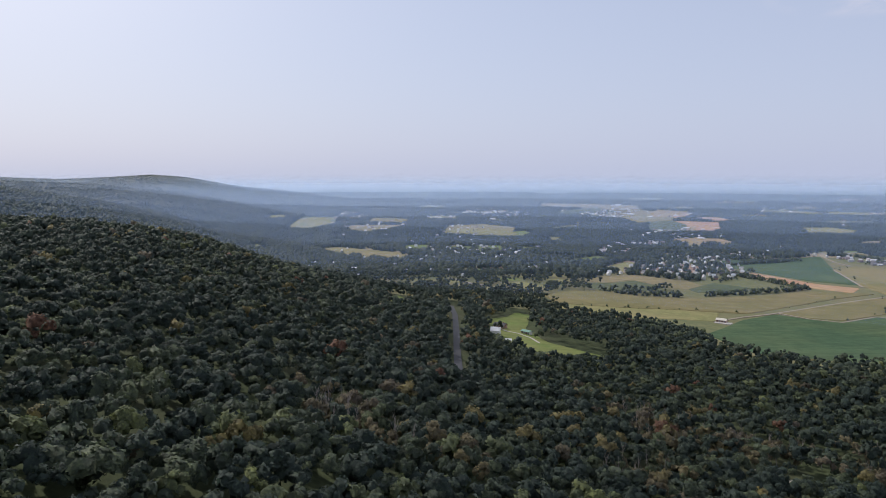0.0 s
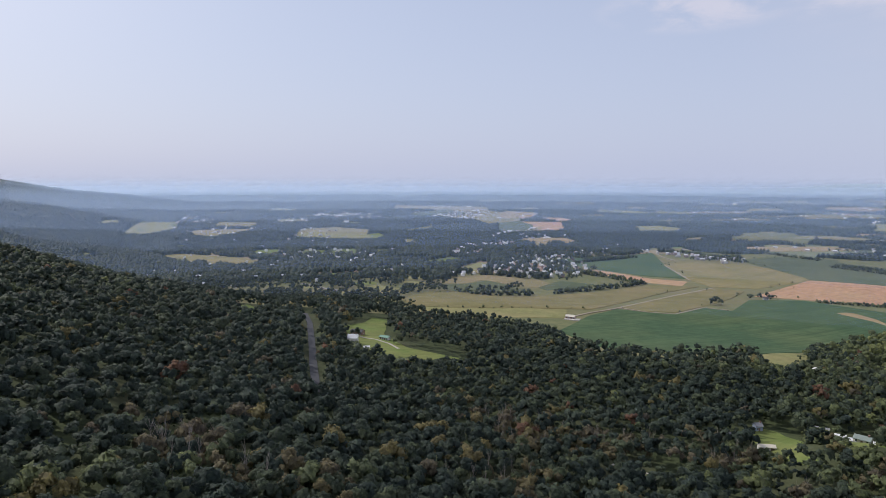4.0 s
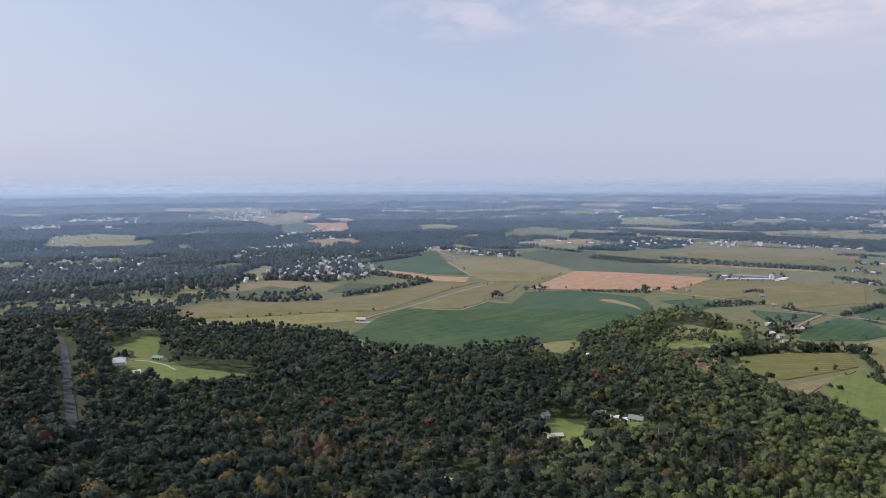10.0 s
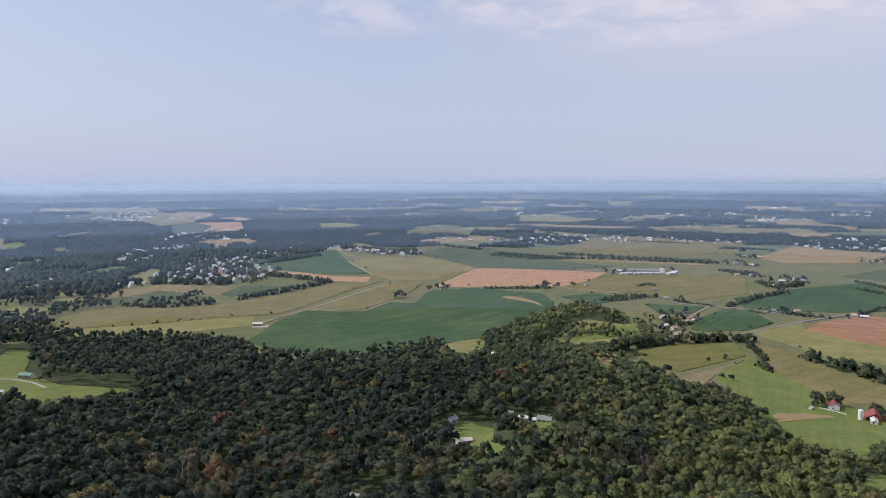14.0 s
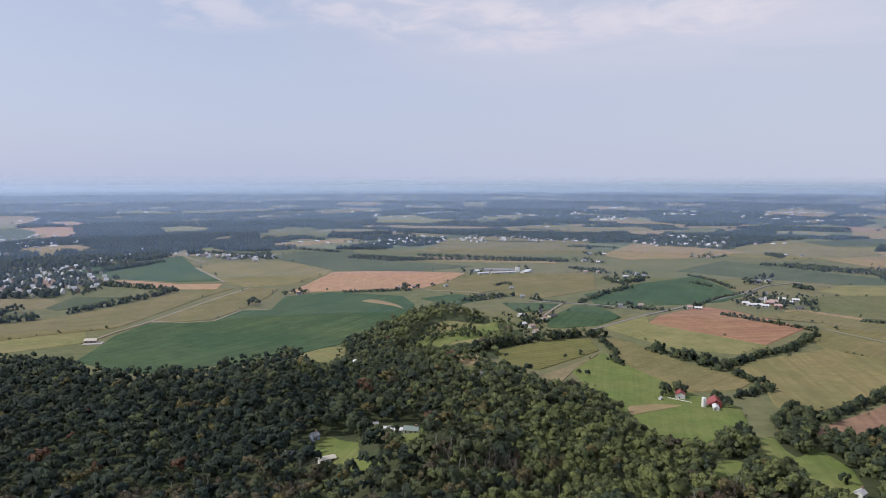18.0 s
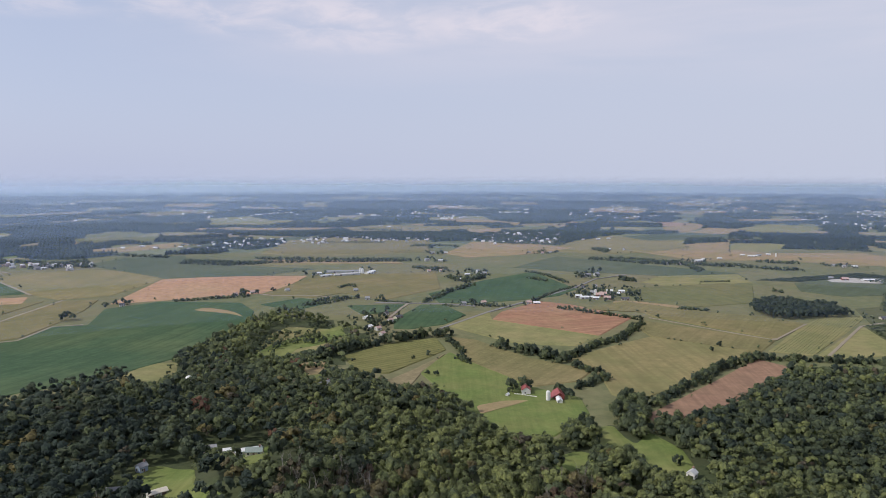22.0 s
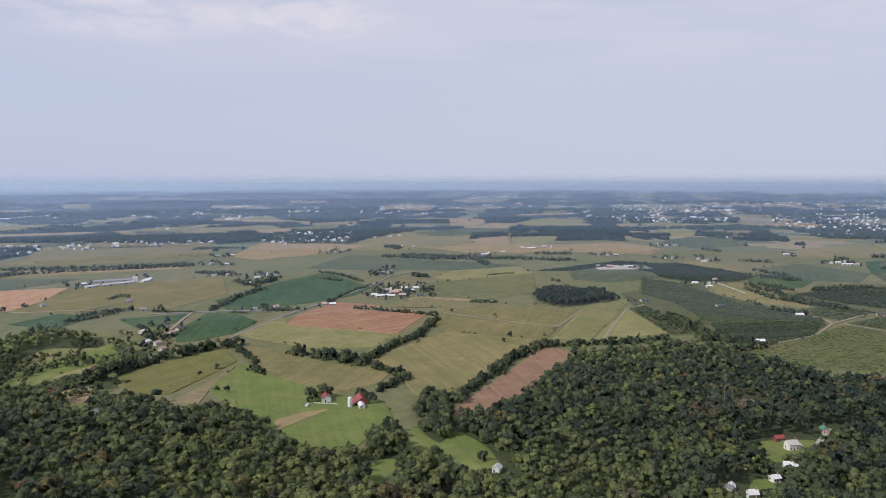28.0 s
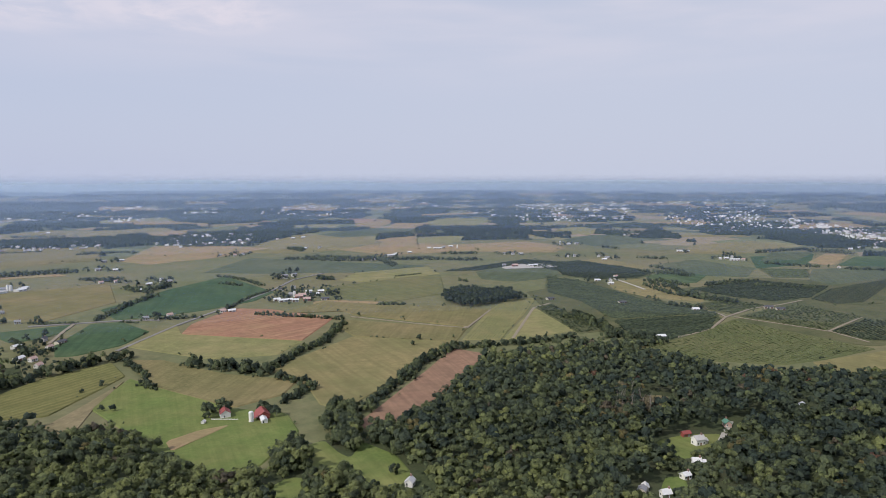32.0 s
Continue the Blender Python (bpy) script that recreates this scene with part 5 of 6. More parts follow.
for z in (0.4, 0.85, 1.25):
    bm = bmesh.new()
    box(bm, 0, -0.14, z, 19.4, -0.1, z + 0.25)
    part("rail", bm, WHITE, fence_root)
tagged(fence_root, "white board fence by the farmhouse", "fence")
# the cottage and the hamlet on the slope
house(310, 304, 20, 5.2, 4.6, 2.8, 1.9, WHITE, TIN, "white cottage with a pale steep roof at a wood's edge", 1, 2, yard=8.0)
house(463, 193, -35, 6.8, 5.4, 4.0, 2.0, WHITE, PALER, "large white two-storey house on a lawn", 2, 3, wing=(3.5, 4.0, 2.2), yard=3.0)
barn(474, 204, -35, 5.5, 3.0, 2.6, 1.2, REDW, REDR, "red-roofed shed behind the large white house", 2, "shed")
house(427, 184, -60, 4.8, 4.2, 2.7, 1.6, WHITE, TIN, "white house with a grey gable roof in the hamlet", 1, 3, wing=(3.0, 4.0, 2.2), yard=3.5)
house(402, 183, -30, 4.8, 4.0, 2.6, 1.4, WHITE, TIN, "white single-storey house with a grey roof", 1, 3, yard=3.5)
house(371, 184, -40, 4.8, 4.0, 2.8, 1.8, WHITE, TIN, "white house with a pale roof below the hamlet", 1, 3, yard=3.5)
house(370, 196, 10, 5, 4, 2.4, 1.2, CREAM, GREYR, "small tan shed beside the hamlet", 1, 1, False, name="shed", category="shed")
house(511, 187, 30, 6.5, 4.5, 2.7, 1.8, PINKR, GREENR, "faded red house with a green roof by the drive", 1, 3)
house(535, 172, -20, 5.5, 4.5, 2.8, 1.6, WHITE, TIN, "white cottage half hidden behind the hamlet", 1, 2, False, yard=2.5)
house(584, 151, 15, 9, 4.5, 2.6, 1.4, FARMW, TIN, "long pale outbuilding among the trees", 1, 3, False, yard=2.5, name="outbuilding", category="shed")
house(375, 196, 25, 4.0, 3.2, 2.4, 1.2, CREAM, TIN, "small cream shed in a forest gap", 1, 1, False, yard=2.5, name="shed", category="shed")

HOMES = len(YARDS)

# farms of the valley
def farm(spots, turn, kinds, label, group):
    """Farm buildings at their places, each of a kind: b barn, h house, l long shed, s silo, w white shed, r red barn."""
    for (x, y), k in zip(spots, kinds):
        a = turn + RNG0.uniform(-12, 12)
        if k == "s":
            silo(x, y, 1.6, 8.0)
        elif k == "h":
            house(x, y, a, 6.8, 5.2, 2.9, 1.8, FARMW, RNG0.choice((GREYR, DARKR, GREYR, PINKR)), "white valley farmhouse, " + label, 1, 3, group=group)
        elif k == "l":
            barn(x, y, a, 20, 7, 2.7, 1.4, FARMW, TIN, "long white livestock shed, " + label, 3, "shed", group)
        elif k == "w":
            barn(x, y, a, 9, 5.6, 2.7, 1.4, FARMW, TIN, "white metal farm shed, " + label, 2, "shed", group)
        elif k == "r":
            barn(x, y, a, 10.5, 7, 3.4, 2.2, REDW, PINKR, "faded red barn, " + label, 3, "barn", group)
        elif k == "d":
            barn(x, y, a, 11, 6.4, 2.7, 1.4, CREAM, DARKR, "dark-roofed farm shed, " + label, 3, "shed", group)
        else:
            barn(x, y, a, 9.5, 6.4, 3.2, 2.1, FARMW, GREYR, "grey-roofed white barn, " + label, 3, "barn", group)


RNG0 = random.Random(3)
farm([(69, 1088), (255, 1111), (308, 1105), (227, 1103)], 10, "hhhh", "beside the pink field", "field houses")
# the livestock farm at the pink field's end: two long sheds, barns and silos
for px, py, turn, w, d, roof, words in ((466, 1272, -19, 69, 9, GREYR, "very long grey-roofed livestock shed"), (457, 1233, 0, 49, 7, PALER, "long low pale feeding shed"),
                                        (501, 1232, 20, 15, 11, TIN, "broad white barn with a pale roof"), (414, 1269, 15, 12, 8, TIN, "white barn at the end of the yard"), (513, 1247, 20, 12, 9, TIN, "white barn behind the silos"), (417, 1233, 15, 24, 4, TIN, "long white low shed")):
    barn(px, py, turn, w, d, 2.5, 1.5, FARMW, roof, words, 2, "shed", "livestock farm")
for px, py in ((491, 1251), (492, 1242)):
    silo(px, py, 2.0, 8.5)
farm([(373, 831), (323, 780), (316, 752), (336, 847), (368, 858), (355, 816), (317, 794)], 25, "dhhwhhw", "along the valley lane", "lane hamlet")
farm([(404, 1055), (391, 976), (765, 1476), (710, 1332), (691, 1360), (796, 1465), (634, 1192), (612, 1200), (672, 1123), (652, 1124), (684, 1118)], -15, "hhbwbwhhswb", "in the open valley", "valley farms")
farm([(834, 1001), (820, 996), (581, 833), (589, 826), (524, 865), (495, 872), (611, 1078)], -20, "bhhwhhw", "by the country road", "roadside houses")
farm([(679, 842), (690, 816), (712, 832), (704, 806), (765, 841), (724, 790), (743, 829), (718, 853), (739, 902), (762, 900), (716, 846)], -35, "wwrrwdwbhhs", "of the large farmstead", "large farmstead")
farm([(682, 827), (722, 836), (828, 992), (752, 854)], -35, "lrhw", "of the large farmstead", "large farmstead")
farm([(1179, 1323), (965, 1361), (1256, 1751), (1179, 1050), (1208, 1060), (1252, 1055), (1102, 1032), (1013, 1343), (987, 1339), (765, 1967), (814, 1995), (1044, 2335), (1221, 2342), (726, 1959)], -20, "whrlwwhhhwhwwh", "far across the valley", "far farms")
farm([(1203, 750), (1232, 726), (1195, 770), (1123, 543), (1104, 511), (1183, 534), (957, 333), (775, 319), (948, 431), (916, 527)], -40, "rlhwwhwwdd", "among the orchards", "orchard buildings")
farm([(1365, 1058), (1361, 1081), (1387, 1057), (1413, 1033), (1426, 1062), (1682, 862), (1667, 880), (1697, 846), (1374, 854), (1370, 873), (1390, 842)], -40, "lwbswwsbhhw", "on the far rise", "ridge farms")
farm([(1415, 652), (1440, 656), (1677, 568), (1674, 553), (1570, 423), (1590, 445), (1583, 409), (1433, 729), (1031, 257), (1026, 242), (1977, 229), (1937, 244), (2001, 196)], -55, "wblwlwhhddwww", "past the orchards", "eastern farms")
farm([(-1254, 1191), (-699, 826), (-508, 563), (-814, 870), (-589, 1120), (-565, 1107), (-620, 1154), (-715, 1193), (-637, 2382), (-925, 2869), (-829, 3126)], 30, "whhhwbwhlll", "among the valley woods", "western houses")
farm([(432, 1930), (459, 1906), (495, 1916), (558, 1903), (603, 1912), (638, 1886), (686, 1855), (763, 1829), (816, 1850), (847, 1783), (885, 1789), (916, 1797), (622, 2441), (680, 2421)], 10, "hwhhdhhhhhwwhh", "far off between fields and woods", "scattered homesteads")
farm([(315, 2573), (957, 2215), (701, 2843), (928, 2770), (354, 1969), (306, 1893), (257, 1874), (289, 1932), (455, 2236), (1070, 1672), (1074, 1637), (1122, 1655), (1212, 1717), (1255, 1722)], 10, "whhwhhwwhhwwbh", "far off between fields and woods", "scattered homesteads")
farm([(1195, 1580), (1242, 1581), (1286, 1601), (1169, 1054), (1745, 1675), (1531, 2646), (1424, 2754), (1323, 1589), (1368, 1574), (1409, 1577), (84, 1899), (128, 1914), (174, 1932), (198, 1876)], -20, "hwhhhdwhwwhwww", "far off between fields and woods", "scattered homesteads")
farm([(28, 1617), (4, 1594), (-37, 1587), (-221, 1834), (-203, 1840), (-337, 2107), (-405, 2256), (-432, 2173), (-279, 1987), (-1250, 1210), (-712, 862), (-596, 666), (-897, 929), (-849, 921)], 25, "hhwhdhhwwhhhdw", "far off between fields and woods", "scattered homesteads")
farm([(-785, 885), (-1248, 1335), (-1110, 1359), (-748, 1196), (-906, 1312), (-865, 1275), (-992, 1364), (-829, 1448), (-789, 1404), (-762, 1502), (-718, 1544), (-677, 1595), (-659, 1588), (-548, 1536)], 10, "bhhhhhdwhbhbwh", "far off between fields and woods", "scattered homesteads")
farm([(-490, 1492), (-1170, 2960), (-1240, 2856), (-1043, 2774), (-1702, 2485), (-1781, 2513), (1040, 2401), (804, 1881), (889, 1858), (920, 1864), (938, 1814), (691, 1152), (854, 1000), (1208, 1302)], 10, "hhhwhhbhwdhhbh", "far off between fields and woods", "scattered homesteads")
farm([(1090, 1047), (1417, 738), (1461, 684), (1575, 454), (1622, 441), (1137, 525), (2034, 845), (2098, 825), (2135, 811), (1556, 228)], 25, "bhbwbhhhwh", "far off between fields and woods", "scattered homesteads")
slab(1225, 738, -40, 110, 70, CONC, "pale paved yard of the fruit market")


# ---- villages ----
HOUSE_KINDS = []
for wall, roof, w, d, h in ((WHITE, TIN, 6.4, 4.6, 3.4), (WHITE, PALER, 6.2, 4.6, 2.8), (CREAM, PALER, 7.4, 4.8, 2.7), (BRICK, DARKR, 6.6, 4.6, 3.4), (WHITE, TIN, 7.0, 5, 3.4), (CREAM, TIN, 6, 4.6, 3.6)):
    HOUSE_KINDS.append(house(0, -600, 0, w, d, h, 2.5, wall, roof, "village house with pale siding and a shingle roof" if wall is not BRICK else "brick village house with a dark roof", 2 if h > 4 else 1, 3, False, lod=True, group="village houses", over=0.3))
FIRST = list(HOUSE_KINDS)
YARDS[-6:] = []


def village(poly, count, seed, grow=1.0):
    """Houses strewn over a village's outline, turned by streets."""
    rng = random.Random(seed)
    xs, ys = [p[0] for p in poly], [p[1] for p in poly]
    placed = []
    for _ in range(count * 30):
        x, y = rng.uniform(min(xs), max(xs)), rng.uniform(min(ys), max(ys))
        if len(placed) >= count:
            break
        if not inside(np.array([x]), np.array([y]), poly)[0] or any(math.hypot(x - a, y - b) < 17 for a, b in placed):
            continue
        placed.append((x, y))
        YARDS.append((x, y, 10))
        far = math.hypot(x, y)
        YARDS.append((x - 15 * x / far, y - 15 * y / far, 9))
        m = pose(x, y, float(ground(x, y)) + 0.15, 0, 0, rng.choice((0, 90)) + rng.uniform(-15, 15) + seed * 20)
        if FIRST:
            o = FIRST.pop()
            o.matrix_basis = m
        else:
            copy_thing(rng.choice(HOUSE_KINDS), m)


village([(-438, 1462), (-355, 1552), (-249, 1402), (-230, 1234), (-306, 1156), (-381, 1214)], 84, 1)
village([(-459, 1138), (-437, 1303), (-404, 1291), (-386, 1214), (-431, 1130)], 14, 2)
village([(-633, 1170), (-596, 1217), (-546, 1135), (-590, 1098)], 5, 3)
village([(-1160, 1415), (-1176, 1676), (-899, 1630), (-670, 1251), (-732, 1161), (-995, 1240)], 46, 4)
village([(-1015, 1288), (-892, 1580), (-694, 1449), (-691, 1224), (-858, 1167)], 22, 8)
village([(-367, 1388), (-311, 1755), (-241, 1915), (-232, 1622)], 18, 9)

village([(-900, 760), (-1250, 1150), (-1000, 1300), (-620, 1000), (-600, 850)], 34, 11)


TOWN_SPOTS = []


def town(poly, count, seed, label, big=0.12):
    """A far town: many small gabled blocks, joined, with a few broad pale roofs."""
    rng = np.random.default_rng(seed)
    count = int(count * 1.6)
    x = rng.uniform(min(p[0] for p in poly), max(p[0] for p in poly), count * 4)
    y = rng.uniform(min(p[1] for p in poly), max(p[1] for p in poly), count * 4)
    k = inside(x, y, poly)
    x, y = x[k][:count], y[k][:count]
    n = len(x)
    TOWN_SPOTS.append((x, y))
    w = np.where(rng.random(n) < big * 0.5, 11.0, 3.9) * (0.8 + 0.6 * rng.random(n))
    h = 2.1 + 1.3 * rng.random(n)
    tv = np.array([(-1, -0.6, -0.4), (1, -0.6, -0.4), (1, 0.6, -0.4), (-1, 0.6, -0.4), (-1, -0.6, 1), (1, -0.6, 1), (1, 0.6, 1), (-1, 0.6, 1), (-1, 0, 1.6), (1, 0, 1.6)])
    tf = np.array([(0, 1, 5), (0, 5, 4), (2, 3, 7), (2, 7, 6), (1, 2, 6), (1, 6, 5), (3, 0, 4), (3, 4, 7), (5, 6, 9), (7, 4, 8), (4, 5, 9), (4, 9, 8), (6, 7, 8), (6, 8, 9)])
    v, f, t, _ = gather([(tv, tf)], np.zeros(n, int), x, y, ground(x, y) + h * 0.5, w, h, rng.random(n) * 3, rng.random(n))
    return tagged(raw("distant_town", v, f, TOWN, tint=t), label, "town", kind="stuff")


TOWN, tn, tl, tb = shader("town_walls_and_roofs")
ti = tn.new("ShaderNodeAttribute")
ti.attribute_name = "tint"
tr_ = ramp_of(tn, [(0.0, (0.80, 0.79, 0.77)), (0.45, (0.68, 0.66, 0.63)), (0.6, (0.26, 0.26, 0.27)), (0.85, (0.28, 0.20, 0.18)), (1.0, (0.78, 0.78, 0.78))])
tl.new(ti.outputs["Fac"], tr_.inputs[0])
tl.new(mixed(tn, tl, 0.15, tr_.outputs[0], (0.36, 0.35, 0.34)), tb.inputs["Base Color"])
tb.inputs["Roughness"].default_value = 0.7
town([(-1736, 2633), (-1846, 2927), (-1496, 2826), (-1353, 2552)], 119, 1, "dense pale roofs of a far suburb", 0.02)
town([(-1973, 2028), (-2197, 2338), (-2021, 2316), (-1811, 2038)], 76, 2, "pale roofs of a suburb below the mountain", 0.02)
town([(-1261, 2875), (-1248, 3320), (-1065, 3208), (-1013, 2756)], 59, 3, "scattered far houses and sheds")
town([(2685, 1901), (3300, 1895), (3526, 1391), (2695, 1074), (2428, 1359)], 190, 4, "pale buildings of a far town")
town([(3192, 1140), (3843, 800), (2356, 509), (2237, 654), (2653, 897)], 165, 5, "houses of a far wooded town", 0.05)
town([(2663, 673), (3102, 558), (2680, 211), (2015, 176), (2401, 368)], 187, 6, "far houses past the orchards")
town([(579, 3374), (1677, 3118), (2571, 2574), (2281, 2143), (1189, 2714)], 187, 7, "scattered pale farm roofs in the distance", 0.25)
town([(-1786, 2364), (-1544, 3026), (-1359, 2664), (-1484, 2105)], 85, 8, "far houses among woods")
town([(-1800, 3000), (-1200, 3900), (0, 4300), (1500, 4100), (1300, 3100), (-300, 2700)], 187, 9, "specks of pale roofs towards the skyline", 0.3)
town([(1600, 3200), (2600, 3600), (3900, 2300), (4300, 700), (3300, 900), (2900, 2000)], 238, 10, "specks of pale roofs beyond the town", 0.3)
town([(-188, 1728), (-14, 1658), (65, 1585), (-13, 1526)], 23, 25, "pale houses of a far village among trees", 0.02)
town([(246, 1778), (479, 2057), (1001, 1950), (909, 1767), (568, 1825)], 68, 26, "pale houses of a far village among trees", 0.02)
town([(1031, 1727), (1270, 1918), (1391, 1769), (1181, 1527), (1028, 1609)], 61, 27, "pale houses of a far village among trees", 0.02)
town([(-698, 1648), (-565, 1894), (-461, 1542), (-596, 1466)], 37, 30, "pale houses of a far village among trees", 0.02)
town([(-1500, 1400), (-1900, 2000), (-1300, 2100), (-1000, 1700)], 61, 32, "pale houses of a far village among trees", 0.02)
town([(-640, 1950), (-900, 2300), (-500, 2400), (-330, 2000)], 37, 33, "pale houses of a far village among trees", 0.02)

# ---- vineyards and orchards ----
rows_block("vineyard", [(641, 493), (790, 551), (877, 580), (913, 550), (848, 525), (665, 460)])
orchard([(828, 396), (951, 302), (853, 285), (772, 306), (748, 339)], 3.5, 1.25, "dark")
orchard([(1115, 634), (1116, 576), (1001, 425), (969, 344), (955, 303), (837, 400), (932, 489), (970, 560)], 3.5, 1.25, "dark")
orchard([(1287, 716), (1368, 690), (1316, 549), (1274, 500), (1196, 499), (1139, 555), (1151, 621)], 3.5, 1.25, "dark")
orchard([(701, 322), (810, 291), (921, 277), (869, 159), (852, 124), (773, 161), (728, 190), (715, 230), (683, 291)], 3.8, 0.7, "young")
orchard([(953, 275), (1030, 252), (1083, 228), (1036, 148), (920, 177), (939, 230)], 3.8, 1.0, "mixed")
orchard([(917, 171), (1022, 144), (1025, 122), (903, 116), (893, 130)], 3.5, 1.25, "dark")
orchard([(1018, 339), (1073, 316), (1048, 262), (960, 290), (978, 324)], 3.8, 1.0, "mixed")
orchard([(1126, 389), (1287, 328), (1286, 215), (1159, 222), (1087, 259), (1091, 317)], 3.5, 1.25, "dark")
orchard([(1136, 222), (1254, 211), (1436, 144), (1341, 139), (1162, 155), (1115, 183)], 3.5, 1.25, "dark")
orchard([(1457, 352), (1493, 275), (1380, 256), (1344, 306)], 3.8, 1.0, "mixed")
orchard([(1061, 820), (1315, 786), (1327, 678), (1297, 523), (1171, 594), (1242, 758), (1108, 776)], 3.5, 1.25, "dark")
orchard([(850, 516), (888, 512), (778, 382), (743, 403)], 3.8, 1.0, "mixed")
KNOLL = [(120, 613), (151, 738), (209, 839), (264, 878), (308, 807), (291, 730), (239, 661), (172, 615)]
SICK = ((-45, 360, 20), (-95, 350, 16), (15, 364, 14), (105, 356, 16), (510, 250, 18), (-140, 145, 14), (215, 300, 10),
        (57, 329, 9), (131, 352, 9), (22, 396, 8), (-86, 322, 13), (-80, 256, 10), (-82, 323, 14), (-140, 132, 14), (-80, 224, 9), (238, 315, 9), (107, 361, 7), (17, 352, 8))

# strips of far fields between the distant woods
def far_fields(count, seed):
    rng = random.Random(seed)
    made = 0
    while made < count:
        az, r = radians(rng.uniform(-92, 40)), rng.uniform(1900, 4650)
        x, y = 22 - r * math.sin(az), -49 + r * math.cos(az)
        w, d, a = rng.uniform(50, 170), rng.uniform(20, 66) * r / 2500, rng.uniform(-0.5, 0.5) + az
        poly = [(x + w * u * math.cos(a) - d * v * math.sin(a), y + w * u * math.sin(a) + d * v * math.cos(a)) for u, v in ((-1, -1), (0.2, -1.1), (1, -0.8), (0.9, 0.9), (-0.8, 1))]
        px, py = np.array([p[0] for p in poly] + [x]), np.array([p[1] for p in poly] + [y])
        if np.hypot(px - 22, py + 49).max() > 4780 or inside(px, py, OPEN).any() or any(inside(px, py, c).any() or math.hypot(c[0][0] - x, c[0][1] - y) < 110 for c in CLEAR):
            made += 0.2
            continue
        field(rng.choice(("pasture", "green_corn", "hay", "lawn") if az > 0.1 else ("hay", "hay", "pasture", "pasture", "green_corn", "dim_soy", "tan_earth", "tan_earth", "corn", "tan_hay", "tan_hay")), poly)
        made += 1


far_fields(170, 5)


# small clearings, gardens and paddocks among the western woods
def clearings(count, seed):
    rng = random.Random(seed)
    made = 0
    while made < count:
        az, r = radians(rng.uniform(2, 44)), rng.uniform(1000, 2300)
        x, y, a = 22 - r * math.sin(az), -49 + r * math.cos(az), rng.uniform(0, 6)
        w, d = rng.uniform(14, 50), rng.uniform(10, 28)
        poly = [(x + w * u * math.cos(a) - d * v * math.sin(a), y + w * u * math.sin(a) + d * v * math.cos(a)) for u, v in ((-1, -0.8), (0.3, -1.1), (1, -0.6), (0.8, 0.9), (-0.7, 1))]
        px, py = np.array([p[0] for p in poly] + [x]), np.array([p[1] for p in poly] + [y])
        if inside(px, py, OPEN).any() or inside(px, py, FOREST).any() or any(inside(px, py, c).any() for c in CLEAR) or any(math.hypot(x - q[0], y - q[1]) < 50 for q in YARDS):
            made += 0.2
            continue
        field(rng.choice(("hay", "pasture", "lawn", "lawn", "green_corn")), poly)
        made += 1


clearings(110, 8)



def tints_with_shade(x, y):
    # Place terms paint the backlit west flank darker and a sunlit strip lighter.
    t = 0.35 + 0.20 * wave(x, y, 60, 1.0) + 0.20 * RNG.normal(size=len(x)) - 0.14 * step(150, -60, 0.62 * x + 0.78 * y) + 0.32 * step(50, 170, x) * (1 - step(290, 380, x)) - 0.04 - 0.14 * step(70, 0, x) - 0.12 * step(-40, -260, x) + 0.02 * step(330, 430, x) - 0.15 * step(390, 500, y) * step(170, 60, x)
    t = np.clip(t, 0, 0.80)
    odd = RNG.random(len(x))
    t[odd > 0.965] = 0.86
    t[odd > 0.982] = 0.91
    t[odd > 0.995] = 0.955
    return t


# the wooded flank in front of the camera
fx, fy = scatter(-1200, 1000, -330, 960, 7.7)
fr, fa = seen_side(fx, fy)
keep = inside(fx, fy, FOREST) & (fr < 1150) & (((fa > -93) & ((fa < 78) | ((fr < 420) & (fa < 125)))) | (fr < 190))
thin = RNG.random(len(fx))
keep &= ~((fr > 800) & (thin < 0.2)) & ~((fr < 120) & (thin < 0.1))
fx, fy = fx[keep], fy[keep]
keep = free(fx, fy, 3.5)
low = keep & open_before(fx, fy)
sx, sy = fx[low], fy[low]
keep &= ~low
keep &= ~(inside(fx, fy, KNOLL) & (RNG.random(len(fx)) < 0.62))
fx, fy = fx[keep], fy[keep]
fr, fa = seen_side(fx, fy)
n = len(fx)
wide = (2.7 + 4.0 * RNG.random(n) ** 2.0) * np.where(fr > 800, 1.1, 1.0) * (1 - 0.10 * step(-60, -220, fx))
tall = wide * (0.78 + 0.40 * RNG.random(n))
rise = 8.8 + 4.0 * RNG.random(n) ** 1.4 + 2.4 * wave(fx, fy, 28, 2.0)
ft = tints_with_shade(fx, fy)
dying = np.zeros(n, bool)
for cx, cy, cr in SICK:
    weak = (np.hypot((fx - cx) * 0.5, fy - cy) < cr * 1.9) & (RNG.random(n) < 0.12)
    ft[weak] = 0.87 + 0.045 * RNG.random(weak.sum())
    dying |= (np.hypot((fx - cx) * 0.6, fy - cy) < cr) & (RNG.random(n) < 0.55)
solo = np.zeros(n, bool)
solo[np.argsort(np.hypot(fx - 150, fy - 300) + 1e6 * dying)[:300]] = True
edge = near_line(fx, fy, FOREST_EDGE + FOREST_EDGE1 + FOREST_EDGE2 + FOREST_EDGE3[:-3] + FOREST_EDGE4) < 13
rise[edge] = tall[edge] * 0.72 + 1.0
near = (fr >= 130) & (fr < 320) & (fa > -95) & (fa < 105) & ~dying & ~solo
mid = (((fr >= 320) & (fr < 560)) | (fr < 130)) & ~dying & ~solo
far = ~near & ~mid & ~dying & ~solo
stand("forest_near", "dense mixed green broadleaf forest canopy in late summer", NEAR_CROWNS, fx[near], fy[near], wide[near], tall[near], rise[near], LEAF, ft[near])
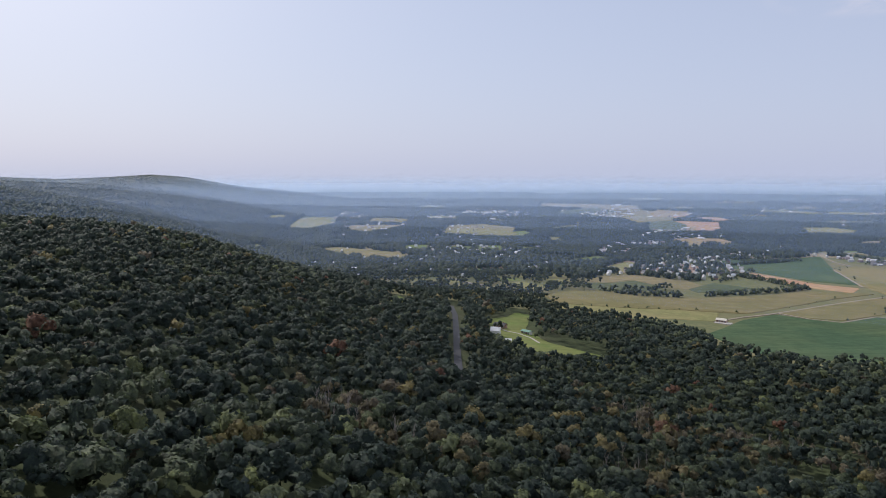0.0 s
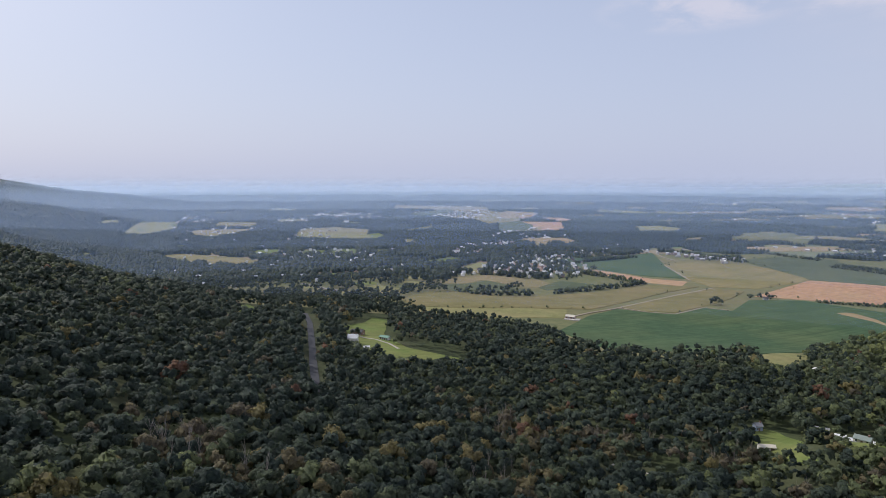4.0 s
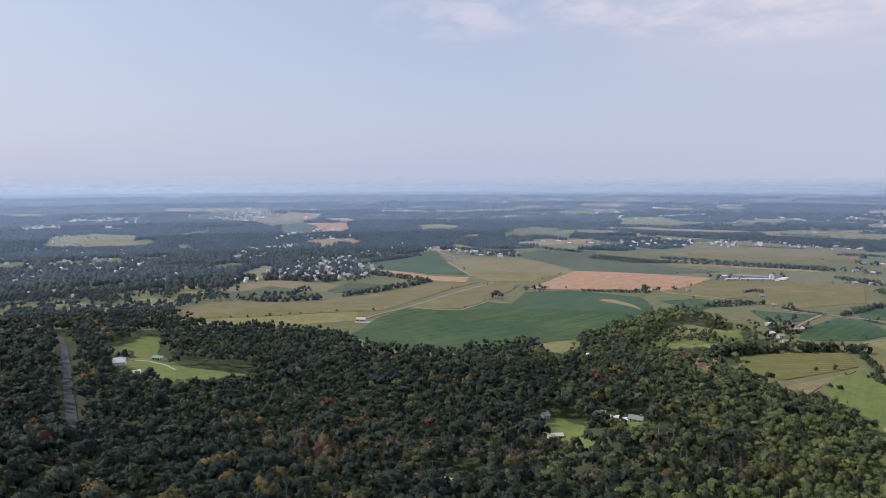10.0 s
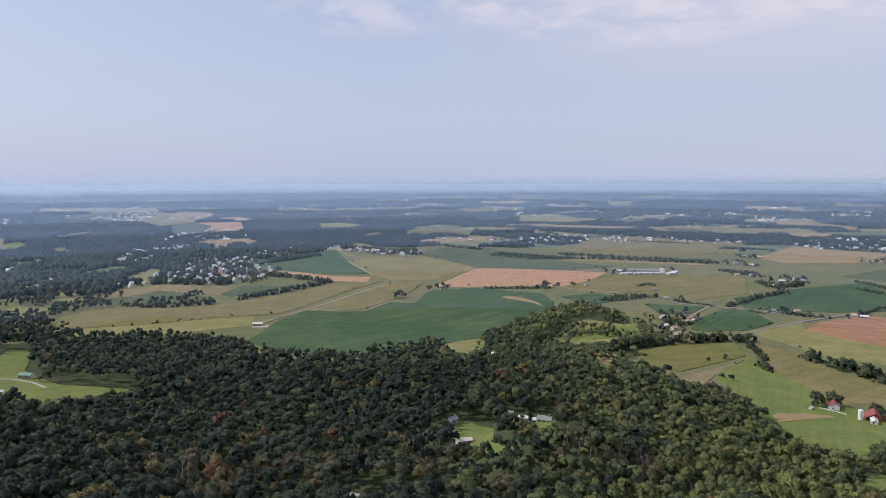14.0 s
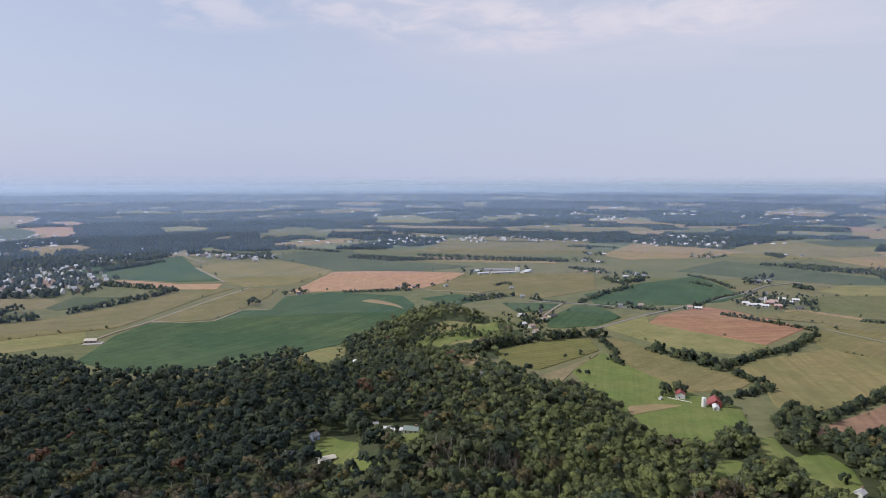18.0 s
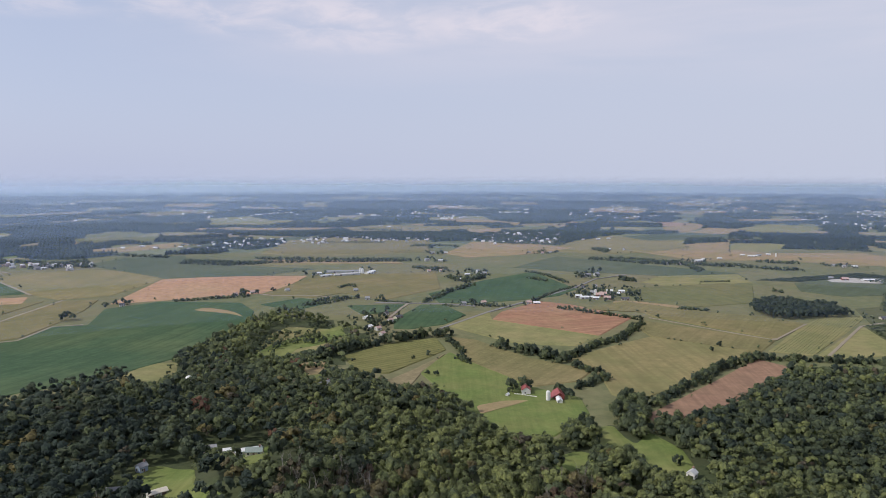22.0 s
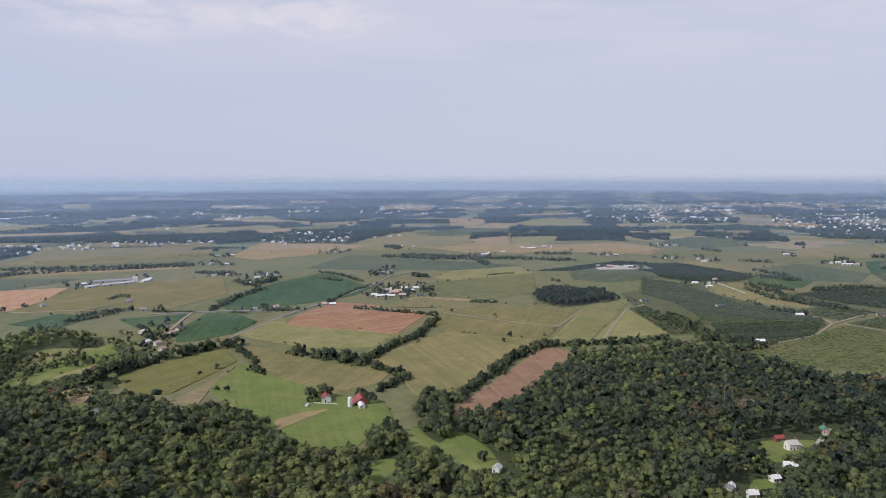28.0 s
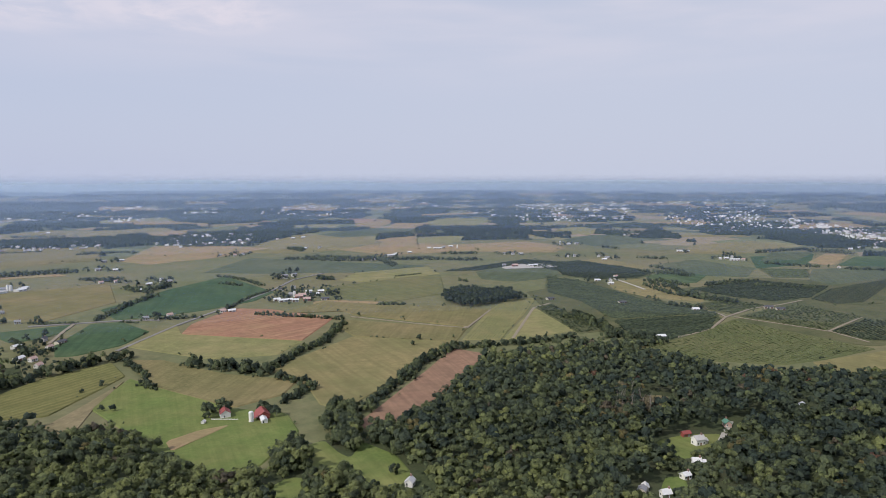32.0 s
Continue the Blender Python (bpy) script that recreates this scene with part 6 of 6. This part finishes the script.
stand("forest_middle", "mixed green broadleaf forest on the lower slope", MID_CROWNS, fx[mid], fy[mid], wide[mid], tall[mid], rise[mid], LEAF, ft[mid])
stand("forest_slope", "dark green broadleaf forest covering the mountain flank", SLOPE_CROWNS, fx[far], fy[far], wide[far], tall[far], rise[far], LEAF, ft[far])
bx, by = fx[dying], fy[dying]
v, f, t, _ = gather(BARE, RNG.integers(0, 3, len(bx)), bx, by, ground(bx, by), np.full(len(bx), 10.0), 12 + 5 * RNG.random(len(bx)), RNG.random(len(bx)) * 6.28, np.zeros(len(bx)))
tagged(raw("bare_trees", v, f, DEAD, tint=t), "pale bare trunks and limbs of dying trees", "trees", kind="stuff")
stand("sparse_crowns", "thin brownish crowns of dying trees", MID_CROWNS, bx, by, wide[dying] * 0.85, tall[dying] * 0.9, rise[dying] * 0.62, LEAF, np.full(len(bx), 0.90))


for i in np.where(solo)[0]:
    tree(fx[i], fy[i], wide[i], rise[i] + tall[i] * 0.9, ft[i], group="trees of the near slope")

# woods and trees of the valley
def away(x, y, cell=15.0):
    """Which trees leave room for the houses of the far towns."""
    taken = set()
    for tx, ty in TOWN_SPOTS:
        taken.update(zip(np.round(tx / cell).astype(int).tolist(), np.round(ty / cell).astype(int).tolist()))
        taken.update(zip(np.round(tx / cell - tx / np.hypot(tx, ty)).astype(int).tolist(), np.round(ty / cell - ty / np.hypot(tx, ty)).astype(int).tolist()))
    return np.array([c not in taken for c in zip(np.round(x / cell).astype(int).tolist(), np.round(y / cell).astype(int).tolist())])


def wood_share(x, y, r, a):
    """Above nought where the valley is wooded: broken belts, denser in the west and with distance."""
    return 0.5 * wave(x, y, 117, 1.4) + 0.7 * wave(x + 40 * np.sin(y / 90), y, 47, 0.7) + 0.55 * wave(x, y + 20 * np.sin(x / 31), 19, 2.2) + 0.25 * wave(x, y, 8.5, 0.4) + 1.12 * step(-8, 22, a) - 0.40 + 0.62 * step(1500, 2200, r) - 0.30 * step(-30, -60, a)


vx, vy = scatter(-1700, 1750, 300, 1750, 10.6)
vr, va = seen_side(vx, vy)
keep = (vr > 600) & (vr < 1720) & (va > -93) & (va < 70) & ~inside(vx, vy, FOREST) & ~inside(vx, vy, OPEN)
keep &= wood_share(vx, vy, vr, va) + 0.4 * (RNG.random(len(vx)) - 0.5) > 0
vx, vy = vx[keep], vy[keep]
keep = free(vx, vy, 6) & away(vx, vy)
vx, vy = vx[keep], vy[keep]
n = len(vx)
w = 3.1 + 3.0 * RNG.random(n)
close = np.hypot(vx, vy) < 1150
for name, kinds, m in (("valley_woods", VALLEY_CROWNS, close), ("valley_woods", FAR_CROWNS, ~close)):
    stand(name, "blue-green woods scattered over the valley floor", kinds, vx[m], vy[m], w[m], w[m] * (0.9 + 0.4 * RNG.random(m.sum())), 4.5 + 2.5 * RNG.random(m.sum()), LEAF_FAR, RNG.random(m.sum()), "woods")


# the land beyond, woods in broken belts up to the skyline and closed forest on the western mountains
def wooded_ring(r0, r1):
    def test(x, y):
        r, a = seen_side(x, y)
        hills = (a > 40) & (a < 76) & (r > 1150) & (r < 4860) & (r >= (1150 if r0 < 2000 else r0)) & (r < r1)
        ok = (r >= r0) & (r < r1) & (a > -97) & (a < 76) | hills
        k = np.where(ok)[0]
        x, y, r, a = x[k], y[k], r[k], a[k]
        z = ground(x, y)
        good = ((wood_share(x, y, r, a) > 0) & ~inside(x, y, OPEN)) | ((a > 40) & (z > 22 + 74 * np.clip((r - 2700) / 2150, 0, 1.2) ** 1.4))
        good[good] = free(x[good], y[good], 4) & away(x[good], y[good], 12.0)
        ok[k] = good
        return ok
    return test


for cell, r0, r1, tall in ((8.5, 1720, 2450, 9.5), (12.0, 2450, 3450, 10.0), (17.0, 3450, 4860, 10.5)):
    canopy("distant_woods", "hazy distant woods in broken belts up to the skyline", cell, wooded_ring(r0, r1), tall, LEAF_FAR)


# a copse between the corn and the orchards
cx, cy = scatter(780, 950, 540, 700, 8.0)
keep = inside(cx, cy, WOOD) & ((wave(cx, cy, 14, 0.9) > -0.3) | (near_line(cx, cy, WOOD + WOOD[:1]) > 9))
cx, cy = cx[keep], cy[keep]
n = len(cx)
w = 3.6 + 2.8 * RNG.random(n)
stand("copse", "dense dark green copse among the fields", MID_CROWNS, cx, cy, w, w * 1.1, 4.2 + 3.0 * RNG.random(n) + 2.4 * wave(cx, cy, 17, 0.3), LEAF, 0.35 * RNG.random(n), "copse")


# groves about the cottage's glade
for grove in ([(363, 426), (393, 445), (399, 430), (373, 398), (333, 364), (320, 360), (333, 387)],
              [(361, 386), (388, 377), (431, 375), (377, 328), (335, 322), (341, 340), (350, 370)],
              [(297, 402), (322, 403), (295, 364), (272, 371)],
              [(284, 356), (300, 340), (282, 314), (261, 297), (240, 308), (254, 329)]):
    qx, qy = scatter(min(p[0] for p in grove) - 5, max(p[0] for p in grove) + 5, min(p[1] for p in grove) - 5, max(p[1] for p in grove) + 5, 6.8)
    keep = inside(qx, qy, grove) & (np.hypot(qx + 3 - 310, qy - 304) > 8)
    qx, qy = qx[keep], qy[keep]
    n = len(qx)
    w = 2.8 + 2.6 * RNG.random(n)
    stand("grove", "mixed green broadleaf trees grouped round a meadow", NEAR_CROWNS, qx, qy, w, w * 1.15, w * 0.85 + 1.5, LEAF, 0.25 + 0.4 * RNG.random(n), "trees")


# bushes and small trees on the knoll's rough pasture
kx, ky = scatter(120, 320, 590, 880, 10.5)
keep = inside(kx, ky, KNOLL) & (wave(kx, ky, 16, 0.4) > 0.02)
kx, ky = kx[keep], ky[keep]
n = len(kx)
w = 2.2 + 2.6 * RNG.random(n) ** 2
stand("knoll_scrub", "green bushes and small trees dotting rough pasture", MID_CROWNS, kx, ky, w, w * 0.95, w * 0.8, LEAF, 0.25 + 0.4 * RNG.random(n), "scrub")


# bushes and small trees strung along the edges of the valley's fields
ex, ey = [], []
for poly in CLEAR:
    for (x0, y0), (x1, y1) in zip(poly, poly[1:] + poly[:1]):
        d, r = math.hypot(x1 - x0, y1 - y0), math.hypot(x0, y0)
        if not 480 < r < 2600 or d < 25 or RNG.random() < 0.45:
            continue
        for u in np.arange(RNG.random() * 20, d, 7 + 38 * RNG.random() ** 2):
            if RNG.random() < 0.4:
                ex.append(x0 + (x1 - x0) * u / d + 2.5 * RNG.normal())
                ey.append(y0 + (y1 - y0) * u / d + 2.5 * RNG.normal())
ex, ey = np.array(ex), np.array(ey)
keep = np.ones(len(ex), bool)
for line, width in LANES:
    keep &= near_line(ex, ey, line) > width / 2 + 2
ex, ey = ex[keep], ey[keep]
n = len(ex)
w = 1.1 + 2.1 * RNG.random(n) ** 2
stand("field_edge_bushes", "dark green bushes and small trees along field edges", VALLEY_CROWNS, ex, ey, w, w * 1.1, w * 0.8, LEAF, 0.15 + 0.4 * RNG.random(n), "bushes")


# trees about the farmsteads and villages
gx, gy = [], []
for cx, cy, cr in YARDS[HOMES:]:
    for _ in range(5 if cr < 15 else 3):
        a, d = RNG.random() * 6.28, cr + 3 + 12 * RNG.random()
        gx.append(cx + d * math.cos(a))
        gy.append(cy + d * math.sin(a))
gx, gy = np.array(gx), np.array(gy)
keep = free(gx, gy, 1.0)
gx, gy = gx[keep], gy[keep]
n = len(gx)
w = 2.8 + 2.6 * RNG.random(n)
stand("farmstead_trees", "dark green shade trees round farms and houses", SLOPE_CROWNS, gx, gy, w, w * 1.1, w * 0.9, LEAF, 0.4 * RNG.random(n), "trees")


# low shrubs in the open strips before glades, lanes and homes
sx = np.concatenate([sx, sx + 3.5, sx - 2.5, sx + 1.0])
sy = np.concatenate([sy, sy + 2.0, sy - 3.5, sy + 4.5])
keep = free(sx, sy, 2.0)
sx, sy = sx[keep], sy[keep]
n = len(sx)
w = 2.3 + 2.2 * RNG.random(n)
stand("undergrowth", "low green shrubs at the edges of forest glades", SLOPE_CROWNS, sx, sy, w, w * 0.9, w * 0.5, LEAF, 0.3 + 0.4 * RNG.random(n), "shrubs")


# ---- tree lines ----
hedge([(398, 640), (407, 631), (412, 619), (417, 589), (429, 561)], 13)
hedge([(421, 547), (427, 526), (414, 493)], 9)
hedge([(436, 569), (497, 595), (541, 606), (623, 655)], 9)
hedge([(594, 786), (617, 727), (640, 671)], 7)
hedge([(398, 418), (470, 447), (543, 472), (598, 481)], 10)
hedge([(600, 479), (644, 444), (686, 414), (722, 400)], 9)
hedge([(455, 913), (529, 975), (594, 1012)], 8)
hedge([(588, 841), (676, 895), (725, 912)], 5)
hedge([(378, 485), (414, 493)], 7)
hedge([(218, 685), (249, 699), (307, 716), (336, 722), (385, 717)], 13)
hedge([(374, 705), (355, 635)], 6)
hedge([(1006, 1189), (1027, 1149), (1050, 1077), (1107, 1032), (1213, 901)], 9)
hedge([(341, 621), (342, 599)], 6)
hedge([(224, 1566), (286, 1530), (344, 1463)], 9)
hedge([(348, 1484), (456, 1454), (550, 1408), (659, 1367)], 9)
hedge([(-364, 951), (-311, 946), (-261, 982)], 12)
hedge([(-280, 1295), (-199, 1239), (-118, 1174), (-159, 1111), (-234, 1018)], 10)
hedge([(137, 1093), (198, 1087), (241, 1086)], 6)
hedge([(-313, 1364), (-260, 1469), (-196, 1553)], 9)
hedge([(740, 369), (758, 339), (748, 307)], 10)
hedge([(811, 457), (815, 429), (783, 394)], 8)
hedge([(1126, 461), (1064, 399), (1054, 343)], 8)
hedge([(1282, 491), (1294, 449), (1281, 430)], 8)
hedge([(1080, 394), (1049, 352), (1040, 303)], 9)
hedge([(1743, 414), (1862, 337), (1853, 242)], 9)
hedge([(308, 989), (356, 1000), (381, 992)], 7)
hedge([(212, 1555), (298, 1475), (380, 1504)], 8)
hedge([(290, 971), (316, 972), (359, 986)], 7)
hedge([(392, 1093), (413, 1112), (419, 1092)], 6)
hedge([(398, 965), (410, 941), (433, 917)], 4)
hedge([(613, 1095), (629, 1069), (668, 1084)], 9)
hedge([(613, 1266), (628, 1229), (639, 1185)], 6)
hedge([(507, 854), (524, 843), (542, 829)], 7)
hedge([(468, 880), (478, 859)], 4)
hedge([(850, 927), (859, 918)], 8)
hedge([(775, 826), (774, 812)], 5)
hedge([(771, 1110), (775, 1051), (752, 960)], 6)
hedge([(726, 1027), (730, 985)], 7)
hedge([(369, 1566), (456, 1501), (534, 1456), (662, 1385)], 9)
hedge([(795, 1654), (872, 1631)], 7)
hedge([(1149, 1348), (1132, 1279)], 8)
hedge([(1275, 516), (1281, 479), (1266, 428)], 8)
hedge([(1164, 471), (1112, 406)], 10)
hedge([(1093, 396), (1073, 356), (1048, 313)], 9)
hedge([(1182, 379), (1238, 353), (1275, 321)], 8)
hedge([(969, 368), (966, 332)], 9)
hedge([(837, 451), (812, 417), (793, 392), (761, 367)], 10)
hedge([(700, 339), (723, 326), (741, 313)], 10)
hedge([(997, 399), (998, 392)], 6)
hedge([(1015, 419), (1019, 414)], 5)
hedge([(737, 700), (749, 689), (762, 670)], 6)
hedge([(347, 886), (342, 848), (327, 804)], 5)
hedge([(342, 807), (355, 806)], 5)
hedge([(-331, 1495), (-270, 1552), (-204, 1643)], 13)
hedge([(-88, 1721), (45, 1572)], 10)
hedge([(97, 1766), (201, 1661)], 9)
hedge([(222, 1578), (359, 1470)], 9)
hedge([(902, 2261), (1001, 2147)], 9)
hedge([(825, 1686), (910, 1595)], 6)
hedge([(613, 1258), (663, 1223)], 7)
hedge([(607, 1121), (607, 1044)], 8)
hedge([(1003, 1189), (1009, 1167)], 9)
hedge([(1155, 1351), (1161, 1306)], 9)
hedge([(1033, 1138), (1081, 1092), (1134, 1048)], 8)
hedge([(1113, 1022), (1047, 934)], 8)
hedge([(856, 937), (866, 916)], 9)
hedge([(624, 1870), (779, 1788)], 5)
hedge([(315, 1858), (432, 1827)], 6)
hedge([(1263, 1644), (1427, 1665), (1580, 1695)], 11)
hedge([(1042, 1630), (1178, 1501)], 9)
hedge([(1053, 1186), (1115, 1061)], 8)
hedge([(1126, 1063), (1074, 949)], 7)
hedge([(1137, 1017), (1205, 962)], 7)
hedge([(1280, 987), (1330, 928)], 9)
hedge([(1199, 906), (1242, 856)], 9)
hedge([(1686, 1434), (1722, 1384)], 12)
hedge([(1693, 1318), (1770, 1246)], 12)
hedge([(1688, 1162), (1737, 1003)], 8)
hedge([(857, 939), (862, 911)], 9)
hedge([(986, 738), (986, 720)], 7)
hedge([(1662, 761), (1643, 717)], 9)
hedge([(1357, 533), (1323, 457)], 8)
hedge([(1188, 465), (1160, 399)], 8)
hedge([(1185, 375), (1228, 337)], 6)
hedge([(1690, 476), (1670, 446)], 8)
hedge([(1779, 421), (1860, 336)], 7)
hedge([(1829, 320), (1835, 229)], 7)
hedge([(1545, 363), (1544, 260)], 8)
hedge([(1547, 213), (1562, 153)], 8)
hedge([(1225, 310), (1252, 224)], 7)
hedge([(1492, 605), (1507, 548)], 8)
hedge([(2130, 892), (2140, 768)], 7)
hedge([(955, 850), (1004, 831)], 4)
hedge([(-274, 1453), (-184, 1576)], 12)
hedge([(-56, 1598), (40, 1671)], 10)
hedge([(-543, 1220), (-502, 1319)], 9)
hedge([(-806, 1085), (-694, 1098)], 9)

# ---- single trees by the fields and houses ----
for x, y, h in ((2, 1022, 10), (8, 1014, 8), (-4, 1016, 9), (322, 500, 10), (336, 503, 11), (326, 506, 9), (352, 476, 9), (352, 462, 8), (338, 500, 8), (345, 621, 6), (300, 640, 4),
                (290, 575, 5), (610, 530, 6), (585, 520, 5), (-306, 520, 8), (-262, 520, 8), (445, 176, 10), (455, 176, 9), (420, 200, 9), (438, 205, 7),
                (330, 300, 8), (318, 322, 6), (296, 318, 5), (60, 1096, 8), (78, 1094, 7), (238, 1104, 10), (260, 1100, 7), (360, 660, 6), (353, 470, 7), (870, 1030, 11), (880, 1022, 10), (690, 830, 8), (755, 815, 8), (765, 808, 9)):
    tree(x, y, h * 0.5, h * 1.15, 0.1 + 0.3 * RNG.random(), "dark green broadleaf tree standing by itself", group="single trees")

# ---- haze: thin leaning sheets added to stand in for summer air, one behind another ----
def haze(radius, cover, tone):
    """A faint milky translucent sheet, added to imitate haze, that rises from the land towards the middle of the
    valley; daylight falls through it, and it thins out upwards.
    """
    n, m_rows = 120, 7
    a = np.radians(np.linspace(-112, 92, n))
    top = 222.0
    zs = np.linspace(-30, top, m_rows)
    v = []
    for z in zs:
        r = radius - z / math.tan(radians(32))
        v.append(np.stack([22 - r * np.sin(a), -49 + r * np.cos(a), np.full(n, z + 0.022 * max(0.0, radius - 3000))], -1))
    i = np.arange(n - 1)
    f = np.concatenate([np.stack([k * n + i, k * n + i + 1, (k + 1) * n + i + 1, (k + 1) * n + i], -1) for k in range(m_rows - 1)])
    m = bpy.data.materials.new("haze_sheet")
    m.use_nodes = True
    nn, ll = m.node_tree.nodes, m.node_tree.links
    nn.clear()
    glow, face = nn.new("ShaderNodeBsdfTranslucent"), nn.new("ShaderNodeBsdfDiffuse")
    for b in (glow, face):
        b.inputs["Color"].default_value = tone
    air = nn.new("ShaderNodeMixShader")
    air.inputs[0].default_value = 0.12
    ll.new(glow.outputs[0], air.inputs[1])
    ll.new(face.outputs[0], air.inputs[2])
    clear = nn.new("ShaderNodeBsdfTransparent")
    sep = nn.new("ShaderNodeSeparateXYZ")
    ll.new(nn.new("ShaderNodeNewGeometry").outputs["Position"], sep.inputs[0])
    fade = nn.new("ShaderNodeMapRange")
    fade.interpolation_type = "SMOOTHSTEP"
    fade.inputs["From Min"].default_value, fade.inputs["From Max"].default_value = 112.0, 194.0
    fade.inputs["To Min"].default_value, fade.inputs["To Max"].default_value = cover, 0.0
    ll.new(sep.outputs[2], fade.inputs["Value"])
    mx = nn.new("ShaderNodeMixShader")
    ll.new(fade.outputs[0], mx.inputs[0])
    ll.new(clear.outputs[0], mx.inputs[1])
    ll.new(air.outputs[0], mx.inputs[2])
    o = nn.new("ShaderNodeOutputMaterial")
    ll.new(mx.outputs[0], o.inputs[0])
    return tagged(raw("backdrop_haze", np.concatenate(v), f, m, smooth=True), "thin bluish sheet standing in for summer haze over the distance", "haze", kind="structure")


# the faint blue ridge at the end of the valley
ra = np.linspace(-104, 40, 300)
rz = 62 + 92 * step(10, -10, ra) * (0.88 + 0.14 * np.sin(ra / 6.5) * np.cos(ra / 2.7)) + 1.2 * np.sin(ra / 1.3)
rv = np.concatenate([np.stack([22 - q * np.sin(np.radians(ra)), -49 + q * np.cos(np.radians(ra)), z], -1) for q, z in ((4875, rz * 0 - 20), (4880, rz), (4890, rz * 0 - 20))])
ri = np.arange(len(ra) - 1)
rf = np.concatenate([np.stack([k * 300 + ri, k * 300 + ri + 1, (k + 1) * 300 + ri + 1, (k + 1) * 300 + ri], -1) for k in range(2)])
M_RIDGE, rn_, rl_, rb_ = shader("ridge_haze_glow")
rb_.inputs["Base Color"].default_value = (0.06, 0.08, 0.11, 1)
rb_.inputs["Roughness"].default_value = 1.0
# Emission stands in for the bright haze in front of the ridge.
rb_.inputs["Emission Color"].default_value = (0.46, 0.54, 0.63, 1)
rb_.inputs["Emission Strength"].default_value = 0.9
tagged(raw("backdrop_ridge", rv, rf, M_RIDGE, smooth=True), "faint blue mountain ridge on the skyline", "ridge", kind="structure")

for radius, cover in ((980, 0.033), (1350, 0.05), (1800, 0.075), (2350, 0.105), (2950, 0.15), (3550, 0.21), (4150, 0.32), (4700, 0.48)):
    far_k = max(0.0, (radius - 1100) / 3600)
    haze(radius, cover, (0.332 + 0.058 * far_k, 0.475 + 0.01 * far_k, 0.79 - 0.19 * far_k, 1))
